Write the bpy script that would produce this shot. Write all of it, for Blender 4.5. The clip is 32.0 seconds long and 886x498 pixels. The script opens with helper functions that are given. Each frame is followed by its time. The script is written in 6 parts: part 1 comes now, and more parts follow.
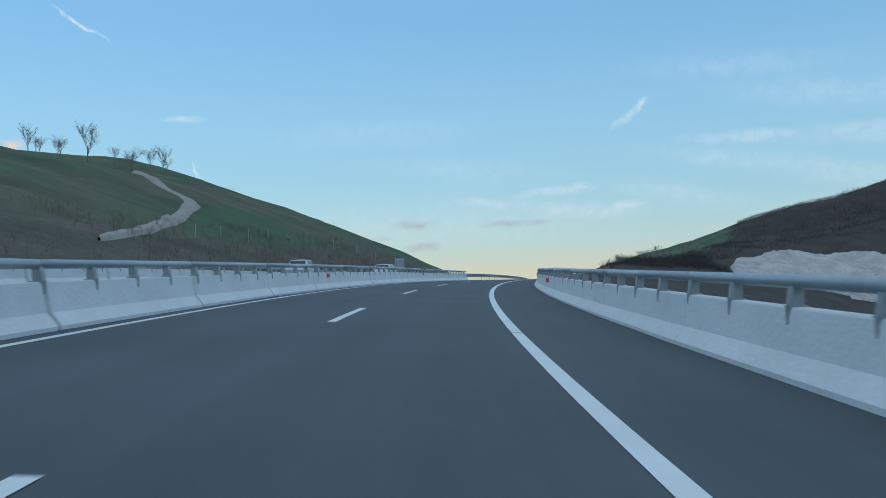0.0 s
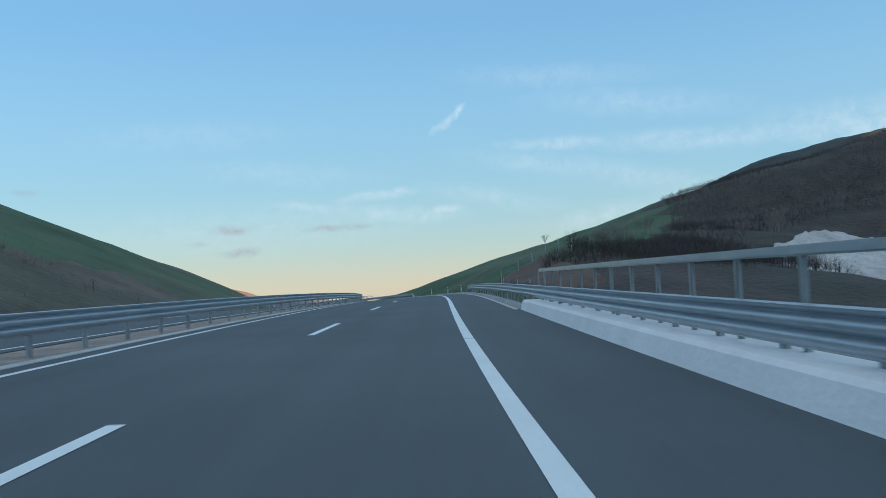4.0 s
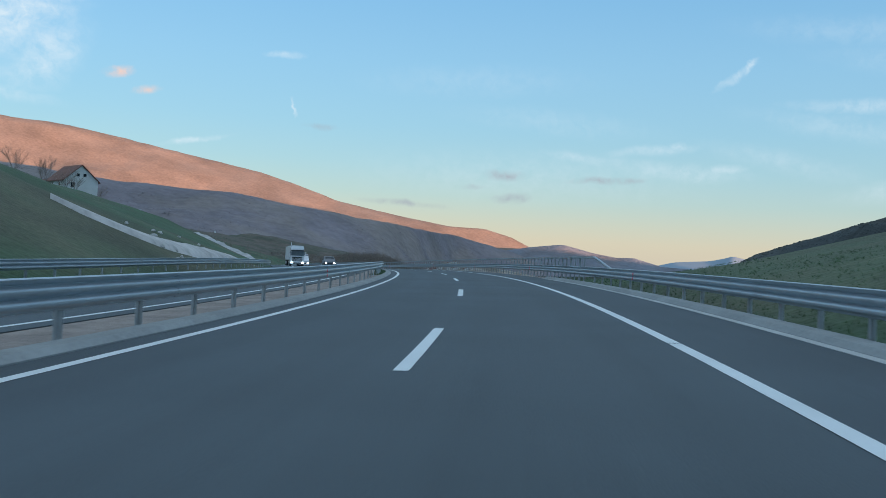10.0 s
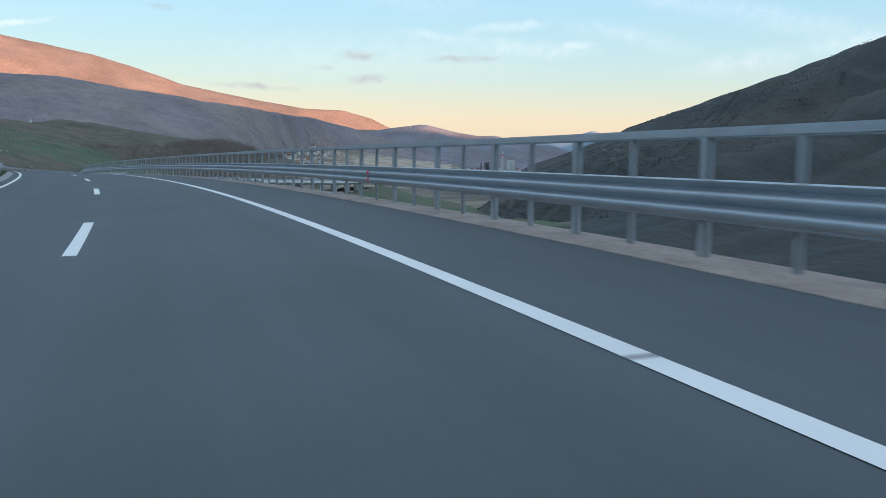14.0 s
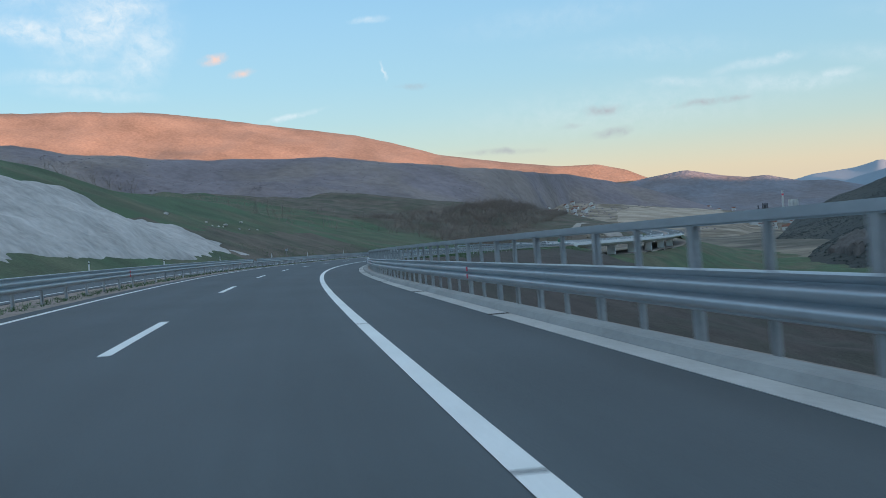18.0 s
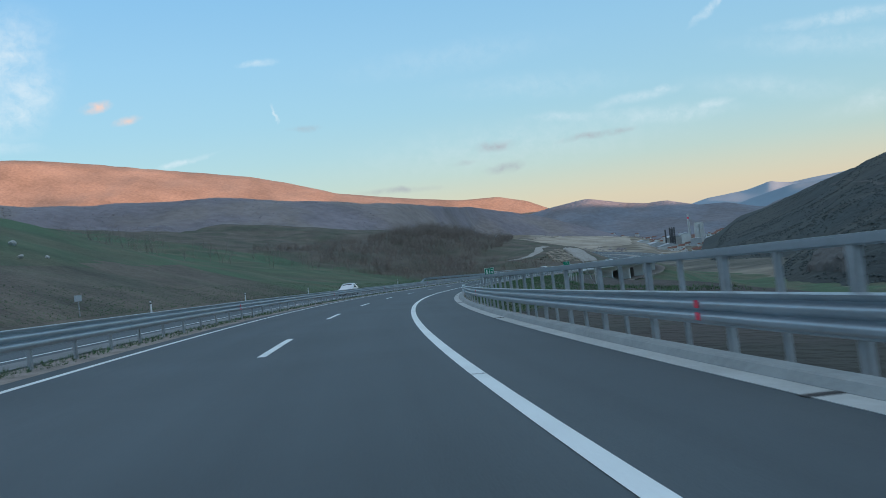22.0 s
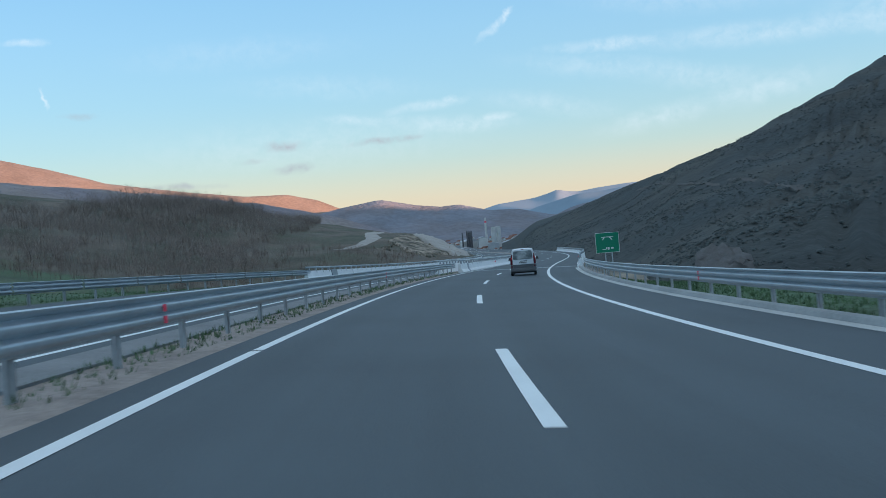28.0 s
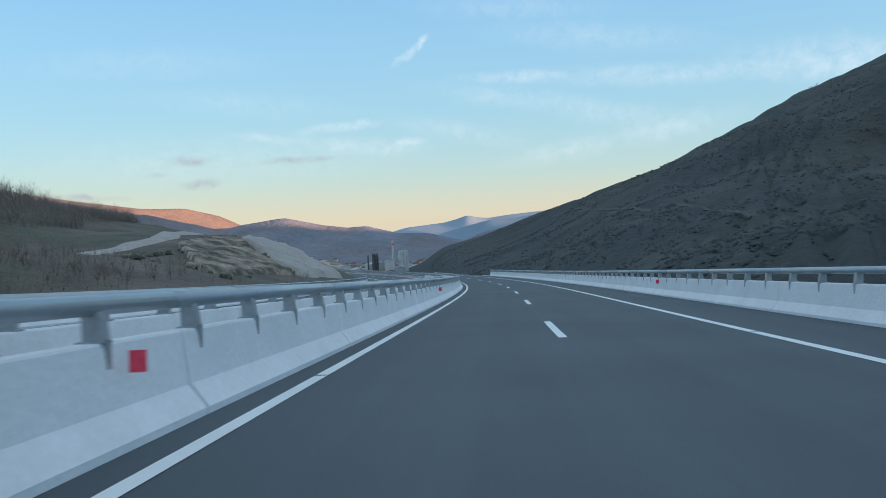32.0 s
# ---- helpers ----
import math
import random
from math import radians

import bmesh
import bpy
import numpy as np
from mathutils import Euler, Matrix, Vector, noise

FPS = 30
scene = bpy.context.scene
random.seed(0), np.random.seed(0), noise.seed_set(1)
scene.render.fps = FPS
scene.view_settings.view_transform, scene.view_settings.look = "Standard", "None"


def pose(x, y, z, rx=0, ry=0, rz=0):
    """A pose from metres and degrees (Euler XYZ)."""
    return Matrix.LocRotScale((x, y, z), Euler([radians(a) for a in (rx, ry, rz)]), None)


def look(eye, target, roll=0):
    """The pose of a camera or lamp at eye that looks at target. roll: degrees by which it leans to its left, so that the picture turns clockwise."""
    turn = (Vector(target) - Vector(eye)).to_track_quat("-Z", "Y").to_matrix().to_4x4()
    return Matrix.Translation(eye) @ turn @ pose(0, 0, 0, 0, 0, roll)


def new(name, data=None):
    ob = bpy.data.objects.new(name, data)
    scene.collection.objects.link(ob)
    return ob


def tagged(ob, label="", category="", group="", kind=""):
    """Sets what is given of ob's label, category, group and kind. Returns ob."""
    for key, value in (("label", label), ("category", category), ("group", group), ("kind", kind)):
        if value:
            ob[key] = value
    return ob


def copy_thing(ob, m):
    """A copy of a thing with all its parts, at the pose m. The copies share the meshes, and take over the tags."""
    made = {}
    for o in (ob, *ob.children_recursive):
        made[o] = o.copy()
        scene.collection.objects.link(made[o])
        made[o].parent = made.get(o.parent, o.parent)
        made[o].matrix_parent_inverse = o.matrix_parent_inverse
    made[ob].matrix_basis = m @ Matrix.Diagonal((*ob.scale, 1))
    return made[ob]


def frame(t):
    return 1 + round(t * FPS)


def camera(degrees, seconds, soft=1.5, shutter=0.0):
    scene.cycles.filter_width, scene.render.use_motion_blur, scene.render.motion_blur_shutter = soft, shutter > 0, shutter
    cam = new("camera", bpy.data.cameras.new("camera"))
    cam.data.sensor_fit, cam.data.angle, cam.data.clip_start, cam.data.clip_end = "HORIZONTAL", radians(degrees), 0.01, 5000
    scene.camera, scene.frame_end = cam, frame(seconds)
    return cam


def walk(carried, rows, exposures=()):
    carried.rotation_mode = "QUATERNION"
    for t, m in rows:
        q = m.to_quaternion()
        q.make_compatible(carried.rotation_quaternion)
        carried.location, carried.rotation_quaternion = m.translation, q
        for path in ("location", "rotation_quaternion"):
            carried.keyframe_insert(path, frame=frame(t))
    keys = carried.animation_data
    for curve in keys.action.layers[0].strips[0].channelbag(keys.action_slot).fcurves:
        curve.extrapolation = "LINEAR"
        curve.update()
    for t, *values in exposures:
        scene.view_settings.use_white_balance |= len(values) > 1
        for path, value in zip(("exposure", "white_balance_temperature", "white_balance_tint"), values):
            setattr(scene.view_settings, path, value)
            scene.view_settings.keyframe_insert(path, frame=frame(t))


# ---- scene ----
cam = camera(53.63, 32.0, soft=0.6, shutter=0.12)

# seconds, x, y, z of the lens; pitch, roll, yaw in degrees
PATH = [
    (0, -1.39, -6.23, 1.06, 3.48, -1.63, -0.54),
    (0.5, -1.07, 7.73, 1.67, 3.27, -2.00, -2.01),
    (1, -0.40, 21.66, 2.23, 3.15, -2.65, -3.68),
    (1.5, 0.59, 35.56, 2.75, 3.22, -2.47, -5.37),
    (2, 1.88, 49.43, 3.25, 3.46, -2.02, -7.18),
    (2.5, 3.43, 63.35, 3.71, 3.76, -2.19, -8.85),
    (4.5, 11.97, 118.93, 5.29, 2.95, -3.17, -12.56),
    (5, 14.52, 132.54, 5.61, 2.24, -3.46, -12.33),
    (5.5, 17.09, 145.99, 5.90, 1.50, -3.33, -11.57),
    (6, 19.66, 159.39, 6.15, 0.94, -3.10, -10.46),
    (6.5, 22.18, 172.76, 6.35, 0.55, -2.27, -9.16),
    (7, 24.56, 186.14, 6.51, 0.70, -1.63, -7.83),
    (7.5, 26.70, 199.57, 6.62, 0.59, 0.02, -6.32),
    (8, 28.56, 213.11, 6.68, 0.62, 1.44, -4.40),
    (8.5, 30.10, 226.92, 6.71, 0.48, 2.64, -2.39),
    (9, 31.26, 240.80, 6.73, 0.36, 2.89, -0.06),
    (9.5, 32.04, 254.55, 6.72, 0.22, 3.36, 2.33),
    (10, 32.42, 268.30, 6.69, 0.11, 2.90, 5.10),
    (10.5, 32.33, 282.15, 6.63, 0.29, 2.44, 8.36),
    (11, 31.80, 296.03, 6.55, 0.77, 2.44, 8.84),
    (11.5, 30.80, 309.92, 6.45, 0.81, 3.23, 7.27),
    (12, 29.34, 323.78, 6.32, 0.61, 2.35, 5.05),
    (12.5, 27.43, 337.57, 6.14, -0.11, 1.53, 1.70),
    (13, 25.10, 351.39, 5.92, -2.92, -0.92, -2.42),
    (13.5, 22.43, 365.40, 5.65, -6.42, -0.37, -4.46),
    (14, 19.36, 379.44, 5.36, -7.25, 1.01, -4.25),
    (14.5, 15.89, 393.39, 5.02, -6.81, 0.95, -2.89),
    (16.5, -1.65, 448.39, 3.31, -4.46, 1.14, 5.87),
    (17, -6.80, 461.67, 2.79, -3.81, -0.57, 8.70),
    (17.5, -12.11, 474.77, 2.23, -3.60, -1.66, 10.88),
    (18, -17.46, 487.75, 1.64, -3.05, -4.20, 12.22),
    (18.5, -22.77, 500.66, 1.02, -2.67, -6.00, 12.52),
    (19, -27.94, 513.47, 0.37, -2.27, -7.00, 12.06),
    (19.5, -32.85, 526.09, -0.28, -1.86, -7.71, 11.57),
    (20, -37.51, 538.74, -0.94, -1.70, -6.96, 10.80),
    (20.5, -41.91, 551.62, -1.62, -1.70, -6.41, 9.97),
    (21, -45.98, 564.70, -2.32, -1.53, -6.42, 8.77),
    (21.5, -49.70, 578.04, -3.03, -1.28, -7.02, 7.33),
    (22, -53.01, 591.49, -3.75, -1.15, -6.70, 5.45),
    (22.5, -55.85, 604.88, -4.47, -0.78, -8.09, 3.62),
    (23, -58.30, 618.32, -5.18, -1.02, -7.44, 2.16),
    (23.5, -60.45, 631.89, -5.91, -1.34, -6.82, 1.11),
    (24, -62.28, 645.56, -6.64, -0.90, -6.09, 0.05),
    (24.5, -63.80, 659.32, -7.39, -0.07, -6.63, -1.06),
    (25, -64.96, 673.14, -8.14, -0.29, -6.55, -1.77),
    (25.5, -65.74, 687.05, -8.90, -0.74, -6.70, -2.61),
    (27.5, -64.97, 742.79, -11.93, -1.79, -5.50, -7.49),
    (28, -63.77, 756.35, -12.68, -2.35, -4.83, -8.34),
    (28.5, -62.18, 769.65, -13.42, -3.30, -4.94, -8.61),
    (29, -60.16, 782.81, -14.15, -3.61, -4.42, -9.74),
    (29.5, -57.63, 795.93, -14.89, -3.80, -4.52, -10.64),
    (30, -54.70, 808.84, -15.62, -3.21, -3.42, -11.85),
    (30.5, -51.51, 821.30, -16.33, -2.44, -2.92, -11.95),
    (31, -48.06, 833.63, -17.04, -1.76, -3.03, -12.01),
    (31.5, -44.34, 846.12, -17.75, -0.87, -2.42, -12.81),
    (32, -40.43, 858.59, -18.45, -1.15, -2.56, -14.44),
]
walk(cam, [(t, pose(x, y, z, 90 + pitch, 0, yaw) @ pose(0, 0, 0, 0, 0, roll)) for t, x, y, z, pitch, roll, yaw in PATH],
     [(0, 1.52, 6200, 7), (2, 1.52, 6200, 7), (5, 1.53, 6100, 6), (10, 1.53, 6150, 6), (12, 1.45, 6200, 7), (13, 1.57, 6250, 8), (14, 1.9, 6700, 13), (17, 1.66, 6500, 10), (19, 1.62, 6450, 9),
      (22, 1.56, 6300, 7), (25, 1.54, 6080, 6), (28, 1.7, 6250, 8), (29, 1.79, 6600, 12), (30, 1.82, 6550, 11), (31, 1.7, 6350, 8), (32, 1.67, 6350, 8)])

# ---- light ----
SUN_FROM, SUN_UP = 123.0, 3.0  # degrees clockwise from +y, degrees above the horizon
SKY_TINT, VEIL = (0.88, 0.97, 1.09), (1.75, 1.88, 2.0)
HAZE = [(-5, (1.6, 1.42, 1.2)), (1, (1.62, 1.46, 1.22)), (2.2, (1.42, 1.46, 1.32)), (3.6, (1.17, 1.46, 1.47)), (5.5, (0.99, 1.44, 1.62)), (8, (0.86, 1.40, 1.72)), (12, (0.76, 1.34, 1.80)),
        (17, (0.60, 1.20, 1.80)), (25, (0.47, 1.02, 1.70)), (45, (0.55, 1.05, 1.6))]  # degrees up, colour
CLOUD_WHITE, CLOUD_GREY, CLOUD_PINK = (1.8, 1.98, 2.1), (0.95, 1.0, 1.1), (2.3, 1.5, 1.2)
world = bpy.data.worlds.new("evening_sky")
scene.world = world
world.use_nodes = True
wn, wl = world.node_tree.nodes, world.node_tree.links
wn.clear()
sky = wn.new("ShaderNodeTexSky")
sky.sky_type, sky.sun_disc = "NISHITA", False
sky.sun_elevation, sky.sun_rotation = radians(SUN_UP), radians(SUN_FROM)
sky.altitude, sky.air_density, sky.dust_density, sky.ozone_density = 500, 1.0, 0.3, 2.2
back = wn.new("ShaderNodeBackground")
back.inputs["Strength"].default_value = 0.15


def node(tree, kind, op=None, **values):
    """A node with its operation and its inputs set; an input may be a value or another node's socket."""
    n = tree.nodes.new(kind)
    if op:
        n.operation = op
    for k, val in values.items():
        slot = n.inputs[int(k[1:])]
        if isinstance(val, bpy.types.NodeSocket):
            tree.links.new(val, slot)
        else:
            slot.default_value = val
    return n


wt = world.node_tree
where = node(wt, "ShaderNodeTexCoord")
axes = node(wt, "ShaderNodeSeparateXYZ", i0=where.outputs["Generated"])
west = node(wt, "ShaderNodeMath", "MULTIPLY", i0=axes.outputs[0], i1=-1.0)
turn_l = node(wt, "ShaderNodeMath", "ARCTAN2", i0=west.outputs[0], i1=axes.outputs[1])
rise = node(wt, "ShaderNodeMath", "ARCSINE", i0=axes.outputs[2])
az_deg = node(wt, "ShaderNodeMath", "DEGREES", i0=turn_l.outputs[0])
el_deg = node(wt, "ShaderNodeMath", "DEGREES", i0=rise.outputs[0])
chart = node(wt, "ShaderNodeCombineXYZ", i0=az_deg.outputs[0], i1=el_deg.outputs[0])  # degrees left, degrees up
# evening haze: peach at the horizon, pale blue above it
tinted = node(wt, "ShaderNodeVectorMath", "MULTIPLY", i0=sky.outputs[0], i1=SKY_TINT)
level = node(wt, "ShaderNodeMapRange", i0=el_deg.outputs[0], i1=-5.0, i2=45.0, i3=0.0, i4=1.0)
layers = node(wt, "ShaderNodeValToRGB", i0=level.outputs[0])
for k, (up, shade) in enumerate(HAZE):
    stop = layers.color_ramp.elements[k] if k < 2 else layers.color_ramp.elements.new(0.99)
    stop.position, stop.color = (up + 5) / 50, (*[c / 2 for c in shade], 1)
layers = node(wt, "ShaderNodeVectorMath", "SCALE", i0=layers.outputs[0])
layers.inputs["Scale"].default_value = 2.0
haze = node(wt, "ShaderNodeMapRange", i0=el_deg.outputs[0], i1=14.0, i2=50.0, i3=0.8, i4=0.35)
hazed = node(wt, "ShaderNodeMix")
hazed.data_type = "RGBA"
wl.new(haze.outputs[0], hazed.inputs["Factor"])
wl.new(tinted.outputs[0], hazed.inputs["A"])
wl.new(layers.outputs[0], hazed.inputs["B"])
sky_now = hazed.outputs["Result"]
# thin high cirrus that grows denser overhead
veil = node(wt, "ShaderNodeMapRange", i0=el_deg.outputs[0], i1=18.0, i2=52.0, i3=0.0, i4=0.62)
veiled = node(wt, "ShaderNodeMix")
veiled.data_type = "RGBA"
wl.new(veil.outputs[0], veiled.inputs["Factor"])
wl.new(sky_now, veiled.inputs["A"])
veiled.inputs["B"].default_value = (*VEIL, 1)
sky_now = veiled.outputs["Result"]
# wind-drawn clouds: centre (degrees left, up), half length, half width, tilt, weight
drift = node(wt, "ShaderNodeTexNoise", i0=chart.outputs[0], i2=0.45, i3=5.0, i4=0.6)
bent = node(wt, "ShaderNodeVectorMath", "MULTIPLY_ADD", i0=drift.outputs["Color"], i1=(2.2, 0.7, 0), i2=chart.outputs[0])
bent = node(wt, "ShaderNodeVectorMath", "SUBTRACT", i0=bent.outputs[0], i1=(1.1, 0.35, 0))
grain = node(wt, "ShaderNodeTexNoise", i0=bent.outputs[0], i2=1.1, i3=6.0, i4=0.62)
grain = node(wt, "ShaderNodeMapRange", i0=grain.outputs[0], i1=0.34, i2=0.66, i3=0.25, i4=1.15)


def clouds(sky_in, color, rows):
    total = None
    for a, e, long, wide, tilt, weight in rows:
        place = node(wt, "ShaderNodeMapping", i0=bent.outputs[0], i1=(a, e, 0), i2=(0, 0, radians(tilt)), i3=(long, wide, 1))
        place.vector_type = "TEXTURE"
        far = node(wt, "ShaderNodeVectorMath", "LENGTH", i0=place.outputs[0])
        soft = node(wt, "ShaderNodeMapRange", i0=far.outputs["Value"], i1=1.0, i2=0.0, i3=0.0, i4=weight)
        soft.interpolation_type = "SMOOTHSTEP"
        total = soft.outputs[0] if total is None else node(wt, "ShaderNodeMath", "MAXIMUM", i0=total, i1=soft.outputs[0]).outputs[0]
    cover = node(wt, "ShaderNodeMath", "MULTIPLY", i0=total, i1=grain.outputs[0])
    cover.use_clamp = True
    mix = node(wt, "ShaderNodeMix")
    mix.data_type = "RGBA"
    wl.new(cover.outputs[0], mix.inputs["Factor"])
    wl.new(sky_in, mix.inputs["A"])
    mix.inputs["B"].default_value = (*color, 1)
    return mix.outputs["Result"]


sky_now = clouds(sky_now, CLOUD_WHITE, [
    (-13.0, 11.5, 2.0, 0.34, -33, 0.5), (-13.9, 12.1, 0.9, 0.34, -50, 0.75),  # bright diagonal brush stroke
    (-20.5, 9.65, 6.5, 0.6, 2, 0.42), (-29.0, 9.2, 11.0, 1.0, 3, 0.32), (-8.0, 7.0, 4.0, 0.5, -6, 0.36), (-9.4, 7.3, 0.9, 0.45, 0, 0.65),
    (-10.0, 5.7, 5.5, 0.8, 3, 0.34), (-20.0, 8.3, 9.0, 1.1, 9, 0.22), (-25.0, 11.9, 10.0, 1.3, 7, 0.2), (-20.0, 14.0, 10.0, 1.2, 4, 0.16), (-26.0, 7.0, 9.0, 1.2, 12, 0.24), (-16.0, 6.4, 7.0, 1.0, 12, 0.2), (-2.0, 8.6, 9.0, 1.2, 4, 0.14), (3.5, 11.0, 10.0, 1.4, -2, 0.12), (-12.6, 5.9, 1.6, 0.5, 0, 0.45), (-3.6, 6.45, 4.0, 0.5, 5, 0.3), (-23.0, 4.9, 6.0, 1.1, -8, 0.3), (-29.0, 5.9, 6.0, 1.3, -8, 0.3),
    (15.1, 8.6, 0.9, 0.22, 70, 0.75), (15.9, 11.9, 1.8, 0.3, 0, 0.45)])
sky_now = clouds(sky_now, CLOUD_WHITE, [
    (21.3, 6.15, 2.6, 0.28, -12, 0.6), (36.0, 11.6, 3.4, 1.3, 8, 0.85), (32.0, 12.4, 6.0, 3.2, -30, 0.75), (30.0, 10.4, 4.2, 2.4, -45, 0.6), (34.5, 9.0, 5.0, 0.8, 0, 0.5), (22.0, 17.2, 2.4, 0.16, 32, 0.9),
    (38.0, 15.0, 6.0, 3.0, 20, 0.6), (33.0, 8.0, 5.0, 0.7, 5, 0.4), (0.0, 5.0, 16.0, 2.4, 0, 0.18), (-40.0, 9.0, 10.0, 2.0, 5, 0.45), (60.0, 25.0, 30.0, 9.0, 15, 0.4), (-60.0, 24.0, 28.0, 8.0, -10, 0.35)])
sky_now = clouds(sky_now, CLOUD_GREY, [
    (1.4, 5.1, 1.9, 0.5, 3, 0.8), (0.7, 3.65, 1.6, 0.45, -6, 0.85), (-5.2, 5.05, 3.2, 0.32, -3, 0.75), (-6.6, 5.1, 1.5, 0.3, 0, 0.7), (7.8, 2.95, 3.6, 0.30, 3, 0.6), (13.2, 7.55, 1.5, 0.3, 0, 0.55), (3.4, 4.3, 1.2, 0.25, 0, 0.35)])
sky_now = clouds(sky_now, CLOUD_PINK, [(26.0, 9.85, 1.1, 0.4, -12, 0.9), (24.2, 9.0, 1.4, 0.35, -10, 0.7)])
wl.new(sky_now, back.inputs["Color"])
wout = wn.new("ShaderNodeOutputWorld")
wl.new(back.outputs[0], wout.inputs["Surface"])
sun = new("sun", bpy.data.lights.new("sun", "SUN"))
sun.data.energy, sun.data.angle, sun.data.color = 3.6, radians(0.5), (1.0, 0.52, 0.34)
sa, se = radians(SUN_FROM), radians(SUN_UP)
sun.matrix_world = look((0, 0, 500), (-math.sin(sa) * math.cos(se), -math.cos(sa) * math.cos(se), 500 - math.sin(se)))

# ---- materials ----


def material(name, color, rough=0.8, metal=0.0, scale=1.0, vary=0.25, fine=20.0, bump=0.3, island=0.0, other=None, patch=8.0):
    """A surface with broad stains, fine grain and a little relief; sizes in metres."""
    m = bpy.data.materials.new(name)
    m.use_nodes = True
    nt, links = m.node_tree.nodes, m.node_tree.links
    bsdf = nt["Principled BSDF"]
    bsdf.inputs["Roughness"].default_value, bsdf.inputs["Metallic"].default_value = rough, metal
    geo = nt.new("ShaderNodeNewGeometry")
    big, small = nt.new("ShaderNodeTexNoise"), nt.new("ShaderNodeTexNoise")
    big.inputs["Scale"].default_value, small.inputs["Scale"].default_value = 1.0 / scale, fine
    big.inputs["Detail"].default_value, small.inputs["Detail"].default_value = 5, 3
    for n in (big, small):
        links.new(geo.outputs["Position"], n.inputs["Vector"])
    mix = nt.new("ShaderNodeMath")
    mix.operation = "MULTIPLY_ADD"
    links.new(big.outputs[0], mix.inputs[0])
    mix.inputs[1].default_value = 0.6
    half = nt.new("ShaderNodeMath")
    half.operation = "MULTIPLY"
    half.inputs[1].default_value = 0.4
    links.new(small.outputs[0], half.inputs[0])
    links.new(half.outputs[0], mix.inputs[2])
    ramp = nt.new("ShaderNodeMapRange")
    ramp.inputs["From Min"].default_value, ramp.inputs["From Max"].default_value = 0.3, 0.7
    ramp.inputs["To Min"].default_value, ramp.inputs["To Max"].default_value = 1 - vary, 1 + vary
    links.new(mix.outputs[0], ramp.inputs["Value"])
    tint = nt.new("ShaderNodeVectorMath")
    tint.operation = "SCALE"
    tint.inputs[0].default_value = color
    links.new(ramp.outputs[0], tint.inputs["Scale"])
    if other:
        spread = nt.new("ShaderNodeTexNoise")
        spread.inputs["Scale"].default_value, spread.inputs["Detail"].default_value = 1.0 / patch, 6
        links.new(geo.outputs["Position"], spread.inputs["Vector"])
        edge = nt.new("ShaderNodeMapRange")
        edge.inputs["From Min"].default_value, edge.inputs["From Max"].default_value = 0.42, 0.60
        links.new(spread.outputs[0], edge.inputs["Value"])
        two = nt.new("ShaderNodeMix")
        two.data_type = "RGBA"
        two.inputs["A"].default_value, two.inputs["B"].default_value = (*color, 1), (*other, 1)
        links.new(edge.outputs[0], two.inputs["Factor"])
        links.new(two.outputs["Result"], tint.inputs[0])
    last = tint.outputs[0]
    if island:
        rnd = nt.new("ShaderNodeMapRange")
        rnd.inputs["To Min"].default_value, rnd.inputs["To Max"].default_value = 1 - island, 1 + island
        links.new(geo.outputs["Random Per Island"], rnd.inputs["Value"])
        t2 = nt.new("ShaderNodeVectorMath")
        t2.operation = "SCALE"
        links.new(last, t2.inputs[0])
        links.new(rnd.outputs[0], t2.inputs["Scale"])
        last = t2.outputs[0]
    links.new(last, bsdf.inputs["Base Color"])
    if bump:
        b = nt.new("ShaderNodeBump")
        b.inputs["Strength"].default_value, b.inputs["Distance"].default_value = bump, 0.5 / fine
        links.new(small.outputs[0], b.inputs["Height"])
        links.new(b.outputs[0], bsdf.inputs["Normal"])
    return m




def asphalt():
    """Fine-grained asphalt: darker wheel tracks, streaks along the traffic, pale worn patches; its UV map is metres across and along."""
    m = material("asphalt", (0.060, 0.081, 0.093), 0.70, 0, 5.0, 0.22, 45.0, 0.6)
    t = m.node_tree
    bsdf = t.nodes["Principled BSDF"]
    base = bsdf.inputs["Base Color"].links[0].from_socket
    uv = node(t, "ShaderNodeUVMap")
    xy = node(t, "ShaderNodeSeparateXYZ", i0=uv.outputs[0])
    wave = node(t, "ShaderNodeMath", "MULTIPLY_ADD", i0=xy.outputs[0], i1=2 * math.pi / 1.87, i2=-0.2)
    wave = node(t, "ShaderNodeMath", "COSINE", i0=wave.outputs[0])
    long_v = node(t, "ShaderNodeVectorMath", "MULTIPLY", i0=uv.outputs[0], i1=(1.6, 0.035, 1))
    streak = node(t, "ShaderNodeTexNoise", i0=long_v.outputs[0], i2=1.0, i3=6.0, i4=0.65)
    a = node(t, "ShaderNodeMath", "MULTIPLY_ADD", i0=wave.outputs[0], i1=0.045, i2=0.76)
    b = node(t, "ShaderNodeMath", "MULTIPLY_ADD", i0=streak.outputs[0], i1=0.46, i2=a.outputs[0])
    out = node(t, "ShaderNodeVectorMath", "SCALE", i0=base)
    t.links.new(b.outputs[0], out.inputs["Scale"])
    t.links.new(out.outputs[0], bsdf.inputs["Base Color"])
    return m


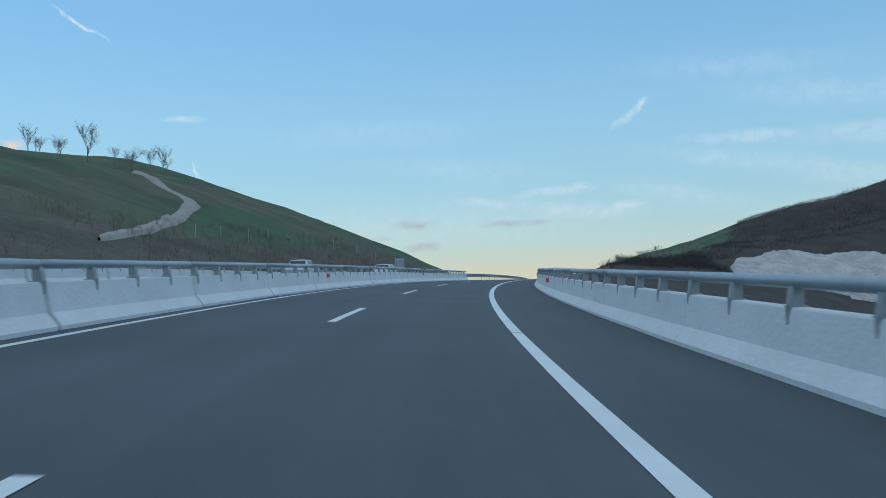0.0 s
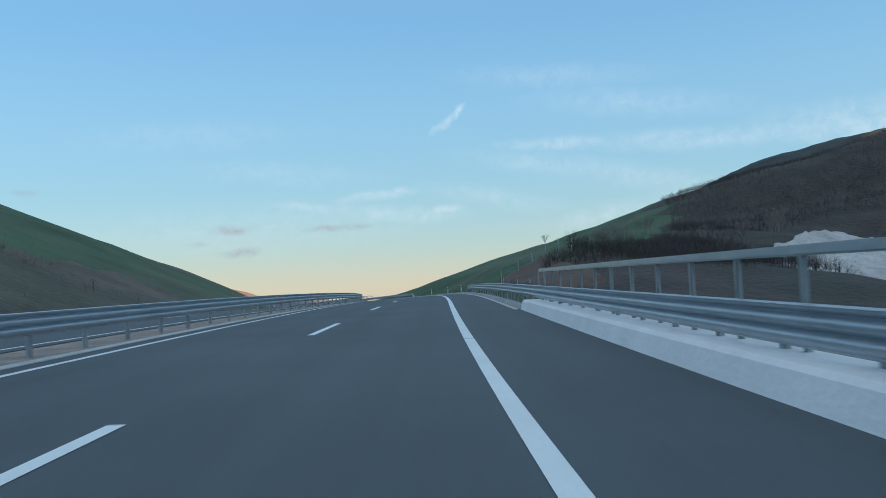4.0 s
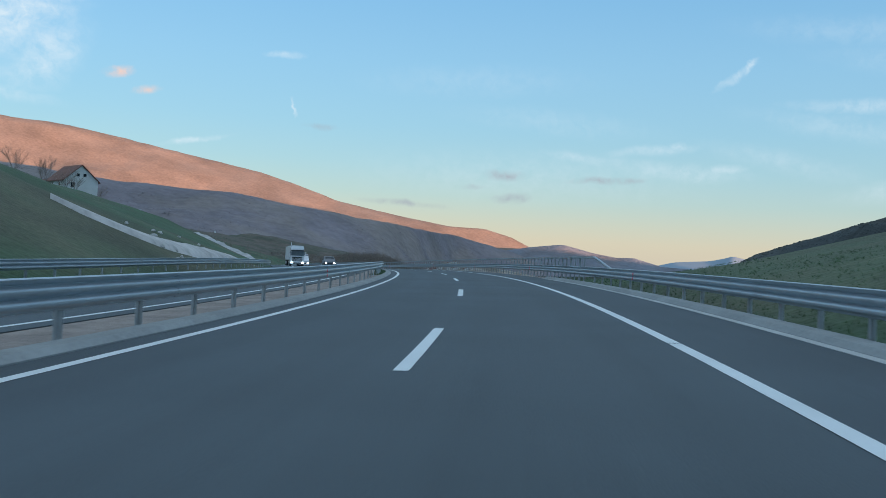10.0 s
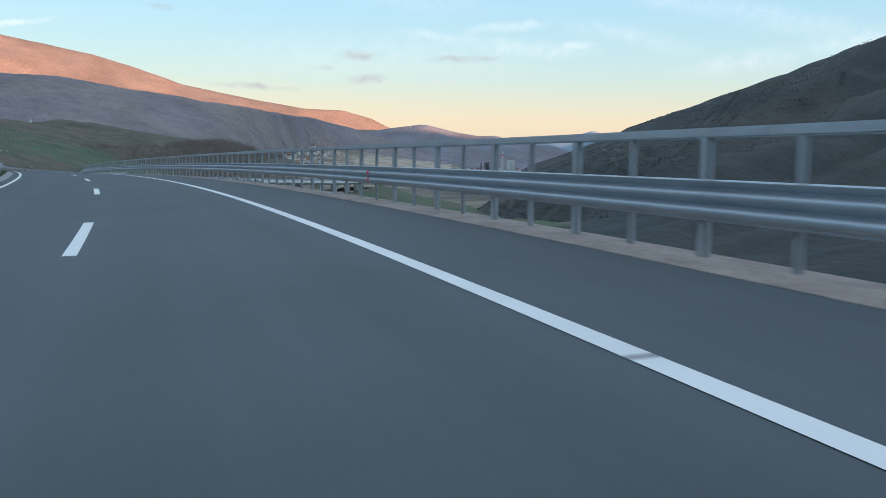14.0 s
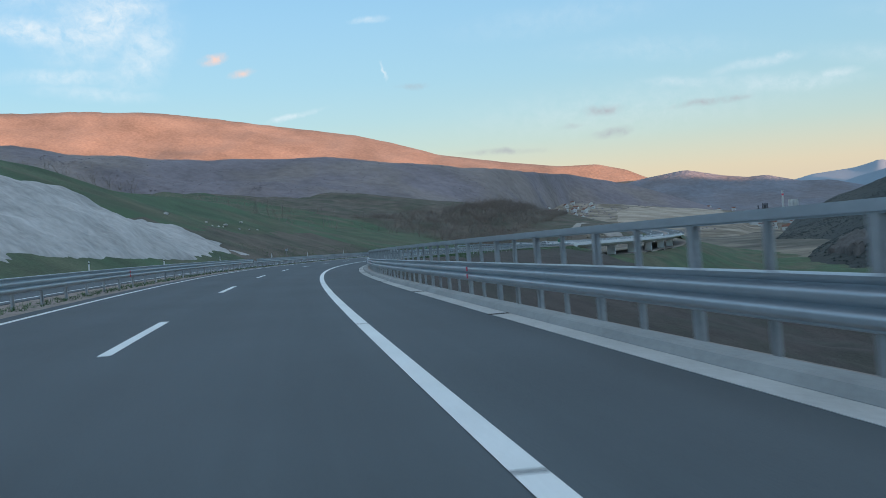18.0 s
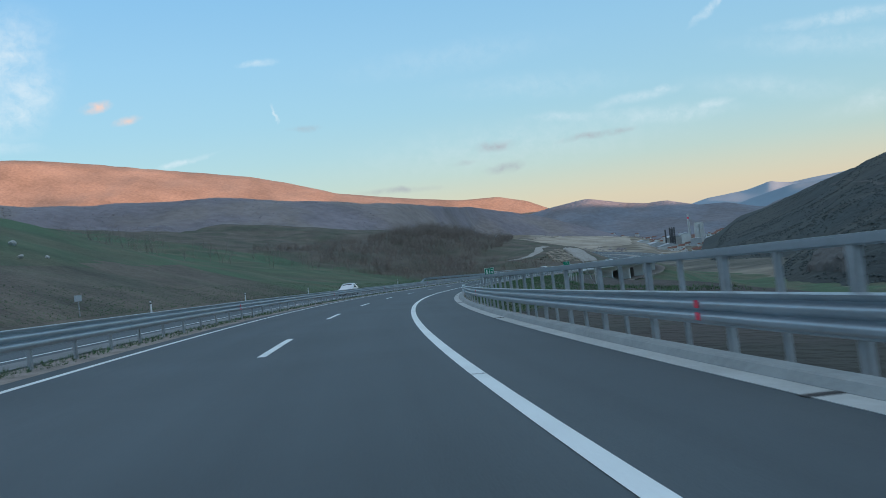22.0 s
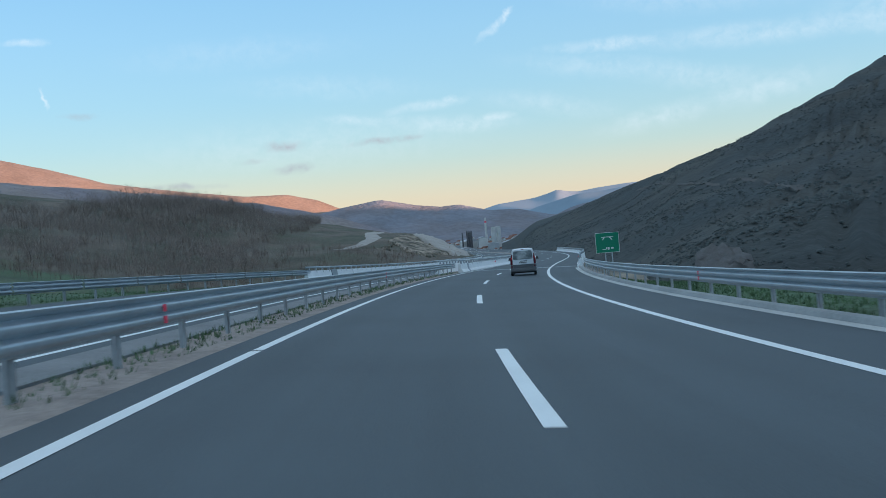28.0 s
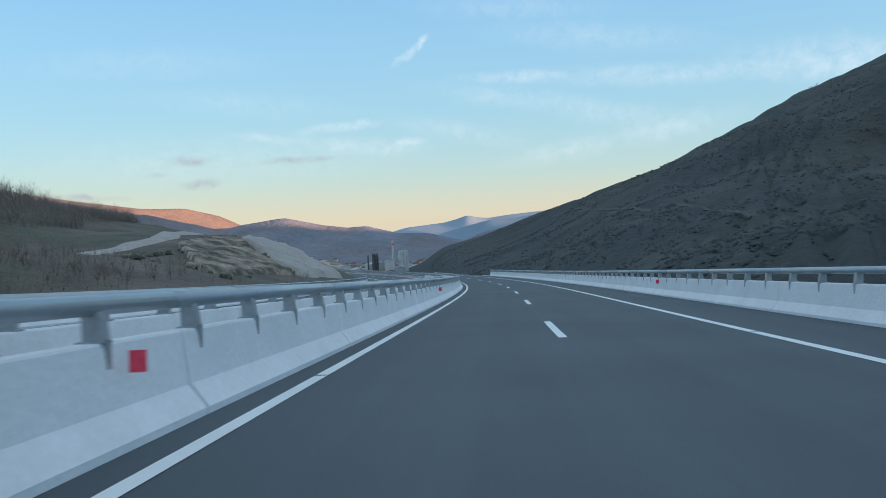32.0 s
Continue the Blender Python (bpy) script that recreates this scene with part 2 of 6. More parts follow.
ASPHALT = asphalt()
PAINT = material("road_paint", (0.76, 0.82, 0.82), 0.6, 0, 1.5, 0.10, 30.0, 0.2)
CONCRETE = material("white_concrete", (0.80, 0.82, 0.82), 0.8, 0, 1.2, 0.10, 12.0, 0.3)
KERB = material("kerb_concrete", (0.49, 0.52, 0.515), 0.85, 0, 1.5, 0.2, 14.0, 0.4)
STEEL = material("galvanised_steel", (0.40, 0.45, 0.485), 0.40, 0.45, 0.9, 0.12, 9.0, 0.1)
POST = material("weathered_steel_post", (0.40, 0.42, 0.43), 0.5, 0.4, 0.5, 0.2, 12.0, 0.2)
GUTTER = material("grey_gutter_concrete", (0.20, 0.215, 0.22), 0.85, 0, 1.5, 0.25, 14.0, 0.4)
MEDIAN_KERB = material("weathered_median_kerb", (0.32, 0.345, 0.345), 0.85, 0, 1.5, 0.25, 14.0, 0.4)
GRAVEL = material("gravel_verge", (0.31, 0.27, 0.24), 0.95, 0, 0.8, 0.35, 9.0, 0.9)
GRASS = material("winter_grass", (0.058, 0.112, 0.056), 0.95, 0, 9.0, 0.45, 2.5, 0.8, 0, (0.105, 0.112, 0.070), 26.0)
SCRUB_FLOOR = material("dark_scrub_ground", (0.062, 0.052, 0.046), 0.95, 0, 5.0, 0.45, 1.8, 0.9, 0, (0.050, 0.050, 0.040), 9.0)
LITTER = material("brown_scrub_ground", (0.125, 0.108, 0.085), 0.95, 0, 6.0, 0.45, 1.8, 0.9, 0, (0.082, 0.088, 0.060), 14.0)
MOUNTAIN = material("bare_mountain", (0.240, 0.180, 0.142), 0.95, 0, 160.0, 0.35, 0.08, 0.3)

# ---- the road's line: reference is the middle of the right edge line ----
BEND = [-2.43, -2.20, -1.95, -1.73, -1.26, -0.26, 1.10, 2.13, 2.30, 2.14, 2.15, 2.21, 1.97, 1.13, -0.25, -1.58, -2.14, -2.15, -2.05, -2.05, -2.03, -2.18, -2.12, -1.16, -0.05, 0.78, 1.36, 1.74, 1.95, 2.05, 2.05, 2.00, 1.90, 1.77, 1.64, 1.50]  # curvature, 1/km, every 40 m from -60 m
GRADE = [5.69, 4.88, 4.02, 3.27, 2.69, 2.17, 1.34, 0.32, -0.19, -0.62, -1.40, -2.16, -2.92, -3.71, -4.41, -4.97, -5.16, -5.26, -5.50, -5.65, -5.57, -5.63, -5.35, -5.19, -5.09, -4.85, -4.44, -3.91, -3.32, -2.70, -2.08, -1.46, -0.86, -0.26, 0.32, 0.91]  # percent
BANK = [4.09, 4.61, 5.12, 4.27, 2.34, 0.99, -1.31, -3.19, -2.80, -3.36, -2.86, -2.82, -1.82, 0.55, 2.98, 5.10, 5.91, 5.32, 5.85, 6.19, 5.98, 5.93, 4.91, 2.50, 0.79, 0.29, 0.24, 0.17, 0.12, 0.09, 0.07, 0.05, 0.04, 0.03, 0.02, 0.02]  # percent, rising to the left
DASH_PERIOD, DASH_LENGTH, DASH_PHASE = 19.19, 5.94, 12.11

STEP = 2.0
U_START, KNOT = -60.0, 40.0


def knots(values, u):
    """Smooth curve through values, one every 40 m."""
    v = np.asarray(values, float)
    q = np.clip((np.asarray(u, float) - U_START) / KNOT, 0, len(v) - 1.001)
    i = q.astype(int)
    w = q - i
    g = [v[np.clip(i + k, 0, len(v) - 1)] for k in (-1, 0, 1, 2)]
    a, b, c, d = g
    return b + 0.5 * w * (c - a + w * (2 * a - 5 * b + 4 * c - d + w * (3 * (b - c) + d - a)))


LINE_U = np.arange(U_START, U_START + KNOT * (len(BEND) - 1) + 0.01, STEP)


def summed(v):
    s = np.concatenate([[0], np.cumsum((v[1:] + v[:-1]) / 2 * STEP)])
    return s - s[int(round(-U_START / STEP))]


LINE_PSI = summed(knots(BEND, LINE_U) / 1000)
LINE_X, LINE_Y = summed(-np.sin(LINE_PSI)), summed(np.cos(LINE_PSI))
LINE_Z = summed(knots(GRADE, LINE_U) / 100)
LINE_B = knots(BANK, LINE_U) / 100


def along(u):
    return [np.interp(u, LINE_U, a) for a in (LINE_X, LINE_Y, LINE_Z, LINE_PSI, LINE_B)]


def spot(u, l, h=0.0):
    """The place u metres along the road, l metres to the left of the line and h above the roadway (numbers or arrays)."""
    x, y, z, psi, b = along(u)
    return np.stack(np.broadcast_arrays(x - l * np.cos(psi), y - l * np.sin(psi), z + l * b + h), -1)


def seat(u, l, h=0.0):
    """The pose of a thing that stands upright on the road: its y axis ahead, x to the right."""
    p, q = spot(u, l, h), spot(u + 0.5, l, h) - spot(u - 0.5, l, h)
    fwd = Vector(q).normalized()
    right = fwd.cross(Vector((0, 0, 1))).normalized()
    m = Matrix((right, fwd, right.cross(fwd))).transposed().to_4x4()
    m.translation = Vector(p)
    return m


def mesh_of(name, verts, faces, mat, smooth=False):
    me = bpy.data.meshes.new(name)
    me.from_pydata([tuple(map(float, v)) for v in verts], [], [tuple(map(int, f)) for f in faces])
    me.materials.append(mat)
    if smooth:
        me.shade_smooth()
    me.update()
    return me


def swept(name, outline, us, mat, closed=True, smooth=False):
    """A cross-section of (l, h) pairs carried along the road over the stations us."""
    n = len(outline)
    verts = np.concatenate([spot(us, l, h)[:, None, :] for l, h in outline], 1).reshape(-1, 3)
    faces = []
    for i in range(len(us) - 1):
        for j in range(n if closed else n - 1):
            a, b = i * n + j, i * n + (j + 1) % n
            faces.append((a, b, b + n, a + n))
    if closed:
        faces += [tuple(range(n)), tuple(reversed(range((len(us) - 1) * n, len(us) * n)))]
    me = mesh_of(name, verts, faces, mat, smooth)
    uv = me.uv_layers.new(name="across_along")
    spots_uv = [(l, float(u)) for u in us for l, h in outline]
    for loop in me.loops:
        uv.data[loop.index].uv = spots_uv[loop.vertex_index]
    return me


def stations(a, b, step=4.0):
    return np.linspace(a, b, max(2, int(round((b - a) / step)) + 1))


U_END = 1330.0
ALL = stations(-58, U_END, 2.0)
tagged(new("road", swept("road", [(-2.55, 0), (-0.13, 0), (0.13, 0), (2.0, 0), (3.65, 0), (3.85, 0), (5.6, 0), (7.3, 0), (7.49, 0), (8.0, 0), (8.0, -0.4), (-2.55, -0.4)], ALL, ASPHALT)),
       "dark grey asphalt motorway carriageway with worn wheel tracks", "road", "", "structure")
tagged(new("opposite_road", swept("opposite_road", [(10.2, 0), (10.64, 0), (10.81, 0), (12.6, 0), (14.39, 0), (14.59, 0), (16.4, 0), (18.29, 0), (18.51, 0), (21.3, 0), (21.3, -0.4), (10.2, -0.4)], ALL, ASPHALT)),
       "dark grey asphalt carriageway for the oncoming traffic", "road", "", "structure")


def line_piece(name, l0, l1, u0, u1):
    us = stations(u0, u1, 2.0)
    return swept(name, [(l0, 0.006), (l1, 0.006)], us, PAINT, False)


MARKS = new("road_markings")
tagged(MARKS, "white painted lane lines on dark asphalt", "road marking", "", "structure")


def part(name, me, parent, m=None, label=""):
    ob = new(name, me)
    ob.parent = parent
    if m is not None:
        ob.matrix_basis = m
    if label:
        ob["label"] = label
    return ob


GAPS = [-20, -8, 10.3, 32.8, 54.7, 62.9, 84, 104, 124, 143.9, 153.7, 173.3, 199.4, 229.3, 251.8, 261.1, 284.9, 306.2, 335, 360.1, 370.6, 388.5,
        410, 432, 458, 483.2, 503.4, 513.8, 535.8, 560, 575, 593.2, 620, 647.9, 654.8, 677.6, 698.5, 720, 745, 770, 797, 815, 840, 870, 895]
edges = [-58] + GAPS + [U_END]


def right_line(u0, u1):
    """The right edge line, which swings a little towards the lane past the long bend."""
    us = stations(u0, u1, 2.0)
    mid = np.interp(us, [440, 495, 545, 605, 660, 700, 750], [0.0, 0.05, 0.09, 0.145, 0.13, 0.09, 0.0])
    verts = np.stack([spot(us, mid - 0.105, 0.006), spot(us, mid + 0.105, 0.006)], 1).reshape(-1, 3)
    return mesh_of("edge_line", verts, [(2 * i, 2 * i + 1, 2 * i + 3, 2 * i + 2) for i in range(len(us) - 1)], PAINT)


for a, b in zip(edges[:-1], edges[1:]):
    part("edge_line", right_line(a + 0.035, b - 0.035), MARKS)
LGAPS = [-10, 28, 60, 95, 134, 170.8, 199, 221, 262, 300, 333, 370, 410, 450, 500, 560, 600, 650, 699.5, 740, 786.3, 803.2, 835, 862, 889]
edges = [-58] + LGAPS + [U_END]
for a, b in zip(edges[:-1], edges[1:]):
    part("edge_line", line_piece("edge_line", 7.31, 7.48, a + 0.05, b - 0.05), MARKS)
k = int(-58 // DASH_PERIOD)
while DASH_PHASE + k * DASH_PERIOD < 1250:
    a = DASH_PHASE + k * DASH_PERIOD
    part("dash", line_piece("dash", 3.66, 3.84, a, a + DASH_LENGTH), MARKS)
    part("dash", line_piece("dash", 14.4, 14.58, a + 3, a + 3 + DASH_LENGTH), MARKS)
    k += 1
part("edge_line", line_piece("edge_line", 10.65, 10.8, -58, U_END), MARKS)
part("edge_line", line_piece("edge_line", 18.3, 18.5, -58, U_END), MARKS)

# ---- ground ----
HILL_U = np.arange(-80, 1360, 80.0)
LEFT_L = [21.5, 40.0, 70.0, 120.0, 220.0]  # distance from the line
RIGHT_L = [3.2, 12.0, 30.0, 50.0, 70.0, 150.0]
# height above the roadway, a row for each station
LEFT_H = [
    [0.0, 4.3, 12.2, 26.3, 50.3],
    [0.0, 5.8, 15.2, 29.1, 50.3],
    [0.0, 7.4, 18.9, 31.2, 49.4],
    [0.0, 8.4, 21.1, 31.9, 47.8],
    [0.0, 8.6, 21.2, 39.8, 47.3],
    [0.0, 8.7, 18.7, 32.2, 44.4],
    [0.0, 6.0, 15.5, 25.0, 35.3],
    [0.0, 8.8, 15.9, 22.4, 29.3],
    [0.0, 9.8, 16.9, 24.5, 28.0],
    [0.0, 8.4, 21.6, 29.1, 28.7],
    [0.0, 6.3, 17.1, 24.7, 30.2],
    [0.0, 1.8, 8.2, 18.4, 33.4],
    [0.0, -3.4, 3.4, 15.5, 35.6],
    [0.0, 4.4, 5.3, 17.5, 35.0],
    [0.0, 9.1, 11.8, 23.0, 41.0],
    [0.0, 8.3, 16.1, 26.0, 41.0],
    [0.0, 6.0, 14.2, 23.6, 37.2],
    [0.0, 4.3, 11.1, 20.8, 35.5],
]
RIGHT_U = [-80, 0, 80, 110, 130, 150, 170, 190, 210, 230, 250, 270, 290, 310, 330, 400, 480, 560, 640, 720, 800, 850, 868, 880, 960, 1040, 1120, 1200, 1280]
RIGHT_H = [
    [0, -5.2, -13, -16.1, -19.2, -14],
    [0, -5, -12.1, -14.6, -17.1, -12.1],
    [0, -2.6, -5.7, -6.9, -8.2, -5.5],
    [0, -2.2, -4.8, -7.1, -9.3, -1.8],
    [0, -1.6, -4.2, -7.3, -10.4, 1.9],
    [0, -0.4, -3, -7.2, -11.3, -4],
    [0, 2.2, 0.2, -5.6, -11.4, 0],
    [0, 4, 1.6, -3.7, -9, 4],
    [0, 4.2, 4.3, 2, -2.6, 9],
    [0, 4.2, 7.2, 7, 4.9, 16],
    [0, 4.2, 9, 9.2, 11, 26],
    [0, 4, 9.3, 11.2, 21.6, 38.5],
    [0, 3.5, 8.9, 12.1, 20.4, 37],
    [0, 2.3, 7.1, 13.5, 18.4, 29],
    [0, 0.6, 1.4, 4.7, 9, 6],
    [0, -2.2, -9.2, -15.4, -21.6, -43.6],
    [0, -5.3, -15, -23.4, -31.7, -53.8],
    [0, -5, -14.1, -22.1, -30, -51.5],
    [0, -0.1, -5.7, -12, -18.4, -34.7],
    [0, 0.2, -2.1, -6.2, -10.4, -21.6],
    [0, 0, -4.6, -9.2, -13.9, -22.3],
    [-0.3, -2.6, -9.6, -14.8, -20, -25.5],
    [-4.6, -6, -14.4, -19.7, -25, -27.5],
    [-5.6, -7.4, -16.2, -21.2, -26.2, -28.2],
    [-6.4, -8.6, -18.9, -24.4, -29.9, -29.9],
    [-6.4, -8.6, -18.9, -24.5, -30.2, -30.5],
    [-6, -8, -18, -23.7, -29.4, -31.1],
    [0, -5.7, -15.3, -21, -26.6, -32.6],
    [0, -3.7, -10.5, -16.1, -21.8, -35.8],
]


def lattice(table, us, ls, offsets):
    """Heights from the table, smooth along the road, straight across it."""
    t = np.asarray(table, float)
    knots_u = np.asarray(RIGHT_U if table is RIGHT_H else HILL_U, float)
    i = np.clip(np.searchsorted(knots_u, us, side="right") - 1, 0, len(t) - 2)
    w = np.clip((us - knots_u[i]) / (knots_u[i + 1] - knots_u[i]), 0, 1)[:, None]
    w = w * w * (3 - 2 * w)
    rows = t[i] * (1 - w) + t[np.minimum(i + 1, len(t) - 1)] * w
    return np.stack([np.interp(ls, offsets, r) for r in rows])


def roughness(x, y):
    out = np.zeros(x.shape)
    for idx in np.ndindex(x.shape):
        p = Vector((x[idx], y[idx], 0))
        out[idx] = noise.fractal(p / 28.0, 0.9, 2.0, 4) * 1.0 + noise.noise(p / 7.0) * 0.25
    return out


def hillside(name, side, table, offsets, mat, label):
    us = stations(-78, 1290, 6.0)
    ls = np.concatenate([np.linspace(offsets[0], offsets[0] + 20, 11)[:-1], np.geomspace(offsets[0] + 20, offsets[-1], 18)])
    hs = lattice(table, us, ls, offsets)
    x, y, z, psi, b = along(us[:, None])
    X, Y = x - side * ls[None, :] * np.cos(psi), y - side * ls[None, :] * np.sin(psi)
    fade = np.clip((ls - offsets[0]) / 15, 0, 1)[None, :]
    Z = z + side * offsets[0] * b + hs + roughness(X, Y) * fade * np.clip(ls / 60, 0.2, 1.5)[None, :] - 0.06
    n = len(ls)
    verts = np.stack([X, Y, Z], -1).reshape(-1, 3)
    faces = [(i * n + j, i * n + j + 1, (i + 1) * n + j + 1, (i + 1) * n + j) for i in range(len(us) - 1) for j in range(n - 1)]
    if side > 0:
        faces = [f[::-1] for f in faces]
    me = mesh_of(name, verts, faces, mat, True)
    me.materials.append(LITTER if side > 0 else SCRUB_FLOOR)
    cu, cl = (us[:-1] + us[1:]) / 2, (ls[:-1] + ls[1:]) / 2
    marks = []
    for u in cu:
        for l in cl:
            w = noise.fractal(Vector((u / 18, l / 18, side)), 0.9, 2, 3) * 7
            if side > 0:
                brown = (u < 190 and l < 35 + w) or (u > 885 + w and l > 24) or (u > 640 and u < 735 and l < 40 + 1.2 * w)
            else:
                brown = (95 < u < 179 and l > 6 + 0.4 * w) or (179 <= u < 335 and l > min(8.5 + 0.52 * (u - 179), 74) + 0.3 * w) or (330 < u < 640) or (640 <= u < 860 and l > 10 + 0.5 * w)
            marks.append(1 if brown else 0)
    me.polygons.foreach_set("material_index", marks)
    return tagged(new(name, me), label, "hillside", "", "structure")


hillside("ground_left", 1, LEFT_H, LEFT_L, GRASS, "green winter grass slope above the motorway")
hillside("ground_right", -1, RIGHT_H, RIGHT_L, GRASS, "green winter grass slope below the dark hill")
us = ALL
tagged(new("median", swept("median", [(8.0, -0.02), (10.2, -0.02)], us, GRAVEL, False)), "gravel strip with weeds between the carriageways", "verge", "", "structure")


# ---- mountains and valley ----
LOOKOUT = np.array([-28.0, 513.0, 0.0])
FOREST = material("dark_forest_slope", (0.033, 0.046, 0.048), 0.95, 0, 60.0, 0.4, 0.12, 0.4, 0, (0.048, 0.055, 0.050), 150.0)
# distance haze mixed into the woods' brown: lighter and more lilac
HAZED_WOODS = material("forest_hills_haze_tint", (0.205, 0.188, 0.208), 0.95, 0, 130.0, 0.3, 0.05, 0.6, 0, (0.240, 0.214, 0.206), 220.0)
# the blue here is painted aerial haze, not the colour of the trees
HAZED_BLUE_WOODS = material("wooded_hills_blue_haze", (0.19, 0.21, 0.25), 0.95, 0, 130.0, 0.25, 0.05, 0.6, 0, (0.18, 0.18, 0.20), 200.0)
# both range colours hold the pale blue of haze; no snow is modelled
HAZED_RANGE = material("far_range_haze", (0.27, 0.355, 0.43), 0.9, 0, 300.0, 0.06, 0.02, 0.0)
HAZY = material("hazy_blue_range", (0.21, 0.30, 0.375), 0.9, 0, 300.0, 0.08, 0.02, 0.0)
VALLEY = material("valley_floor", (0.095, 0.092, 0.072), 0.95, 0, 70.0, 0.5, 0.06, 0.3, 0, (0.20, 0.18, 0.14), 110.0)


SURFACE = {}


def mountain(name, eye, rows, foot, foot_z, mat, label, rough=0.05, back=600.0):
    """A range seen from a lookout: rows of azimuth (degrees left of +y), elevation and distance of its crest."""
    rows = sorted(rows)
    az = np.arange(rows[0][0], rows[-1][0] + 0.01, 0.3)
    near = np.interp(az, *zip(*sorted(foot))) if isinstance(foot, list) else np.full(len(az), float(foot))
    el, far = (np.interp(az, [r[0] for r in rows], [r[k] for r in rows]) for k in (1, 2))
    steps = np.concatenate([np.linspace(0, 1, 26), [1.12]])

    def surface(a, s):
        e, d, f0 = (float(np.interp(a, az, v)) for v in (el, far, near))
        top = eye[2] + d * math.tan(radians(e))
        low = min(foot_z, top - 6)
        r = f0 + (d - f0) * min(s, 1) + (back if s > 1 else 0)
        x, y = eye[0] - r * math.sin(radians(a)), eye[1] + r * math.cos(radians(a))
        shape = s ** 1.25 if s <= 1 else 0.9
        bump = noise.fractal(Vector((x, y, 0)) / 330.0, 0.85, 2.0, 6) * rough * (top - low) * (0.25 + 3.0 * s * (1 - s) if s <= 1 else 0)
        small = noise.fractal(Vector((x, y, 9)) / 60.0, 0.9, 2.0, 3) * rough * 22 if s <= 1 else 0
        return Vector((x, y, low + (top - low) * shape + bump * 3 + small * (0.4 if s == 1 else 1)))

    SURFACE[name] = surface
    verts = [surface(a, s) for a in az for s in steps]
    n = len(steps)
    faces = [(i * n + j, (i + 1) * n + j, (i + 1) * n + j + 1, i * n + j + 1) for i in range(len(az) - 1) for j in range(n - 1)]
    faces = [f[::-1] for f in faces]
    return tagged(new(name, mesh_of(name, verts, faces, mat, True)), label, "mountain", "", "structure")


mountain("mountain_lit", LOOKOUT, [(62, 6.4, 4500), (50, 7.0, 4500), (37.9, 7.1, 4550), (33.6, 7.0, 4550), (29.5, 6.75, 4550), (27.7, 6.5, 4550), (26.2, 6.3, 4550), (24.7, 6.06, 4550), (22.6, 5.72, 4550), (20.8, 5.4, 4550),
         (17.2, 4.75, 4500), (14.4, 3.9, 4450), (12.0, 3.1, 4400), (7.2, 2.25, 4350), (4.3, 1.8, 4300), (1.8, 1.75, 4400), (0, 1.25, 4400), (-1.4, 0.6, 4400), (-4, 0.2, 4400)],
         [(14, 2900), (8, 3100), (4, 3700), (-4, 4000)], -118, MOUNTAIN, "bare orange mountain ridge in the last sunlight", 0.018)
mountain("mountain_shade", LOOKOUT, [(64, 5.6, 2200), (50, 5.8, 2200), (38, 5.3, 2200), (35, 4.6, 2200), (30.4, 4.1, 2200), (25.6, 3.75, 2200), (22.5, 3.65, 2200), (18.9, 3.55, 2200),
         (14.5, 2.75, 2250), (9, 2.05, 2400), (6, 1.6, 2700), (3.6, 1.2, 3200), (0, 0.4, 3400), (-3, -0.7, 3400), (-5, -1.5, 3400), (-7, -2.4, 3400)], [(14, 1150), (9, 1500), (6, 2100), (3.6, 2800), (-4, 2900)], -118, HAZED_WOODS, "brown forested foothill ridge in shade, with haze in its colour")
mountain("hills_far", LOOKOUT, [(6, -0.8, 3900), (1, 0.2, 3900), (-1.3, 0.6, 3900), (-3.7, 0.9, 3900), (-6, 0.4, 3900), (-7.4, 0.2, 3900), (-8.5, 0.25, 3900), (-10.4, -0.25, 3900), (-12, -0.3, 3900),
         (-14, -0.8, 3900), (-20, -1.2, 3900)], 3250, -140, HAZED_BLUE_WOODS, "row of low wooded hills beyond the valley", 0.03)
TERRACE = material("pale_terraced_slope", (0.17, 0.145, 0.105), 0.95, 0, 60.0, 0.4, 0.09, 0.4, 0, (0.36, 0.32, 0.26), 75.0)
TERRACE_ROWS = [(12, -0.3, 2900), (6, -0.55, 2900), (3, -0.7, 2900), (0.7, -0.9, 2900), (-3, -1.4, 2900), (-6.3, -1.85, 2900), (-7.6, -2.35, 2900), (-12, -2.6, 2900), (-15, -2.75, 2900)]
mountain("valley_slope", LOOKOUT, TERRACE_ROWS, 1500, -112, TERRACE, "pale terraced valley slope with fields and quarries", 0.012, 150)
PASS = np.array([-65.0, 673.1, -8.1])
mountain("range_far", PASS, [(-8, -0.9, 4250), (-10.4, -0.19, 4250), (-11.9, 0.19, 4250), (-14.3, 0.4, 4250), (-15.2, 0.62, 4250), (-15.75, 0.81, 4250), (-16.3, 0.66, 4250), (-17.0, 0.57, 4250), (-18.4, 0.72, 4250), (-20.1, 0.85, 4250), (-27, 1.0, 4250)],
         4000, -60, HAZED_RANGE, "far mountain range with pale blue haze in its colour", 0.012, 60)
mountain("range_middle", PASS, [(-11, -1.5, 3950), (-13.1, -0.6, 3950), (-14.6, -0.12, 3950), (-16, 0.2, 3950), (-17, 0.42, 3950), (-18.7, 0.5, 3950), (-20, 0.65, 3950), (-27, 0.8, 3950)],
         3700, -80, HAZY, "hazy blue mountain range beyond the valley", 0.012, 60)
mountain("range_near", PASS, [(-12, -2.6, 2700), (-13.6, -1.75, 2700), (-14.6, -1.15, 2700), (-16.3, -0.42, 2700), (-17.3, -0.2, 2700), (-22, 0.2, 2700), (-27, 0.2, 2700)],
         2350, -120, HAZED_BLUE_WOODS, "dark wooded ridge behind the steep mountain, coloured blue for haze", 0.03, 100)
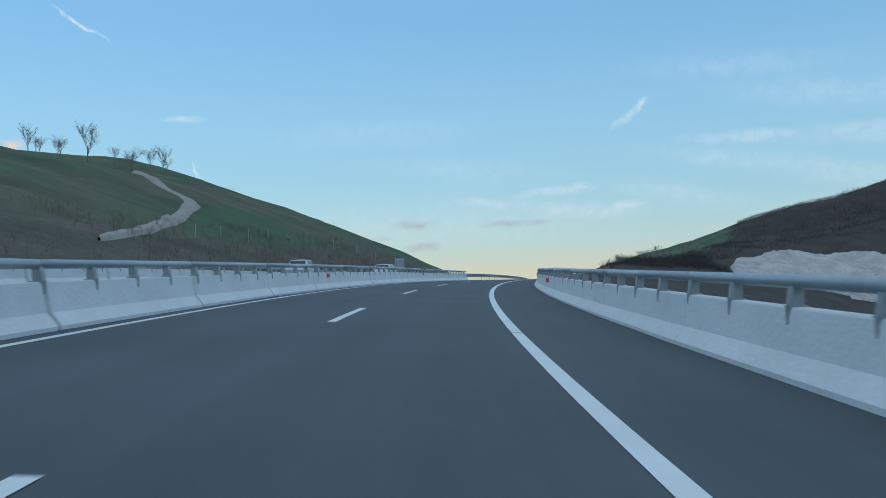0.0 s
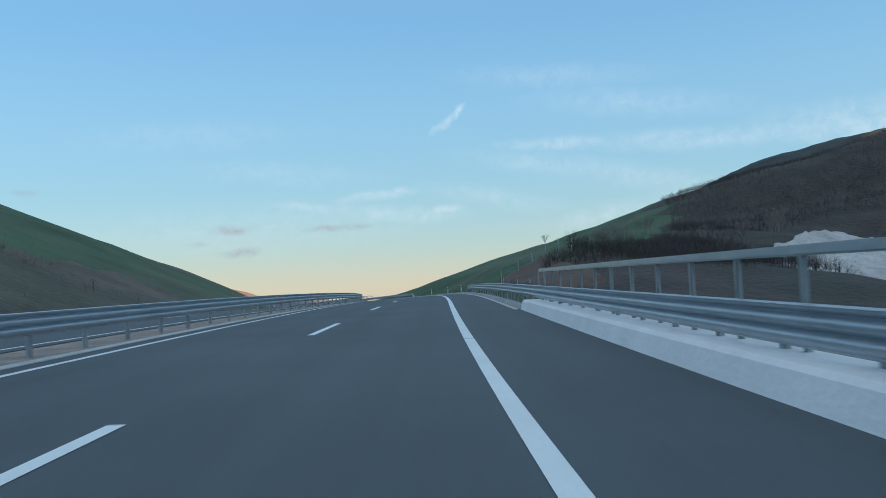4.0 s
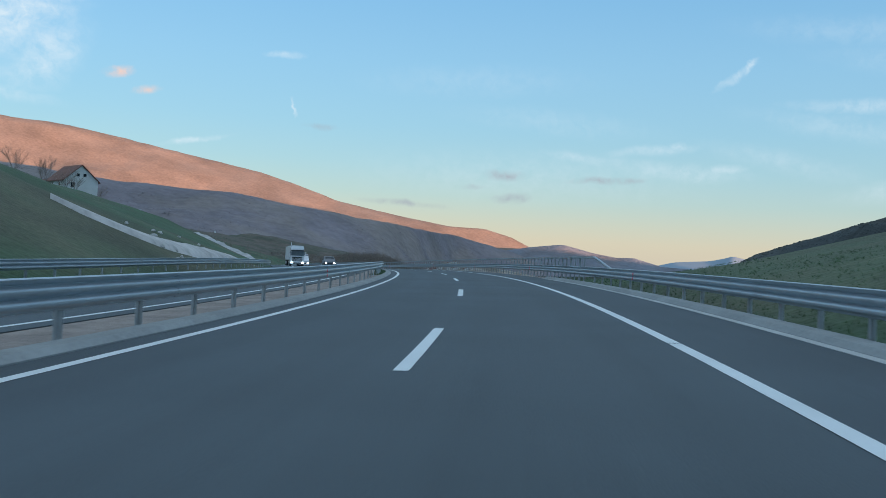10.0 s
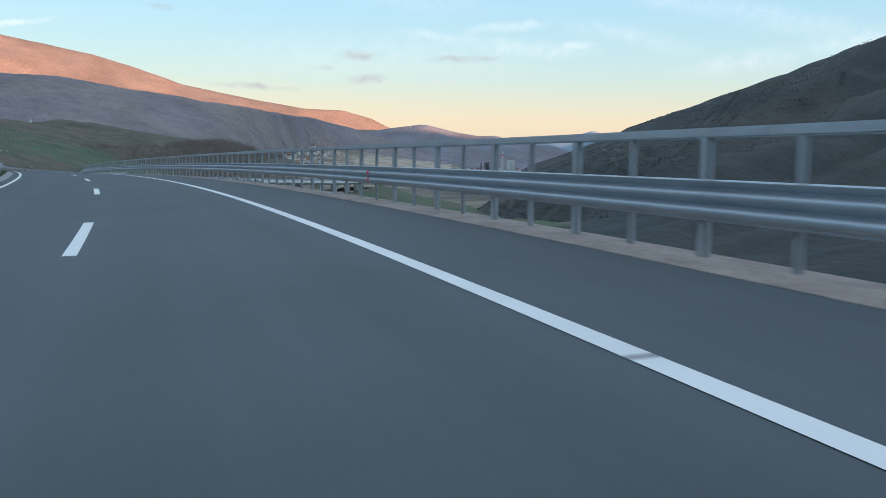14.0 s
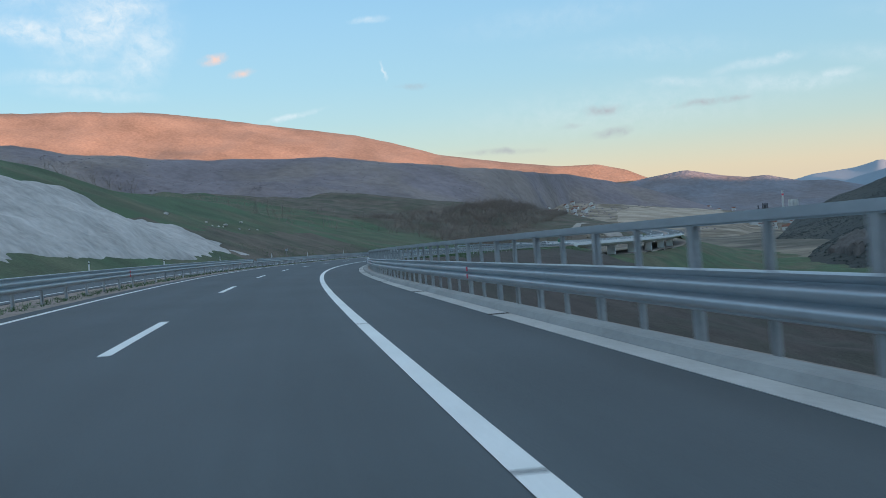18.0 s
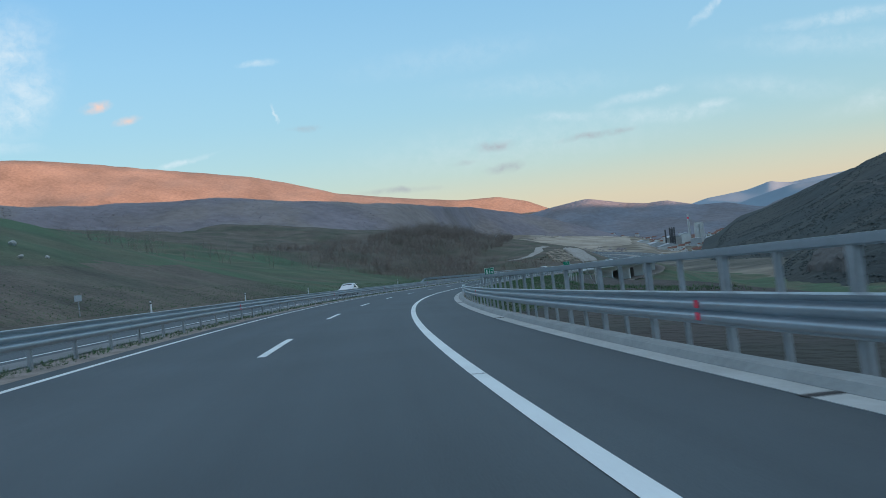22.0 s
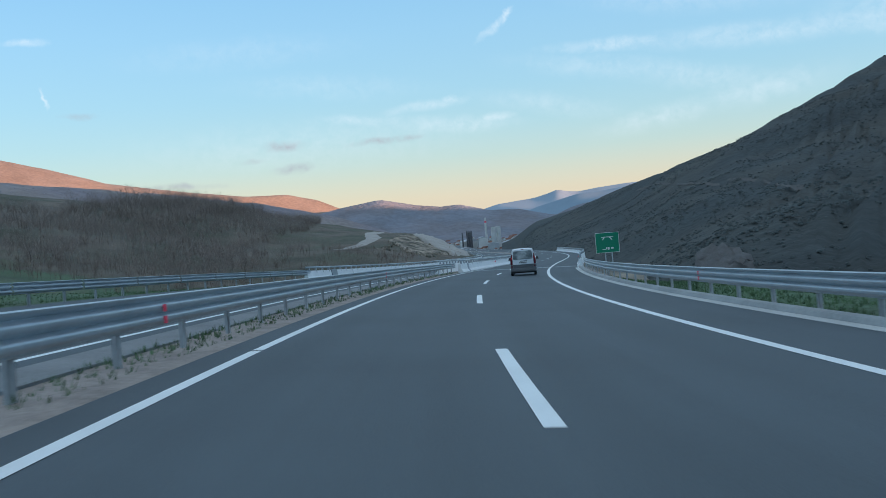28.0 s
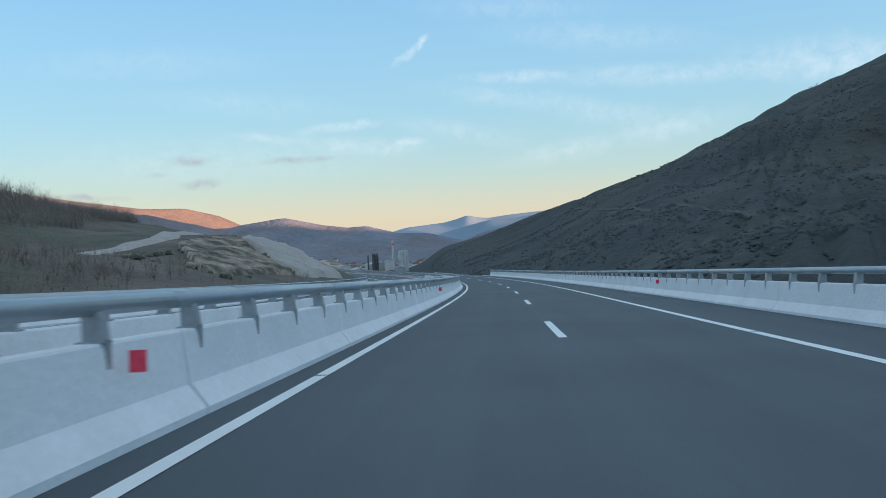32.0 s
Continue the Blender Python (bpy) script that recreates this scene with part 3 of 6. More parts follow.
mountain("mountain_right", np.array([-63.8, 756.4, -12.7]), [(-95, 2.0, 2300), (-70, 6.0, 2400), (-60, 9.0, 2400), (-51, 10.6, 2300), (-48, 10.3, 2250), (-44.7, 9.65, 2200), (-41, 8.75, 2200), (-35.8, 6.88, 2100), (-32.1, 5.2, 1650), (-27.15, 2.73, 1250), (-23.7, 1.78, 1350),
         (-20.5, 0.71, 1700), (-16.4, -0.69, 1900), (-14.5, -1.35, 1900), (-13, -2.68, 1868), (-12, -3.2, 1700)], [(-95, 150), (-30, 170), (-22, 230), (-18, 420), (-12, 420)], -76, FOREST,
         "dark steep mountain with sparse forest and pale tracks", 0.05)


def sighted(name, eye, a, e):
    """The place on a mountain seen from the eye at a degrees left and e degrees up."""
    best = min((abs(math.degrees(math.atan2(q.z - eye[2], math.hypot(q.x - eye[0], q.y - eye[1]))) - e), k) for k, q in ((k, SURFACE[name](a, k / 120)) for k in range(1, 120)))
    return best[1] / 120


EAST = (-63.8, 756.4, -12.7)
TRACKROCK = material("worn_hill_track", (0.085, 0.086, 0.084), 0.95, 0, 8.0, 0.3, 0.8, 0.5)
for line in ([(-21.0, 0.35), (-22.4, 0.7), (-23.6, 0.5), (-25.1, 0.45), (-26.2, 0.2)], [(-26.6, 0.5), (-27.2, 0.55), (-28.4, 0.3), (-29.6, -0.1), (-31, -0.5)]):
    tv, tf = [], []
    for k, a in enumerate(np.arange(line[0][0], line[-1][0], -0.15)):
        e = float(np.interp(-a, [-r[0] for r in line], [r[1] for r in line]))
        q = sighted("mountain_right", EAST, a, e)
        wide = 0.004 + 0.004 * max(0, noise.noise(Vector((k / 5, e, 0))))
        tv += [SURFACE["mountain_right"](a, q - wide) + Vector((0, 0, 0.6)), SURFACE["mountain_right"](a, q + wide) + Vector((0, 0, 1.0))]
        if k:
            tf.append((2 * k - 2, 2 * k - 1, 2 * k + 1, 2 * k))
    tagged(new("hill_track", mesh_of("hill_track", tv, tf, TRACKROCK, True)), "pale dirt track cut across the dark mountain", "track", "", "structure")
rv, rf = [], []
for i in range(13):
    for j in range(11):
        a, e = -24.1 - 3.9 * i / 12, -5.6 + (0.9 + 1.3 * math.sin(math.pi * min(1, 0.15 + 0.85 * i / 12))) * j / 10
        q = sighted("mountain_right", EAST, a, e)
        w = noise.fractal(Vector((i * 0.7, j * 0.7, 4)), 0.9, 2, 4)
        rv.append(SURFACE["mountain_right"](a, q) + Vector((0, 0, 2.5 + 4 * w if 0 < i < 12 and 0 < j < 10 else -4)))
rf = [(i * 11 + j, (i + 1) * 11 + j, (i + 1) * 11 + j + 1, i * 11 + j + 1) for i in range(12) for j in range(10)]
tagged(new("rock_face", mesh_of("rock_face", rv, rf, TRACKROCK, True)), "pale grey rock face at the mountain foot", "rock face", "", "structure")
# the range to the sunward side, whose shadow lies over the valley
sd = np.array([math.sin(sa), math.cos(sa)])
across = np.array([-sd[1], sd[0]])
shade_rows = [(-4200, 300), (500, 330), (850, 560), (1050, 660), (1164, 644), (1222, 584), (1336, 537), (1495, 516), (2100, 489), (2400, 435), (2864, 388), (3170, 311),
              (3420, 258), (3572, 205), (4300, 160)]
mid = np.array([0.0, 400.0]) + 2300 * sd
sv, sf = [], []
for i, s in enumerate(np.linspace(-4200, 4300, 90)):
    p = mid + across * s
    hgt = float(np.interp(s, *zip(*shade_rows))) + noise.fractal(Vector((s / 500.0, 3, 0)), 0.9, 2, 4) * 14
    for q, z in ((-700, -100), (-350, hgt * 0.45), (0, hgt), (400, hgt * 0.5), (900, -100)):
        sv.append((*(p + sd * q), z))
    if i:
        sf += [((i - 1) * 5 + j, i * 5 + j, i * 5 + j + 1, (i - 1) * 5 + j + 1) for j in range(4)]
tagged(new("mountain_west", mesh_of("mountain_west", sv, sf, FOREST, True)), "dark mountain range that shades the valley", "mountain", "", "structure")


def valley_z(x, y):
    """Height of the wide valley floor under the hills."""
    x, y = np.asarray(x, float), np.asarray(y, float)
    return -62 - 63 * np.clip((y - 1300) / 1500, 0, 1) - 6 * np.sin(x / 260) * np.sin(y / 310)


gx, gy = np.meshgrid(np.linspace(-4700, 4700, 150), np.linspace(-4300, 4800, 150), indexing="ij")
gz = valley_z(gx, gy)
gf = [(i * 150 + j, (i + 1) * 150 + j, (i + 1) * 150 + j + 1, i * 150 + j + 1) for i in range(149) for j in range(149)]
tagged(new("ground", mesh_of("ground", np.stack([gx, gy, gz], -1).reshape(-1, 3), gf, VALLEY, True)), "wide valley floor with fields and scrub", "ground", "", "structure")


def ground_at(side, u, l):
    """A place on the slope beside the road."""
    table, offs = (LEFT_H, LEFT_L) if side > 0 else (RIGHT_H, RIGHT_L)
    h = float(lattice(table, np.array([u]), np.array([l]), offs)[0, 0])
    x, y, z, psi, b = (float(v) for v in along(u))
    X, Y = x - side * l * math.cos(psi), y - side * l * math.sin(psi)
    f = min(max((l - offs[0]) / 15, 0), 1) * min(max(l / 60, 0.2), 1.5)
    return Vector((X, Y, z + side * offs[0] * b + h + float(roughness(np.array([X]), np.array([Y]))[0]) * f - 0.06))


def apron(name, side, corners, nu, nl, lift, mat, ragged, label, category, bulge=0.0):
    """A sheet of rock, earth or sprayed concrete that lies on the slope between four corners (u, l)."""
    (a, b, c, d) = corners
    verts = []
    for i in range(nu + 1):
        for j in range(nl + 1):
            s, t = i / nu, j / nl
            u = (a[0] * (1 - s) + b[0] * s) * (1 - t) + (d[0] * (1 - s) + c[0] * s) * t
            l = (a[1] * (1 - s) + b[1] * s) * (1 - t) + (d[1] * (1 - s) + c[1] * s) * t
            u += bulge * t * math.sin(math.pi * s) ** 0.7
            edge = min(s, 1 - s, t, 1 - t)
            w = noise.noise(Vector((u / 5, l / 5, 2.0)))
            if edge < 0.02:
                u, l = u + w * ragged, l + w * ragged
            p = ground_at(side, u, max(l, 3.3))
            p.z += (lift + noise.fractal(Vector((u, l, 0)) / 6.0, 0.9, 2, 4) * lift * 0.6 + noise.noise(Vector((u / 1.6, l / 1.6, 5))) * lift * 0.3) if edge > 0.02 else -0.5
            verts.append(p)
    n = nl + 1
    faces = [(i * n + j, i * n + j + 1, (i + 1) * n + j + 1, (i + 1) * n + j) for i in range(nu) for j in range(nl)]
    if side > 0:
        faces = [f[::-1] for f in faces]
    return tagged(new(name, mesh_of(name, verts, faces, mat, True)), label, category, "", "structure")


def track(name, side, line, mat, label):
    """A worn path on the slope: rows of u, l and width."""
    pts = np.array(line, float)
    dist = np.concatenate([[0], np.cumsum(np.hypot(*np.diff(pts[:, :2], axis=0).T))])
    q = np.linspace(0, dist[-1], int(dist[-1] / 1.5) + 2)
    u, l, w = (np.interp(q, dist, pts[:, k]) for k in range(3))
    k = np.ones(5) / 5
    u, l = (np.convolve(np.pad(v, 2, "edge"), k, "valid") for v in (u, l))
    du, dl = np.gradient(u), np.gradient(l)
    size = np.hypot(du, dl) + 1e-6
    verts, faces = [], []
    for i in range(len(q)):
        for k2 in range(5):
            s = (k2 / 2 - 1) * w[i] / 2 * (1 + 0.35 * noise.noise(Vector((q[i] / 4, k2, 0))))
            p = ground_at(side, u[i] - dl[i] / size[i] * s, l[i] + du[i] / size[i] * s)
            p.z += 0.32 if 0 < k2 < 4 else -0.25
            verts.append(p)
        if i:
            faces += [((i - 1) * 5 + j, (i - 1) * 5 + j + 1, i * 5 + j + 1, i * 5 + j) for j in range(4)]
    return tagged(new(name, mesh_of(name, verts, faces, mat, True)), label, "track", "", "structure")


ROCK = material("pale_rock", (0.50, 0.49, 0.47), 0.95, 0, 4.0, 0.35, 1.6, 0.9)
SHOTCRETE = material("sprayed_concrete", (0.45, 0.455, 0.45), 0.95, 0, 5.0, 0.34, 0.9, 0.9)
EARTH = material("bare_earth", (0.115, 0.080, 0.062), 0.95, 0, 5.0, 0.35, 2.2, 0.9)
PATHWAY = material("pale_gravel_track", (0.36, 0.345, 0.315), 0.95, 0, 3.0, 0.2, 3.0, 0.6)
crest_u = [398, 435, 490, 530, 560, 585, 603, 616, 628, 646, 657, 666]  # the cut's upper edge: station, distance from the line, height
crest_l = [23.0, 26, 34, 44, 46, 43, 40, 38.5, 37.5, 36, 33, 27]
crest_h = [0.4, 2.2, 7.0, 11.8, 13.3, 13.0, 12.4, 11.6, 7.9, 7.2, 3.6, 0.3]
cu, cv, cf = np.arange(398, 666.1, 1.0), [], []
for u in cu:
    top, edge_l = float(np.interp(u, crest_u, crest_h)), float(np.interp(u, crest_u, crest_l))
    for k in range(19):
        w = k / 16
        if k <= 16:
            l, h = 22.6 + (edge_l - 22.6) * w, -0.25 + (top + 0.25) * w ** 0.82
        else:
            l, h = edge_l + (k - 16) * 2.5, top - (k - 16) * (0.5 if k == 17 else 2.2)
        p = spot(u, l, 0.0)
        p[2] = spot(u, 21.5, 0.0)[2] + h
        lump = noise.fractal(Vector((u / 7, l / 3, h / 4)), 0.9, 2, 5) * 0.35 + noise.noise(Vector((u / 2.2, l / 1.5, 0))) * 0.14
        cv.append(tuple(p + np.array([0.6 * lump, 0, lump]) * (min(1, top / 3) if 0 < k < 18 else 0.2)))
cf = [(i * 19 + j, (i + 1) * 19 + j, (i + 1) * 19 + j + 1, i * 19 + j + 1) for i in range(len(cu) - 1) for j in range(18)]
tagged(new("shotcrete_slope", mesh_of("shotcrete_slope", cv, cf, SHOTCRETE, True)), "pale grey sprayed concrete cut slope above the road", "cut slope", "", "structure")
track("rock_spoil", 1, [(333, 32.5, 1.2), (334, 29, 2.2), (336, 26, 2.6), (342, 24.6, 2.8), (352, 24.2, 2.8), (364, 23.5, 1.5)], ROCK, "strip of pale broken rock down the verge slope")
apron("cliff", -1, [(192, 36), (199, 84), (214, 84), (199, 37)], 80, 30, 1.0, ROCK, 2.5, "pale rock cliff under brown scrub", "cliff", 20.0)
apron("cliff_foot", -1, [(193, 60), (197, 76), (206, 75), (202, 61)], 16, 12, 0.5, ROCK, 1.5, "pale broken rock below the cliff", "cliff")
apron("earth_cut", -1, [(160, 5), (188, 5), (192, 10.5), (158, 10)], 20, 10, 0.35, EARTH, 1.2, "bare brown earth cut with loose stones", "earth bank")
OUTCROP = material("brown_rock_face", (0.30, 0.255, 0.20), 0.95, 0, 2.0, 0.5, 1.6, 0.9, 0, (0.08, 0.078, 0.056), 2.6)
apron("rock_outcrop", 1, [(959, 32.5), (986, 28), (1014, 42), (990, 44)], 60, 30, 0.6, OUTCROP, 1.5, "brown rocky outcrop with scattered pale boulders", "rock outcrop")
apron("quarry_scar", 1, [(984, 27), (1010, 24), (1040, 36), (1014, 41)], 24, 12, 0.8, PATHWAY, 1.5, "pale quarry scar running down the hill", "quarry scar")
track("track_zigzag", 1, [(136, 72, 2.6), (129, 64, 2.2), (122, 57, 2.4), (121, 53, 3.2), (104, 46, 2.2), (90, 40, 2.4), (70, 34, 1.6), (60, 31, 1.2), (56, 29.8, 0.3)], PATHWAY, "pale zigzag gravel track on the grass hill")
track("track_hut", 1, [(541, 46.5, 1.6), (532, 46, 2.0), (520, 44.5, 2.0), (506, 41.5, 2.2), (494, 38.5, 2.2)], PATHWAY, "pale gravel track running down from a hut")
track("track_hill", 1, [(1040, 50, 3), (1023, 53, 4), (1010, 50.5, 5), (1000, 49, 5), (987, 50, 4), (976, 54, 3), (968, 57, 2)], PATHWAY, "pale curved gravel track on the wooded hill")

# ---- kerbs and verges ----
tagged(new("gutter_right", swept("gutter_right", [(-2.30, 0.006), (-2.63, 0.014), (-2.63, -0.3), (-2.3, -0.3)], stations(479, 852, 4), KERB)), "pale concrete gutter along the shoulder", "gutter", "", "structure")
tagged(new("kerb_right", swept("kerb_right", [(-2.632, -0.3), (-2.632, 0.02), (-2.68, 0.12), (-2.71, 0.137), (-2.96, 0.137), (-3.0, 0.11), (-3.0, -0.3)], stations(479, 852, 4), MEDIAN_KERB)), "grey concrete kerb behind the gutter", "kerb", "", "structure")
tagged(new("gutter_cut", swept("gutter_cut", [(-2.28, 0.006), (-2.46, 0.012), (-2.46, -0.3), (-2.28, -0.3)], stations(139, 330, 4), KERB)), "thin pale concrete strip along the shoulder", "gutter", "", "structure")
tagged(new("kerb_cut", swept("kerb_cut", [(-2.462, -0.3), (-2.462, 0.02), (-2.54, 0.12), (-2.57, 0.135), (-2.9, 0.135), (-2.94, 0.11), (-2.94, -0.3)], stations(139, 330, 4), MEDIAN_KERB)), "grey concrete kerb along the shoulder", "kerb", "", "structure")
tagged(new("kerb_left", swept("kerb_left", [(7.95, 0.02), (8.05, 0.10), (8.38, 0.10), (8.42, -0.2), (7.95, -0.2)], stations(215, 470, 4), MEDIAN_KERB)), "pale concrete kerb beside the median", "kerb", "", "structure")
tagged(new("gutter_left", swept("gutter_left", [(7.98, 0.015), (8.12, -0.03), (8.28, 0.02), (8.28, -0.2), (7.98, -0.2)], stations(112, 215, 4), KERB)), "concrete gutter beside the median", "gutter", "", "structure")
tagged(new("gutter_opposite", swept("gutter_opposite", [(9.25, 0.02), (9.7, -0.01), (10.2, 0.012), (10.2, -0.2), (9.25, -0.2)], stations(560, 852, 4), GUTTER)), "pale concrete gutter beside the oncoming carriageway", "gutter", "", "structure")
tagged(new("gravel_patch", swept("gravel_patch", [(-2.95, 0.10), (-3.6, 0.06), (-4.3, 0.05), (-4.9, -0.1), (-2.95, -0.2)], stations(196, 222, 2), GRAVEL)), "pale loose gravel behind the kerb", "verge", "", "structure")
tagged(new("verge_right", swept("verge_right", [(-2.5, 0.01), (-2.9, 0.03), (-3.6, -0.02), (-3.7, -0.4), (-2.5, -0.4)], stations(330, 479, 4), GRAVEL)), "brown gravel verge below the guard rail", "verge", "", "structure")
tagged(new("verge_late", swept("verge_late", [(-2.95, 0.05), (-3.3, 0.03), (-3.6, -0.02), (-3.6, -0.4), (-2.95, -0.4)], stations(472, 852, 4), GRAVEL)), "gravel strip behind the kerb", "verge", "", "structure")
for k, u in enumerate([514.1, 524.4, 535.6, 545.6, 555.5, 566.7, 577.3, 588.3, 604, 615.8, 635.9, 658.2, 679.2, 705, 731]):
    slot = new("drain_slot", swept("drain_slot", [(-2.25, 0.012), (-2.3, 0.014), (-2.63, 0.022), (-2.63, 0.002), (-2.25, 0.002)], stations(u, u + 0.16, 0.16), material("drain_shadow", (0.05, 0.05, 0.05)) if k == 0 else bpy.data.materials["drain_shadow"]))
    tagged(slot, "dark drain slot cut through the pale kerb", "drain slot", "kerb drain slots")

# ---- guard rails ----
RED = material("red_reflector", (0.90, 0.06, 0.11), 0.4)
DARK = material("black_plastic", (0.02, 0.02, 0.022), 0.5)


def box(verts, faces, x0, x1, y0, y1, z0, z1, taper=0.0):
    i = len(verts)
    for z, k in ((z0, 0.0), (z1, taper)):
        verts += [(x0 + k, y0 + k, z), (x1 - k, y0 + k, z), (x1 - k, y1 - k, z), (x0 + k, y1 - k, z)]
    faces += [(i + 3, i + 2, i + 1, i), (i + 4, i + 5, i + 6, i + 7)] + [(i + a, i + (a + 1) % 4, i + 4 + (a + 1) % 4, i + 4 + a) for a in range(4)]


def boxes(name, rows, mat):
    v, f = [], []
    for r in rows:
        box(v, f, *r)
    return mesh_of(name, v, f, mat)


def beam_mesh(name, length):
    """Three-wave steel beam whose face looks along -x; its middle is at the origin."""
    wave = [(0.0, 0.435)] + [(-0.097 + 0.085 * ((1 - math.cos(2 * math.pi * (z - 0.545) / 0.174)) / 2) ** 2.2, z) for z in np.linspace(0.45, 0.885, 30)] + [(-0.02, 0.9)]
    ring = wave + [(x + 0.012, z) for x, z in reversed(wave)]
    n = len(ring)
    v = [(x, y, z) for y in (-length / 2, length / 2) for x, z in ring]
    f = [(j, (j + 1) % n, n + (j + 1) % n, n + j) for j in range(n)]
    half = len(wave)
    for y in (0, n):
        f += [(y + j, y + j + 1, y + n - 2 - j, y + n - 1 - j) for j in range(half - 1)]
    me = mesh_of(name, v, f, STEEL, True)
    me.set_sharp_from_angle(angle=radians(50))
    return me


def post_mesh(name, height, w=0.11, d=0.06):
    """Open steel channel post with its mouth to the traffic."""
    return boxes(name, [(0.0, 0.012, -w / 2, w / 2, -0.35, height), (0.0, d, -w / 2, -w / 2 + 0.012, -0.35, height), (0.0, d, w / 2 - 0.012, w / 2, -0.35, height)], POST)


BEAMS = {}
for gap in (2.2, 2.7, 2.8, 3.1):
    BEAMS[gap] = beam_mesh("beam", 2 * gap + 0.12)
LOW_POST, TALL_POST, THIN_POST = post_mesh("post", 0.86, 0.15, 0.07), post_mesh("post", 1.37, 0.16, 0.08), post_mesh("post", 1.37, 0.09, 0.06)
SPACER = boxes("spacer", [(-0.03, 0.03, -0.06, 0.06, 0.55, 0.74)], POST)
TURN = Matrix.Rotation(math.pi, 4, "Z")


def guard_rail(side, l, u0, u1, gap, label, end0=False, end1=False, handrail=False, group="guard rails"):
    """A run of steel guard rail; side -1 stands right of the traffic, +1 left of it."""
    root = tagged(new("guard_rail"), label, "guard rail", group)
    flip = Matrix.Identity(4) if side < 0 else TURN
    n = max(1, int(round((u1 - u0) / (2 * gap))))
    for i in range(n):
        part("beam", BEAMS[gap], root, seat(u0 + (2 * i + 1) * gap, l + (0.006 if i % 2 else 0.0)) @ flip)
    u = u0 + gap / 2 + (1.05 if handrail else 0.0)
    k = 0
    while u < u1:
        m = seat(u, l - side * -0.09) @ flip
        if handrail:
            part("post", TALL_POST if k % 2 else THIN_POST, root, m)
            u += 1.55
        else:
            part("post", LOW_POST, root, m)
            part("spacer", SPACER, root, seat(u, l + side * 0.045) @ flip)
            u += gap
        k += 1
    for on, u, sgn in ((end0 and not handrail, u0, -1), (end1, u0 + n * 2 * gap, 1)):
        if on:
            stub = BEAMS[gap].copy()
            stub.transform(Matrix.Translation((0, 0, 0)))
            for vtx in stub.vertices:
                yy = (vtx.co.y * (-1 if side > 0 else 1) * sgn + gap) / (2 * gap)
                vtx.co.z -= 0.78 * min(max(yy, 0), 1)
                vtx.co.y *= 0.62
            part("end_ramp", stub, root, seat(u + sgn * gap * 0.6, l + 0.012) @ flip)
    if handrail and end0:
        ramp = TOPBEAM.copy()
        for vtx in ramp.vertices:
            vtx.co.z -= 0.75 * min(max((2.0 - vtx.co.y) / 5.1, 0), 1)
        part("end_ramp", ramp, root, seat(u0 - 3.1, l - 0.14))
    if handrail:
        for i in range(int(round((u1 - u0) / 6.2))):
            part("top_beam", TOPBEAM, root, seat(u0 + 3.1 + i * 6.2, l - 0.14))
    return root


TOPBEAM = boxes("top_beam", [(-0.06, 0.08, -3.11, 3.11, 1.35, 1.47)], STEEL)
bm = bmesh.new()
bm.from_mesh(TOPBEAM)
bmesh.ops.bevel(bm, geom=[e for e in bm.edges if abs(e.verts[0].co.y - e.verts[1].co.y) > 1], offset=0.02, segments=2, affect="EDGES")
bm.to_mesh(TOPBEAM)
bm.free()
GALV = "galvanised three-wave guard rail"
guard_rail(-1, -3.08, 110, 139.4, 2.2, GALV + " set on a concrete plinth")
guard_rail(-1, -3.08, 140, 197, 2.2, GALV + " beside the green hill", end1=True)
guard_rail(-1, -3.08, 269, 317, 2.2, GALV + " starting with a sloped end", end0=True)
guard_rail(-1, -3.08, 317, 484.4, 3.1, GALV + " with a pedestrian handrail above the valley", end0=True, handrail=True)
guard_rail(-1, -3.084, 482, 649.4, 3.1, GALV + " with a box-beam handrail above the kerb", handrail=True)
guard_rail(-1, -3.08, 649.6, 852, 2.7, GALV + " on the grass verge")
guard_rail(1, 8.72, 108, 330, 2.8, GALV + " along the median")
guard_rail(1, 8.72, 330, 590, 2.8, GALV + " along the median kerb")
guard_rail(1, 8.72, 590, 853, 2.8, GALV + " along the weedy median")
guard_rail(1, 21.7, 292, 420, 2.8, GALV + " on the far side of the oncoming carriageway", end0=True)
guard_rail(1, 21.6, 800, 848, 2.8, GALV + " before the white bridge parapet", end0=True)
tagged(new("plinth", swept("plinth", [(-2.5, 0), (-2.62, 0.3), (-2.7, 0.36), (-3.4, 0.36), (-3.4, -0.3), (-2.5, -0.3)], stations(100, 139.2, 4), CONCRETE)), "low white concrete plinth under the rail", "plinth", "", "structure")
rail0 = tagged(new("handrail"), "galvanised box-beam handrail on the concrete plinth", "handrail")
for i in range(5):
    part("top_beam", TOPBEAM, rail0, seat(110.4 + i * 6.2, -3.25, 0.04))
for i in range(16):
    part("post", THIN_POST, rail0, seat(109 + i * 2.0, -3.22, 0.05))

# ---- concrete parapets ----


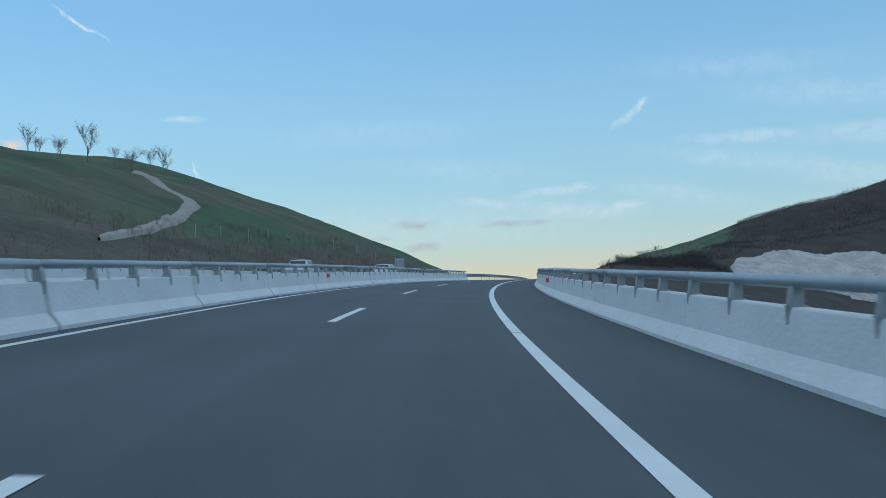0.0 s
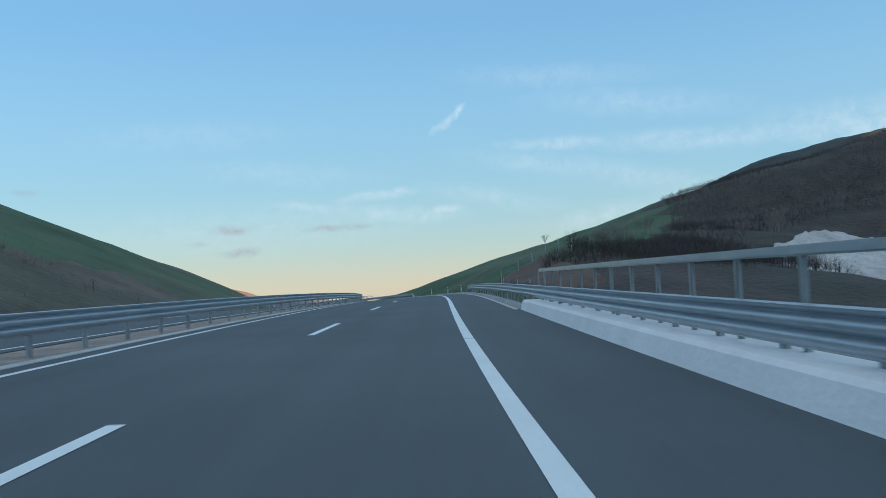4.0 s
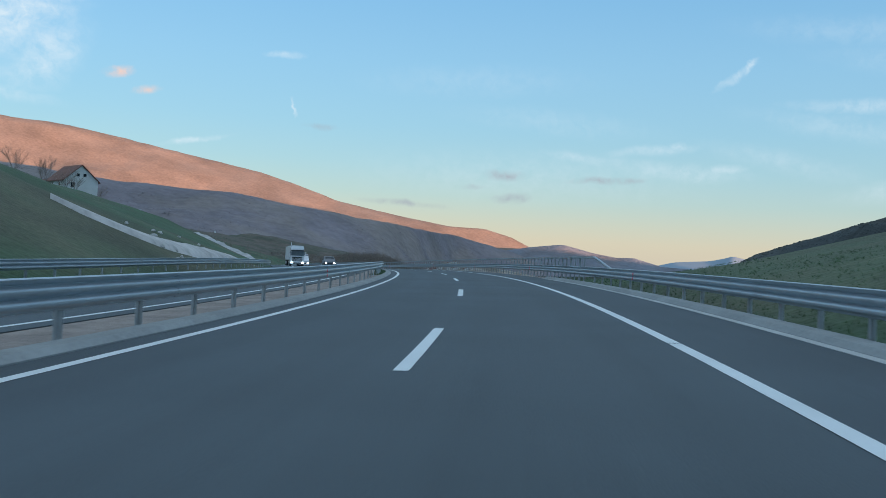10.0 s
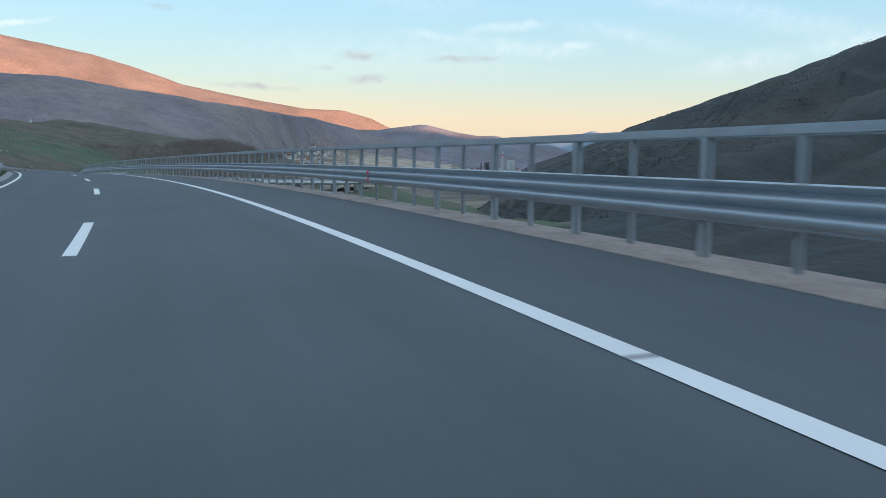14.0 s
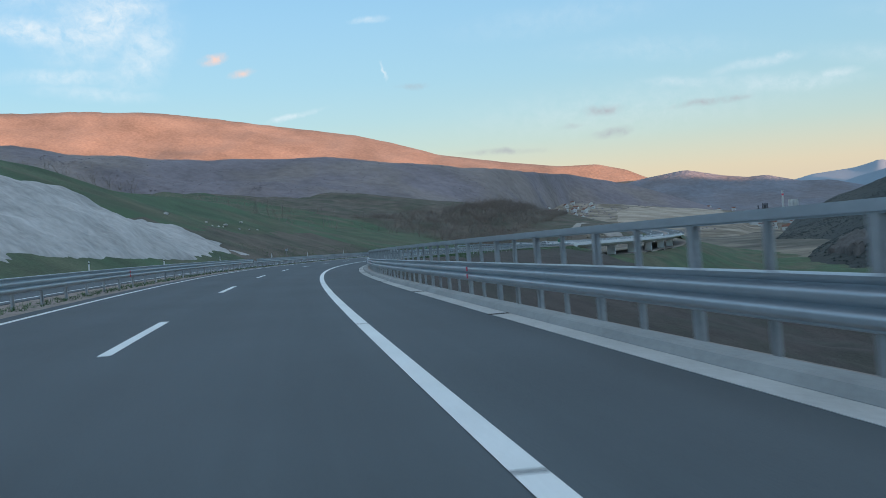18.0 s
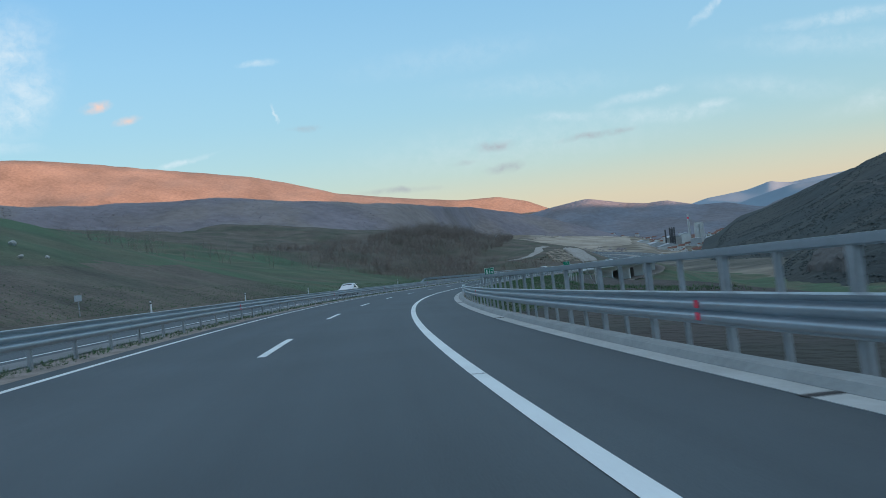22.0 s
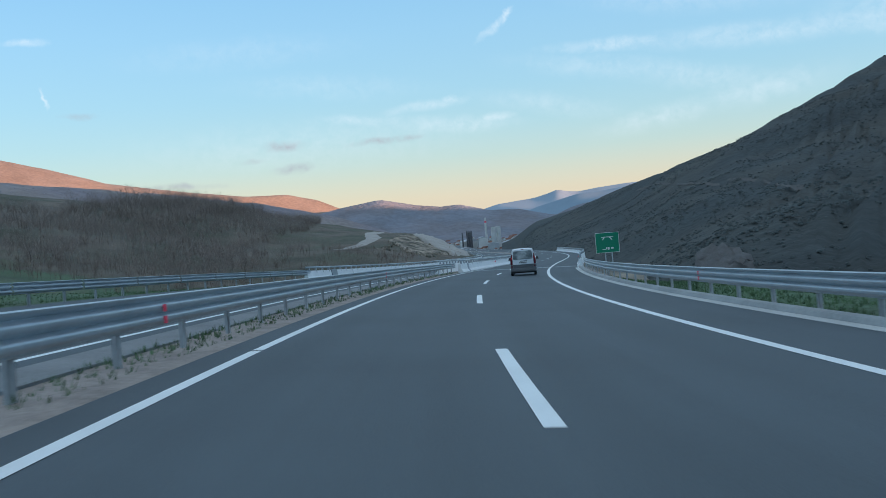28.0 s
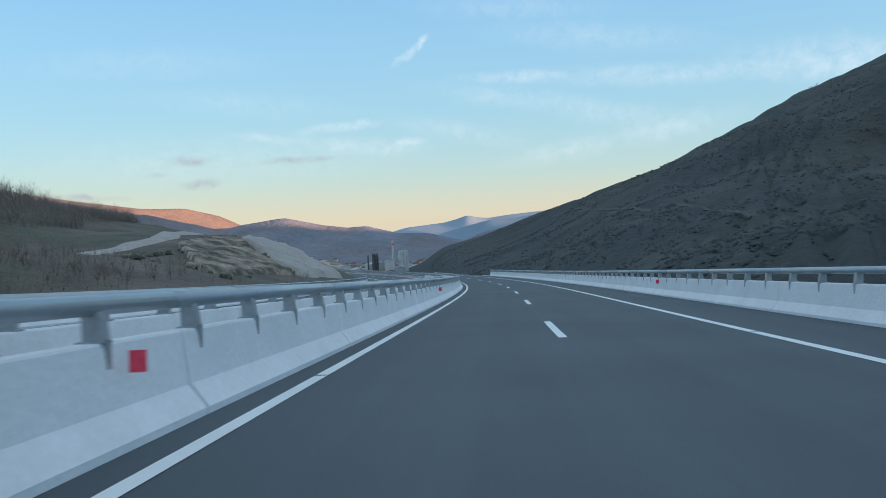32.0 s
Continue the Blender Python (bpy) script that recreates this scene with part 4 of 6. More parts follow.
def parapet_mesh():
    ring = [(0.0, 0.0), (0.0, 0.07), (0.17, 0.30), (0.235, 0.81), (0.25, 0.83), (0.43, 0.83), (0.445, 0.81), (0.50, 0.30), (0.55, 0.0), (0.55, -0.4), (0.0, -0.4)]
    n, ys = len(ring), [-4.09, -4.07, 4.07, 4.09]
    v = [(x + (0.012 if k in (0, 3) and 0 < x < 0.4 else 0), y, z - (0.012 if k in (0, 3) and z > 0.5 else 0)) for k, y in enumerate(ys) for x, z in ring]
    f = [(i * n + j, i * n + (j + 1) % n, (i + 1) * n + (j + 1) % n, (i + 1) * n + j) for i in range(3) for j in range(n)]
    f += [tuple(reversed(range(n))), tuple(range(3 * n, 4 * n))]
    return mesh_of("segment", v, f, CONCRETE)


def tube_mesh():
    n = 14
    ring = [(0.33 + 0.075 * math.cos(2 * math.pi * k / n), 1.13 + 0.085 * math.sin(2 * math.pi * k / n)) for k in range(n)]
    v = [(x, y, z) for y in (-4.1, 4.1) for x, z in ring]
    f = [(j, (j + 1) % n, n + (j + 1) % n, n + j) for j in range(n)] + [tuple(reversed(range(n))), tuple(range(n, 2 * n))]
    return mesh_of("tube", v, f, STEEL, True)


def bracket_mesh():
    v, f = [], []
    box(v, f, 0.205, 0.235, -0.03, 0.03, 0.62, 0.86)
    i = len(v)
    for y0, y1, z in ((-0.06, 0.06, 0.80), (-0.085, 0.085, 1.08)):
        off = 0.0 if z < 1 else 0.05
        v += [(0.215 + off, y0, z), (0.40, y0 * 0.9, z), (0.40, y1 * 0.9, z), (0.215 + off, y1, z)]
    f += [(i + 3, i + 2, i + 1, i), (i + 4, i + 5, i + 6, i + 7)] + [(i + a, i + (a + 1) % 4, i + 4 + (a + 1) % 4, i + 4 + a) for a in range(4)]
    box(v, f, 0.22, 0.44, -0.09, 0.09, 0.828, 0.846)
    return mesh_of("bracket", v, f, POST)


SEGMENT, TUBE, BRACKET = parapet_mesh(), tube_mesh(), bracket_mesh()


def parapet(side, l, u0, u1, label):
    root = tagged(new("parapet"), label, "parapet", "concrete parapets")
    flip = Matrix.Identity(4) if side < 0 else TURN
    for i in range(int(round((u1 - u0) / 8.2))):
        m = seat(u0 + 4.1 + i * 8.2, l) @ flip
        part("segment", SEGMENT, root, m)
        part("tube", TUBE, root, m)
    u = u0 + 1.0
    while u < u0 + round((u1 - u0) / 8.2) * 8.2:
        part("bracket", BRACKET, root, seat(u, l) @ flip)
        u += 2.15
    return root


WHITE_WALL = "white concrete parapet with steel tube rail"
parapet(-1, -2.53, -57, 99, WHITE_WALL + " above the valley")
parapet(1, 7.84, -57, 107, WHITE_WALL + " along the median")
parapet(1, 21.3, -57, 110, WHITE_WALL + " beyond the oncoming lanes")
parapet(-1, -2.55, 853, 1050, WHITE_WALL + " on the viaduct edge")
parapet(1, 7.86, 853, 1050, WHITE_WALL + " along the viaduct median")
parapet(1, 21.3, 849, 1060, WHITE_WALL + " on the twin viaduct")
parapet(-1, 10.45, 853, 1050, WHITE_WALL + " facing the oncoming lanes")

# steel covers over the gaps in the parapets
COVER = material("grey_cover_plate", (0.30, 0.34, 0.37), 0.5, 0.3, 0.8, 0.12, 8.0, 0.1)
HALF = [(-0.012, 0.0), (-0.012, 0.075), (0.155, 0.31), (0.222, 0.82), (0.245, 0.845), (0.435, 0.845), (0.46, 0.81), (0.50, 0.6), (0.47, 0.6), (0.2, 0.1), (0.2, 0.0)]
for sgn, l0, u0, u1 in ((1, 7.86, 858.0, 859.3), (-1, -2.55, 857.7, 859.0), (1, 21.3, 857.3, 859.2), (-1, 10.45, 858.0, 859.3)):
    tagged(new("cover_plate", swept("cover_plate", [(l0 + sgn * x, z) for x, z in HALF], stations(u0, u1, 0.7), COVER)), "grey steel plate over the parapet gap", "cover plate", "parapet cover plates")

# ---- viaduct deck ----
tagged(new("viaduct_deck", swept("viaduct_deck", [(-3.12, -0.02), (-3.12, -0.42), (-2.2, -0.62), (-0.4, -1.55), (6.0, -1.55), (7.6, -0.62), (8.4, -0.42), (8.4, -0.41)], stations(856, 1060, 4), CONCRETE)), "pale concrete box deck of the motorway viaduct", "viaduct deck", "", "structure")
tagged(new("viaduct_ground", swept("viaduct_ground", [(-3.4, -6.0), (21.8, -6.0)], stations(862, 1120, 4), GRAVEL, False)), "bare gravel ground under the viaduct", "ground", "", "structure")
tagged(new("abutment", swept("abutment", [(-3.1, -0.43), (8.3, -0.43), (8.3, -6.5), (-3.1, -6.5)], stations(853, 857, 2), CONCRETE)), "pale concrete abutment at the end of the viaduct", "abutment", "", "structure")
for u in (884, 914, 944, 974, 1004, 1034):
    pier = tagged(new("pier"), "pale concrete pier under the viaduct deck", "bridge pier", "viaduct piers")
    pier.matrix_basis = seat(u, 2.8)
    part("shaft", boxes("shaft", [(-1.8, 1.8, -0.7, 0.7, -8.0, -2.0, 0.05)], CONCRETE), pier)
    part("cap", boxes("cap", [(-3.2, 3.2, -0.9, 0.9, -2.0, -1.56)], CONCRETE), pier)

# ---- expansion joint ----
joint = tagged(new("expansion_joint"), "steel comb expansion joint across the bridge deck", "expansion joint")
MORTAR = material("joint_mortar", (0.52, 0.54, 0.55), 0.8, 0, 0.6, 0.2, 14.0, 0.4)
for a in (857.85, 858.75):
    part("band", swept("band", [(-2.5, 0.008), (7.8, 0.008)], stations(a, a + 0.55, 0.28), MORTAR, False), joint)
part("slot", swept("slot", [(-2.5, 0.006), (7.8, 0.006)], stations(858.38, 858.78, 0.2), DARK, False), joint)
TOOTH = mesh_of("tooth", [(-0.06, -0.05, 0), (0.06, -0.05, 0), (0.008, 0.26, 0), (-0.008, 0.26, 0), (-0.06, -0.05, 0.014), (0.06, -0.05, 0.014), (0.008, 0.26, 0.014), (-0.008, 0.26, 0.014)],
                [(3, 2, 1, 0), (4, 5, 6, 7), (0, 1, 5, 4), (1, 2, 6, 5), (2, 3, 7, 6), (3, 0, 4, 7)], STEEL)
for i in range(69):
    part("tooth", TOOTH, joint, seat(858.43, -2.4 + i * 0.148, 0.008))
    part("tooth", TOOTH, joint, seat(858.74, -2.326 + i * 0.148, 0.008) @ TURN)

# ---- reflectors and delineators ----
REFLECTOR_BIG = boxes("red_reflector", [(-0.12, 0.02, -0.012, 0.012, -0.09, 0.09)], RED)
REFLECTOR = boxes("red_reflector", [(-0.012, 0.0, -0.07, 0.07, 0.03, 0.14), (-0.012, 0.0, -0.07, 0.07, -0.14, -0.03)], RED)
for side, l, h, us in ((-1, -2.66, 0.66, (-3, 34.8, 74.8, 884, 920)), (1, 7.98, 0.66, (36, 74.5, 884.35, 921)), (-1, -2.985, 0.64, (268.6, 306, 340.8, 374.7, 406.5, 445, 483, 519.5, 556.3, 591, 620, 650.8, 686, 720, 760, 800)),
                       (1, 8.625, 0.62, (150, 190, 228.1, 265.3, 303, 340.7, 380, 420, 460, 500, 540, 580, 620, 652, 686.6, 718.2, 752, 786, 816.7, 851.5))):
    for u in us:
        ob = new("reflector", REFLECTOR_BIG if h == 0.66 else REFLECTOR)
        ob.matrix_basis = seat(u, l, h) @ (TURN if side > 0 else Matrix.Identity(4))
        tagged(ob, "small red reflector plate on the barrier face", "reflector", "red reflectors")
WHITE_PLASTIC = material("white_plastic", (0.86, 0.86, 0.84), 0.5, 0, 0.4, 0.08, 8.0, 0.05)
delin = tagged(new("delineator"), "white plastic roadside marker post with a dark band", "marker post", "marker posts")
v, f = [], []
box(v, f, -0.06, 0.06, -0.05, 0.05, -0.3, 0.76, 0.004)
part("post", mesh_of("post", v, f, WHITE_PLASTIC), delin)
v, f = [], []
box(v, f, -0.0575, 0.0575, -0.0475, 0.0475, 0.76, 0.88, 0.001)
part("band", mesh_of("band", v, f, DARK), delin, None, "black band")
v, f = [], []
box(v, f, -0.056, 0.056, -0.046, 0.046, 0.88, 1.02, 0.012)
part("cap", mesh_of("cap", v, f, WHITE_PLASTIC), delin)
delin.matrix_basis = seat(216.8, -3.9, 0.02)
for u, l in ((232.8, -3.85), (253, -4.0), (227, 23.0), (246, 22.6), (268.5, 22.2), (578.6, 21.6), (602, 21.6), (626, 21.6), (654, 21.6), (677, 21.6), (703, 21.6), (729, 21.6), (755, 21.6), (781, 21.6), (553, 21.6), (528, 21.6)):
    copy_thing(delin, seat(u, l, 0.02 if l < 0 else -0.02))

# ---- signs ----
GREEN = material("green_sign", (0.0, 0.21, 0.11), 0.45, 0, 0.8, 0.06, 6.0, 0.0)
WHITE_SIGN = material("white_sign_film", (0.78, 0.80, 0.78), 0.45, 0, 0.8, 0.05, 6.0, 0.0)
BACK = material("sign_back_grey", (0.60, 0.62, 0.63), 0.5, 0.6, 0.8, 0.1, 6.0, 0.0)


def road_sign(u, l, width, z0, z1, legs, label, marks, ground_l=None):
    root = tagged(new("road_sign"), label, "road sign")
    root.matrix_basis = seat(u, l)
    v, f = [], []
    box(v, f, -width / 2, width / 2, 0.0, 0.03, z0, z1)
    part("panel", mesh_of("panel", v, f, GREEN), root)
    part("backing", boxes("backing", [(-width / 2 + 0.05, width / 2 - 0.05, 0.032, 0.06, z0 + 0.1, z1 - 0.1)], BACK), root)
    t = 0.025
    part("border", boxes("border", [(-width / 2, width / 2, -0.006, -0.002, z0, z0 + t), (-width / 2, width / 2, -0.006, -0.002, z1 - t, z1), (-width / 2, -width / 2 + t, -0.006, -0.002, z0 + t, z1 - t), (width / 2 - t, width / 2, -0.006, -0.002, z0 + t, z1 - t)], WHITE_SIGN), root)
    for x0, x1, a, b in marks:
        part("marking", boxes("marking", [(x0, x1, -0.006, -0.002, a, b)], WHITE_SIGN), root)
    for x in legs:
        part("leg", boxes("leg", [(x - 0.04, x + 0.04, 0.06, 0.14, -1.0, z1 - 0.1)], POST), root)
    return root


s2 = road_sign(834.5, -4.2, 1.62, 1.35, 2.75, (-0.18, 0.28), "green motorway sign with a white bridge symbol and unreadable lines",
               [(-0.42, 0.42, 2.42, 2.46), (-0.36, -0.14, 1.56, 1.60), (-0.1, -0.04, 1.56, 1.74), (0.0, 0.08, 1.56, 1.74), (0.1, 0.14, 1.56, 1.70), (0.24, 0.40, 1.60, 1.70)])
for sx in (-1, 1):
    v, f = [], []
    box(v, f, -0.03, 0.03, -0.006, -0.002, 0.0, 0.24)
    pier = part("marking", mesh_of("marking", v, f, WHITE_SIGN), s2, Matrix.Translation((0.33 * sx, -0.001, 2.24)) @ Matrix.Rotation(-0.7 * sx, 4, "Y"))
s1 = road_sign(665.2, -4.75, 0.62, 1.5, 1.98, (0.0,), "small green kilometre sign on a single post", [(-0.20, -0.12, 1.60, 1.88), (-0.06, 0.06, 1.62, 1.66), (-0.02, 0.02, 1.66, 1.88), (0.10, 0.24, 1.62, 1.66), (0.10, 0.24, 1.72, 1.75), (0.10, 0.24, 1.84, 1.88)])
s3 = tagged(new("road_sign"), "pale grey back of a sign panel for oncoming traffic", "road sign")
s3.matrix_basis = seat(131, 22.8)
part("panel", boxes("panel", [(-0.75, 0.75, 0.0, 0.04, 1.7, 3.75)], BACK), s3)
for z in (2.0, 2.6, 3.2):
    part("rib", boxes("rib", [(-0.72, 0.72, -0.035, -0.002, z, z + 0.06)], POST), s3)
for x in (-0.45, 0.45):
    part("leg", boxes("leg", [(x - 0.04, x + 0.04, -0.12, -0.04, -0.6, 3.6)], POST), s3)
s4 = tagged(new("road_sign"), "small grey sign plate on a thin post", "road sign")
s4.matrix_basis = seat(666.6, 22.6)
part("panel", boxes("panel", [(-0.25, 0.25, 0.0, 0.02, 1.35, 1.75)], BACK), s4)
part("leg", boxes("leg", [(-0.025, 0.025, 0.022, 0.06, -0.5, 1.7)], POST), s4)

# ---- fences ----
FENCE_POST = material("pale_fence_post", (0.48, 0.49, 0.47), 0.8, 0, 0.5, 0.12, 10.0, 0.1)


def fence(side, rows, tall, label, braces=()):
    root = tagged(new("fence"), label, "fence", "hill fences")
    me = boxes("post", [(-0.028, 0.028, -0.028, 0.028, -0.5, tall)], FENCE_POST)
    ps = [ground_at(side, u, l) for u, l in rows]
    for p in ps:
        part("post", me, root, Matrix.Translation(p))
    for a, b in zip(ps[:-1], ps[1:]):
        for h in (0.35, 0.7, 0.95):
            d = (b - a)
            w = boxes("wire", [(-0.002, 0.002, 0, d.length, -0.002, 0.002)], POST)
            part("wire", w, root, Matrix.Translation(a + Vector((0, 0, h * tall))) @ d.to_track_quat("Y", "Z").to_matrix().to_4x4())
    for i in braces:
        part("brace", boxes("brace", [(-0.03, 0.03, -0.03, 0.03, 0, 2.3)], FENCE_POST), root, Matrix.Translation(ps[i] + Vector((0.9, 0.9, -0.1))) @ Matrix.Rotation(0.5, 4, (1, -1, 0)))
    return root


fence(-1, [(674, 13), (681, 13), (686, 13), (690.5, 13), (694.5, 13), (698.5, 13.2), (702.5, 13.6), (706, 14), (709, 14), (713, 14.5), (718, 15), (724, 15)], 1.45, "pale concrete fence posts with thin wire on the verge", (1,))
fence(-1, [(184.7, 5.3), (186.7, 7.1), (187.9, 8.6), (189.2, 10.1), (190.6, 11.6), (192.2, 13.2), (194, 15)], 1.25, "pale fence posts climbing the green hill")
fence(-1, [(182.7, 5.3), (178, 5.3), (172, 5.4), (165, 5.6), (160, 6)], 0.6, "low pale posts at the foot of the hill")
fence(1, [(82, 33.5), (90, 34.2), (100, 35), (109, 36), (120, 37.5), (130, 38), (136, 35.5), (141, 33), (146, 31)], 1.6, "thin pale fence posts across the grass hill")

# ---- trees, scrub and grass ----
BARK = material("grey_brown_bark", (0.26, 0.215, 0.185), 0.95, 0, 0.6, 0.3, 8.0, 0.5, 0.3)
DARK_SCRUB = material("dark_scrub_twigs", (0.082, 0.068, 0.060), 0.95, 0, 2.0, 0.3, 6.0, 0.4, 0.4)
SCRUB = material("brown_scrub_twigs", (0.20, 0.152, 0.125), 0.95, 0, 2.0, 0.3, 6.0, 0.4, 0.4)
BLADE = material("grass_blades", (0.085, 0.150, 0.070), 0.9, 0, 3.0, 0.4, 5.0, 0.0, 0.4)


def limb(v, f, a, b, r0, r1, sides=4):
    d = (b - a)
    if d.length < 1e-4:
        return
    q = d.to_track_quat("Z", "Y").to_matrix()
    i = len(v)
    for p, r in ((a, r0), (b, r1)):
        for k in range(sides):
            t = 2 * math.pi * k / sides
            v.append(p + q @ Vector((r * math.cos(t), r * math.sin(t), 0)))
    f += [(i + k, i + (k + 1) % sides, i + sides + (k + 1) % sides, i + sides + k) for k in range(sides)]


def bare_tree_meshes(seed, tall, spread=1.0, depth=4):
    """Trunk and crown of a leafless tree: tapered limbs that fork into twigs."""
    rnd = random.Random(seed)
    trunk, crown = ([], []), ([], [])
    top = Vector((rnd.uniform(-0.2, 0.2), rnd.uniform(-0.2, 0.2), tall * 0.32))
    limb(*trunk, Vector((0, 0, -0.4)), top, tall * 0.018, tall * 0.013, 7)

    def grow(p, d, length, r, level):
        mid_p = p + d * length * 0.55 + Vector((rnd.uniform(-1, 1), rnd.uniform(-1, 1), rnd.uniform(-0.3, 0.6))) * length * 0.08
        end = mid_p + (d + Vector((0, 0, 0.18))).normalized() * length * 0.5
        limb(*crown, p, mid_p, r, r * 0.75, 4 if level > 1 else 3)
        limb(*crown, mid_p, end, r * 0.75, r * 0.45, 4 if level > 1 else 3)
        if level == 0:
            return
        for start, n in ((mid_p, 2), (end, 3)):
            for _ in range(n):
                out = Vector((rnd.uniform(-1, 1), rnd.uniform(-1, 1), rnd.uniform(-0.1, 0.9))) * spread
                grow(start, (d * 0.75 + out * 0.75).normalized(), length * rnd.uniform(0.52, 0.72), r * 0.5, level - 1)

    for k in range(5):
        a = 2 * math.pi * k / 5 + rnd.uniform(-0.4, 0.4)
        grow(top - Vector((0, 0, tall * 0.04 * k)), Vector((math.cos(a) * 0.6 * spread, math.sin(a) * 0.6 * spread, 1)).normalized(), tall * 0.3, tall * 0.008, depth - 1)
    return mesh_of("trunk", *trunk, BARK), mesh_of("crown", *crown, BARK)


FORMS = []
for seed, tall, spread in ((1, 9.0, 1.0), (2, 7.0, 0.9), (3, 5.0, 1.1), (4, 11.0, 0.8)):
    root = tagged(new("bare_tree"), "leafless grey-brown tree on the hill", "tree", "bare trees")
    tm, cm = bare_tree_meshes(seed, tall, spread)
    part("trunk", tm, root)
    part("crown", cm, root)
    FORMS.append(root)
spots = []
rt = random.Random(11)
# trees on the skyline of the grass hill and on the hill to the right, and by the house
for u, l, k in ((192, 116, 3), (187, 102, 1), (199, 112, 2), (208, 106, 1), (211, 103.5, 1), (215, 104, 2), (190, 122, 2), (198, 127, 1), (206, 136, 2), (180, 125, 1), (203, 109, 2), (172, 118, 2)):
    spots.append((1, u, l, k))
for u, l, k in ((226, 51, 2), (229, 53, 1), (232, 54, 2), (224, 49, 2), (236, 57, 1), (240, 60, 2), (218, 42, 2), (212, 34, 2), (197, 17, 2), (199, 18, 2), (202, 18.5, 2), (205, 20, 2), (208, 22, 2), (213, 24, 2), (216, 26, 2), (303, 43, 2), (222, 30, 2), (228, 33, 2)):
    spots.append((-1, u, l, k))
for u, l, k in ((528, 66, 0), (546, 60, 1), (520, 70, 3), (552, 68, 0), (512, 62, 1), (505, 75, 0), (560, 75, 2)):
    spots.append((1, u, l, k))
used = set()
for side, u, l, k in spots:
    m = Matrix.Translation(ground_at(side, u, l)) @ Matrix.Rotation(rt.uniform(0, 6.28), 4, "Z") @ Matrix.Scale(rt.uniform(0.85, 1.1) if side > 0 else rt.uniform(0.5, 0.75), 4)
    if k not in used:
        FORMS[k].matrix_basis = m
        used.add(k)
    else:
        copy_thing(FORMS[k], m).scale = m.to_scale()
for k in range(4):
    if k not in used:
        FORMS[k].matrix_basis = Matrix.Translation(ground_at(1, 500 + 9 * k, 70))


def twig_tree(rnd, tall, twigs):
    """One leafless forest tree with a rounded crown of thin twigs, as vertex and face arrays."""
    v, f = [], []
    fork = Vector((rnd.uniform(-0.05, 0.05) * tall, rnd.uniform(-0.05, 0.05) * tall, tall * 0.26))
    limb(v, f, Vector((0, 0, -0.3)), fork, tall * 0.009, tall * 0.006, 3)
    wide = rnd.uniform(0.30, 0.44) * tall
    for _ in range(twigs):
        a, up = rnd.uniform(0, 6.283), rnd.uniform(-0.9, 1.0)
        ring = math.sqrt(max(0.0, 1 - up * up)) * wide * rnd.uniform(0.75, 1.1)
        end = Vector((math.cos(a) * ring, math.sin(a) * ring, tall * (0.56 + 0.42 * up * rnd.uniform(0.8, 1.1))))
        p = Vector((0, 0, 0)).lerp(fork, rnd.uniform(0.55, 1.0))
        s = Vector((-math.sin(a), math.cos(a), 0)) * tall * 0.004
        i = len(v)
        v += [p - s, p + s, end]
        f.append((i, i + 1, i + 2))
        d = end - p
        for q in (0.35, 0.5, 0.65, 0.8):
            b = p + d * q
            e = b + (d.normalized() * 0.7 + Vector((rnd.uniform(-1, 1), rnd.uniform(-1, 1), rnd.uniform(-0.4, 0.8)))).normalized() * d.length * rnd.uniform(0.25, 0.45)
            i = len(v)
            t = s.cross(d).normalized() * tall * 0.003 if rnd.random() < 0.5 else s * 0.6
            v += [b - t, b + t, e]
            f.append((i, i + 1, i + 2))
    return np.array([tuple(p) for p in v]), f


def thicket(name, side, places, sizes, twigs, mat, label, category, seed):
    rnd = random.Random(seed)
    forms = [twig_tree(rnd, 1.0, twigs) for _ in range(6)]
    V, F, off = [], [], 0
    for u, l in places:
        fv, ff = forms[rnd.randrange(6)]
        p, s, a = ground_at(side, u, l), rnd.uniform(*sizes), rnd.uniform(0, 6.283)
        c, sn = math.cos(a) * s, math.sin(a) * s
        V.append(np.stack([fv[:, 0] * c - fv[:, 1] * sn + p.x, fv[:, 0] * sn + fv[:, 1] * c + p.y, fv[:, 2] * s + p.z], 1))
        F += [tuple(i + off for i in q) for q in ff]
        off += len(fv)
    return tagged(new(name, mesh_of(name, np.concatenate(V), F, mat)), label, category, "", "stuff")


def scatter(n, u0, u1, l0, l1, seed, keep=None):
    rnd = random.Random(seed)
    out = []
    while len(out) < n:
        u, l = rnd.uniform(u0, u1), rnd.uniform(l0, l1)
        if noise.noise(Vector((u / 25, l / 25, seed))) > -0.25 + rnd.uniform(-0.2, 0.2) and (keep is None or keep(u, l)):
            out.append((u, l))
    return out


def off_track(u, l):
    return not (965 < u < 1045 and 45 < l < 60) and not (u > 948 and l < 74)


def above_cliff(u, l):
    # the cliff and the ground below it stay bare
    return l > min(0.52 * (u - 179) + 9, 75) and (l < 22 or u > 205 + (l - 36) * 0.6 + 20 * math.sin(math.pi * min(max((l - 36) / 50, 0), 1)) ** 0.7)


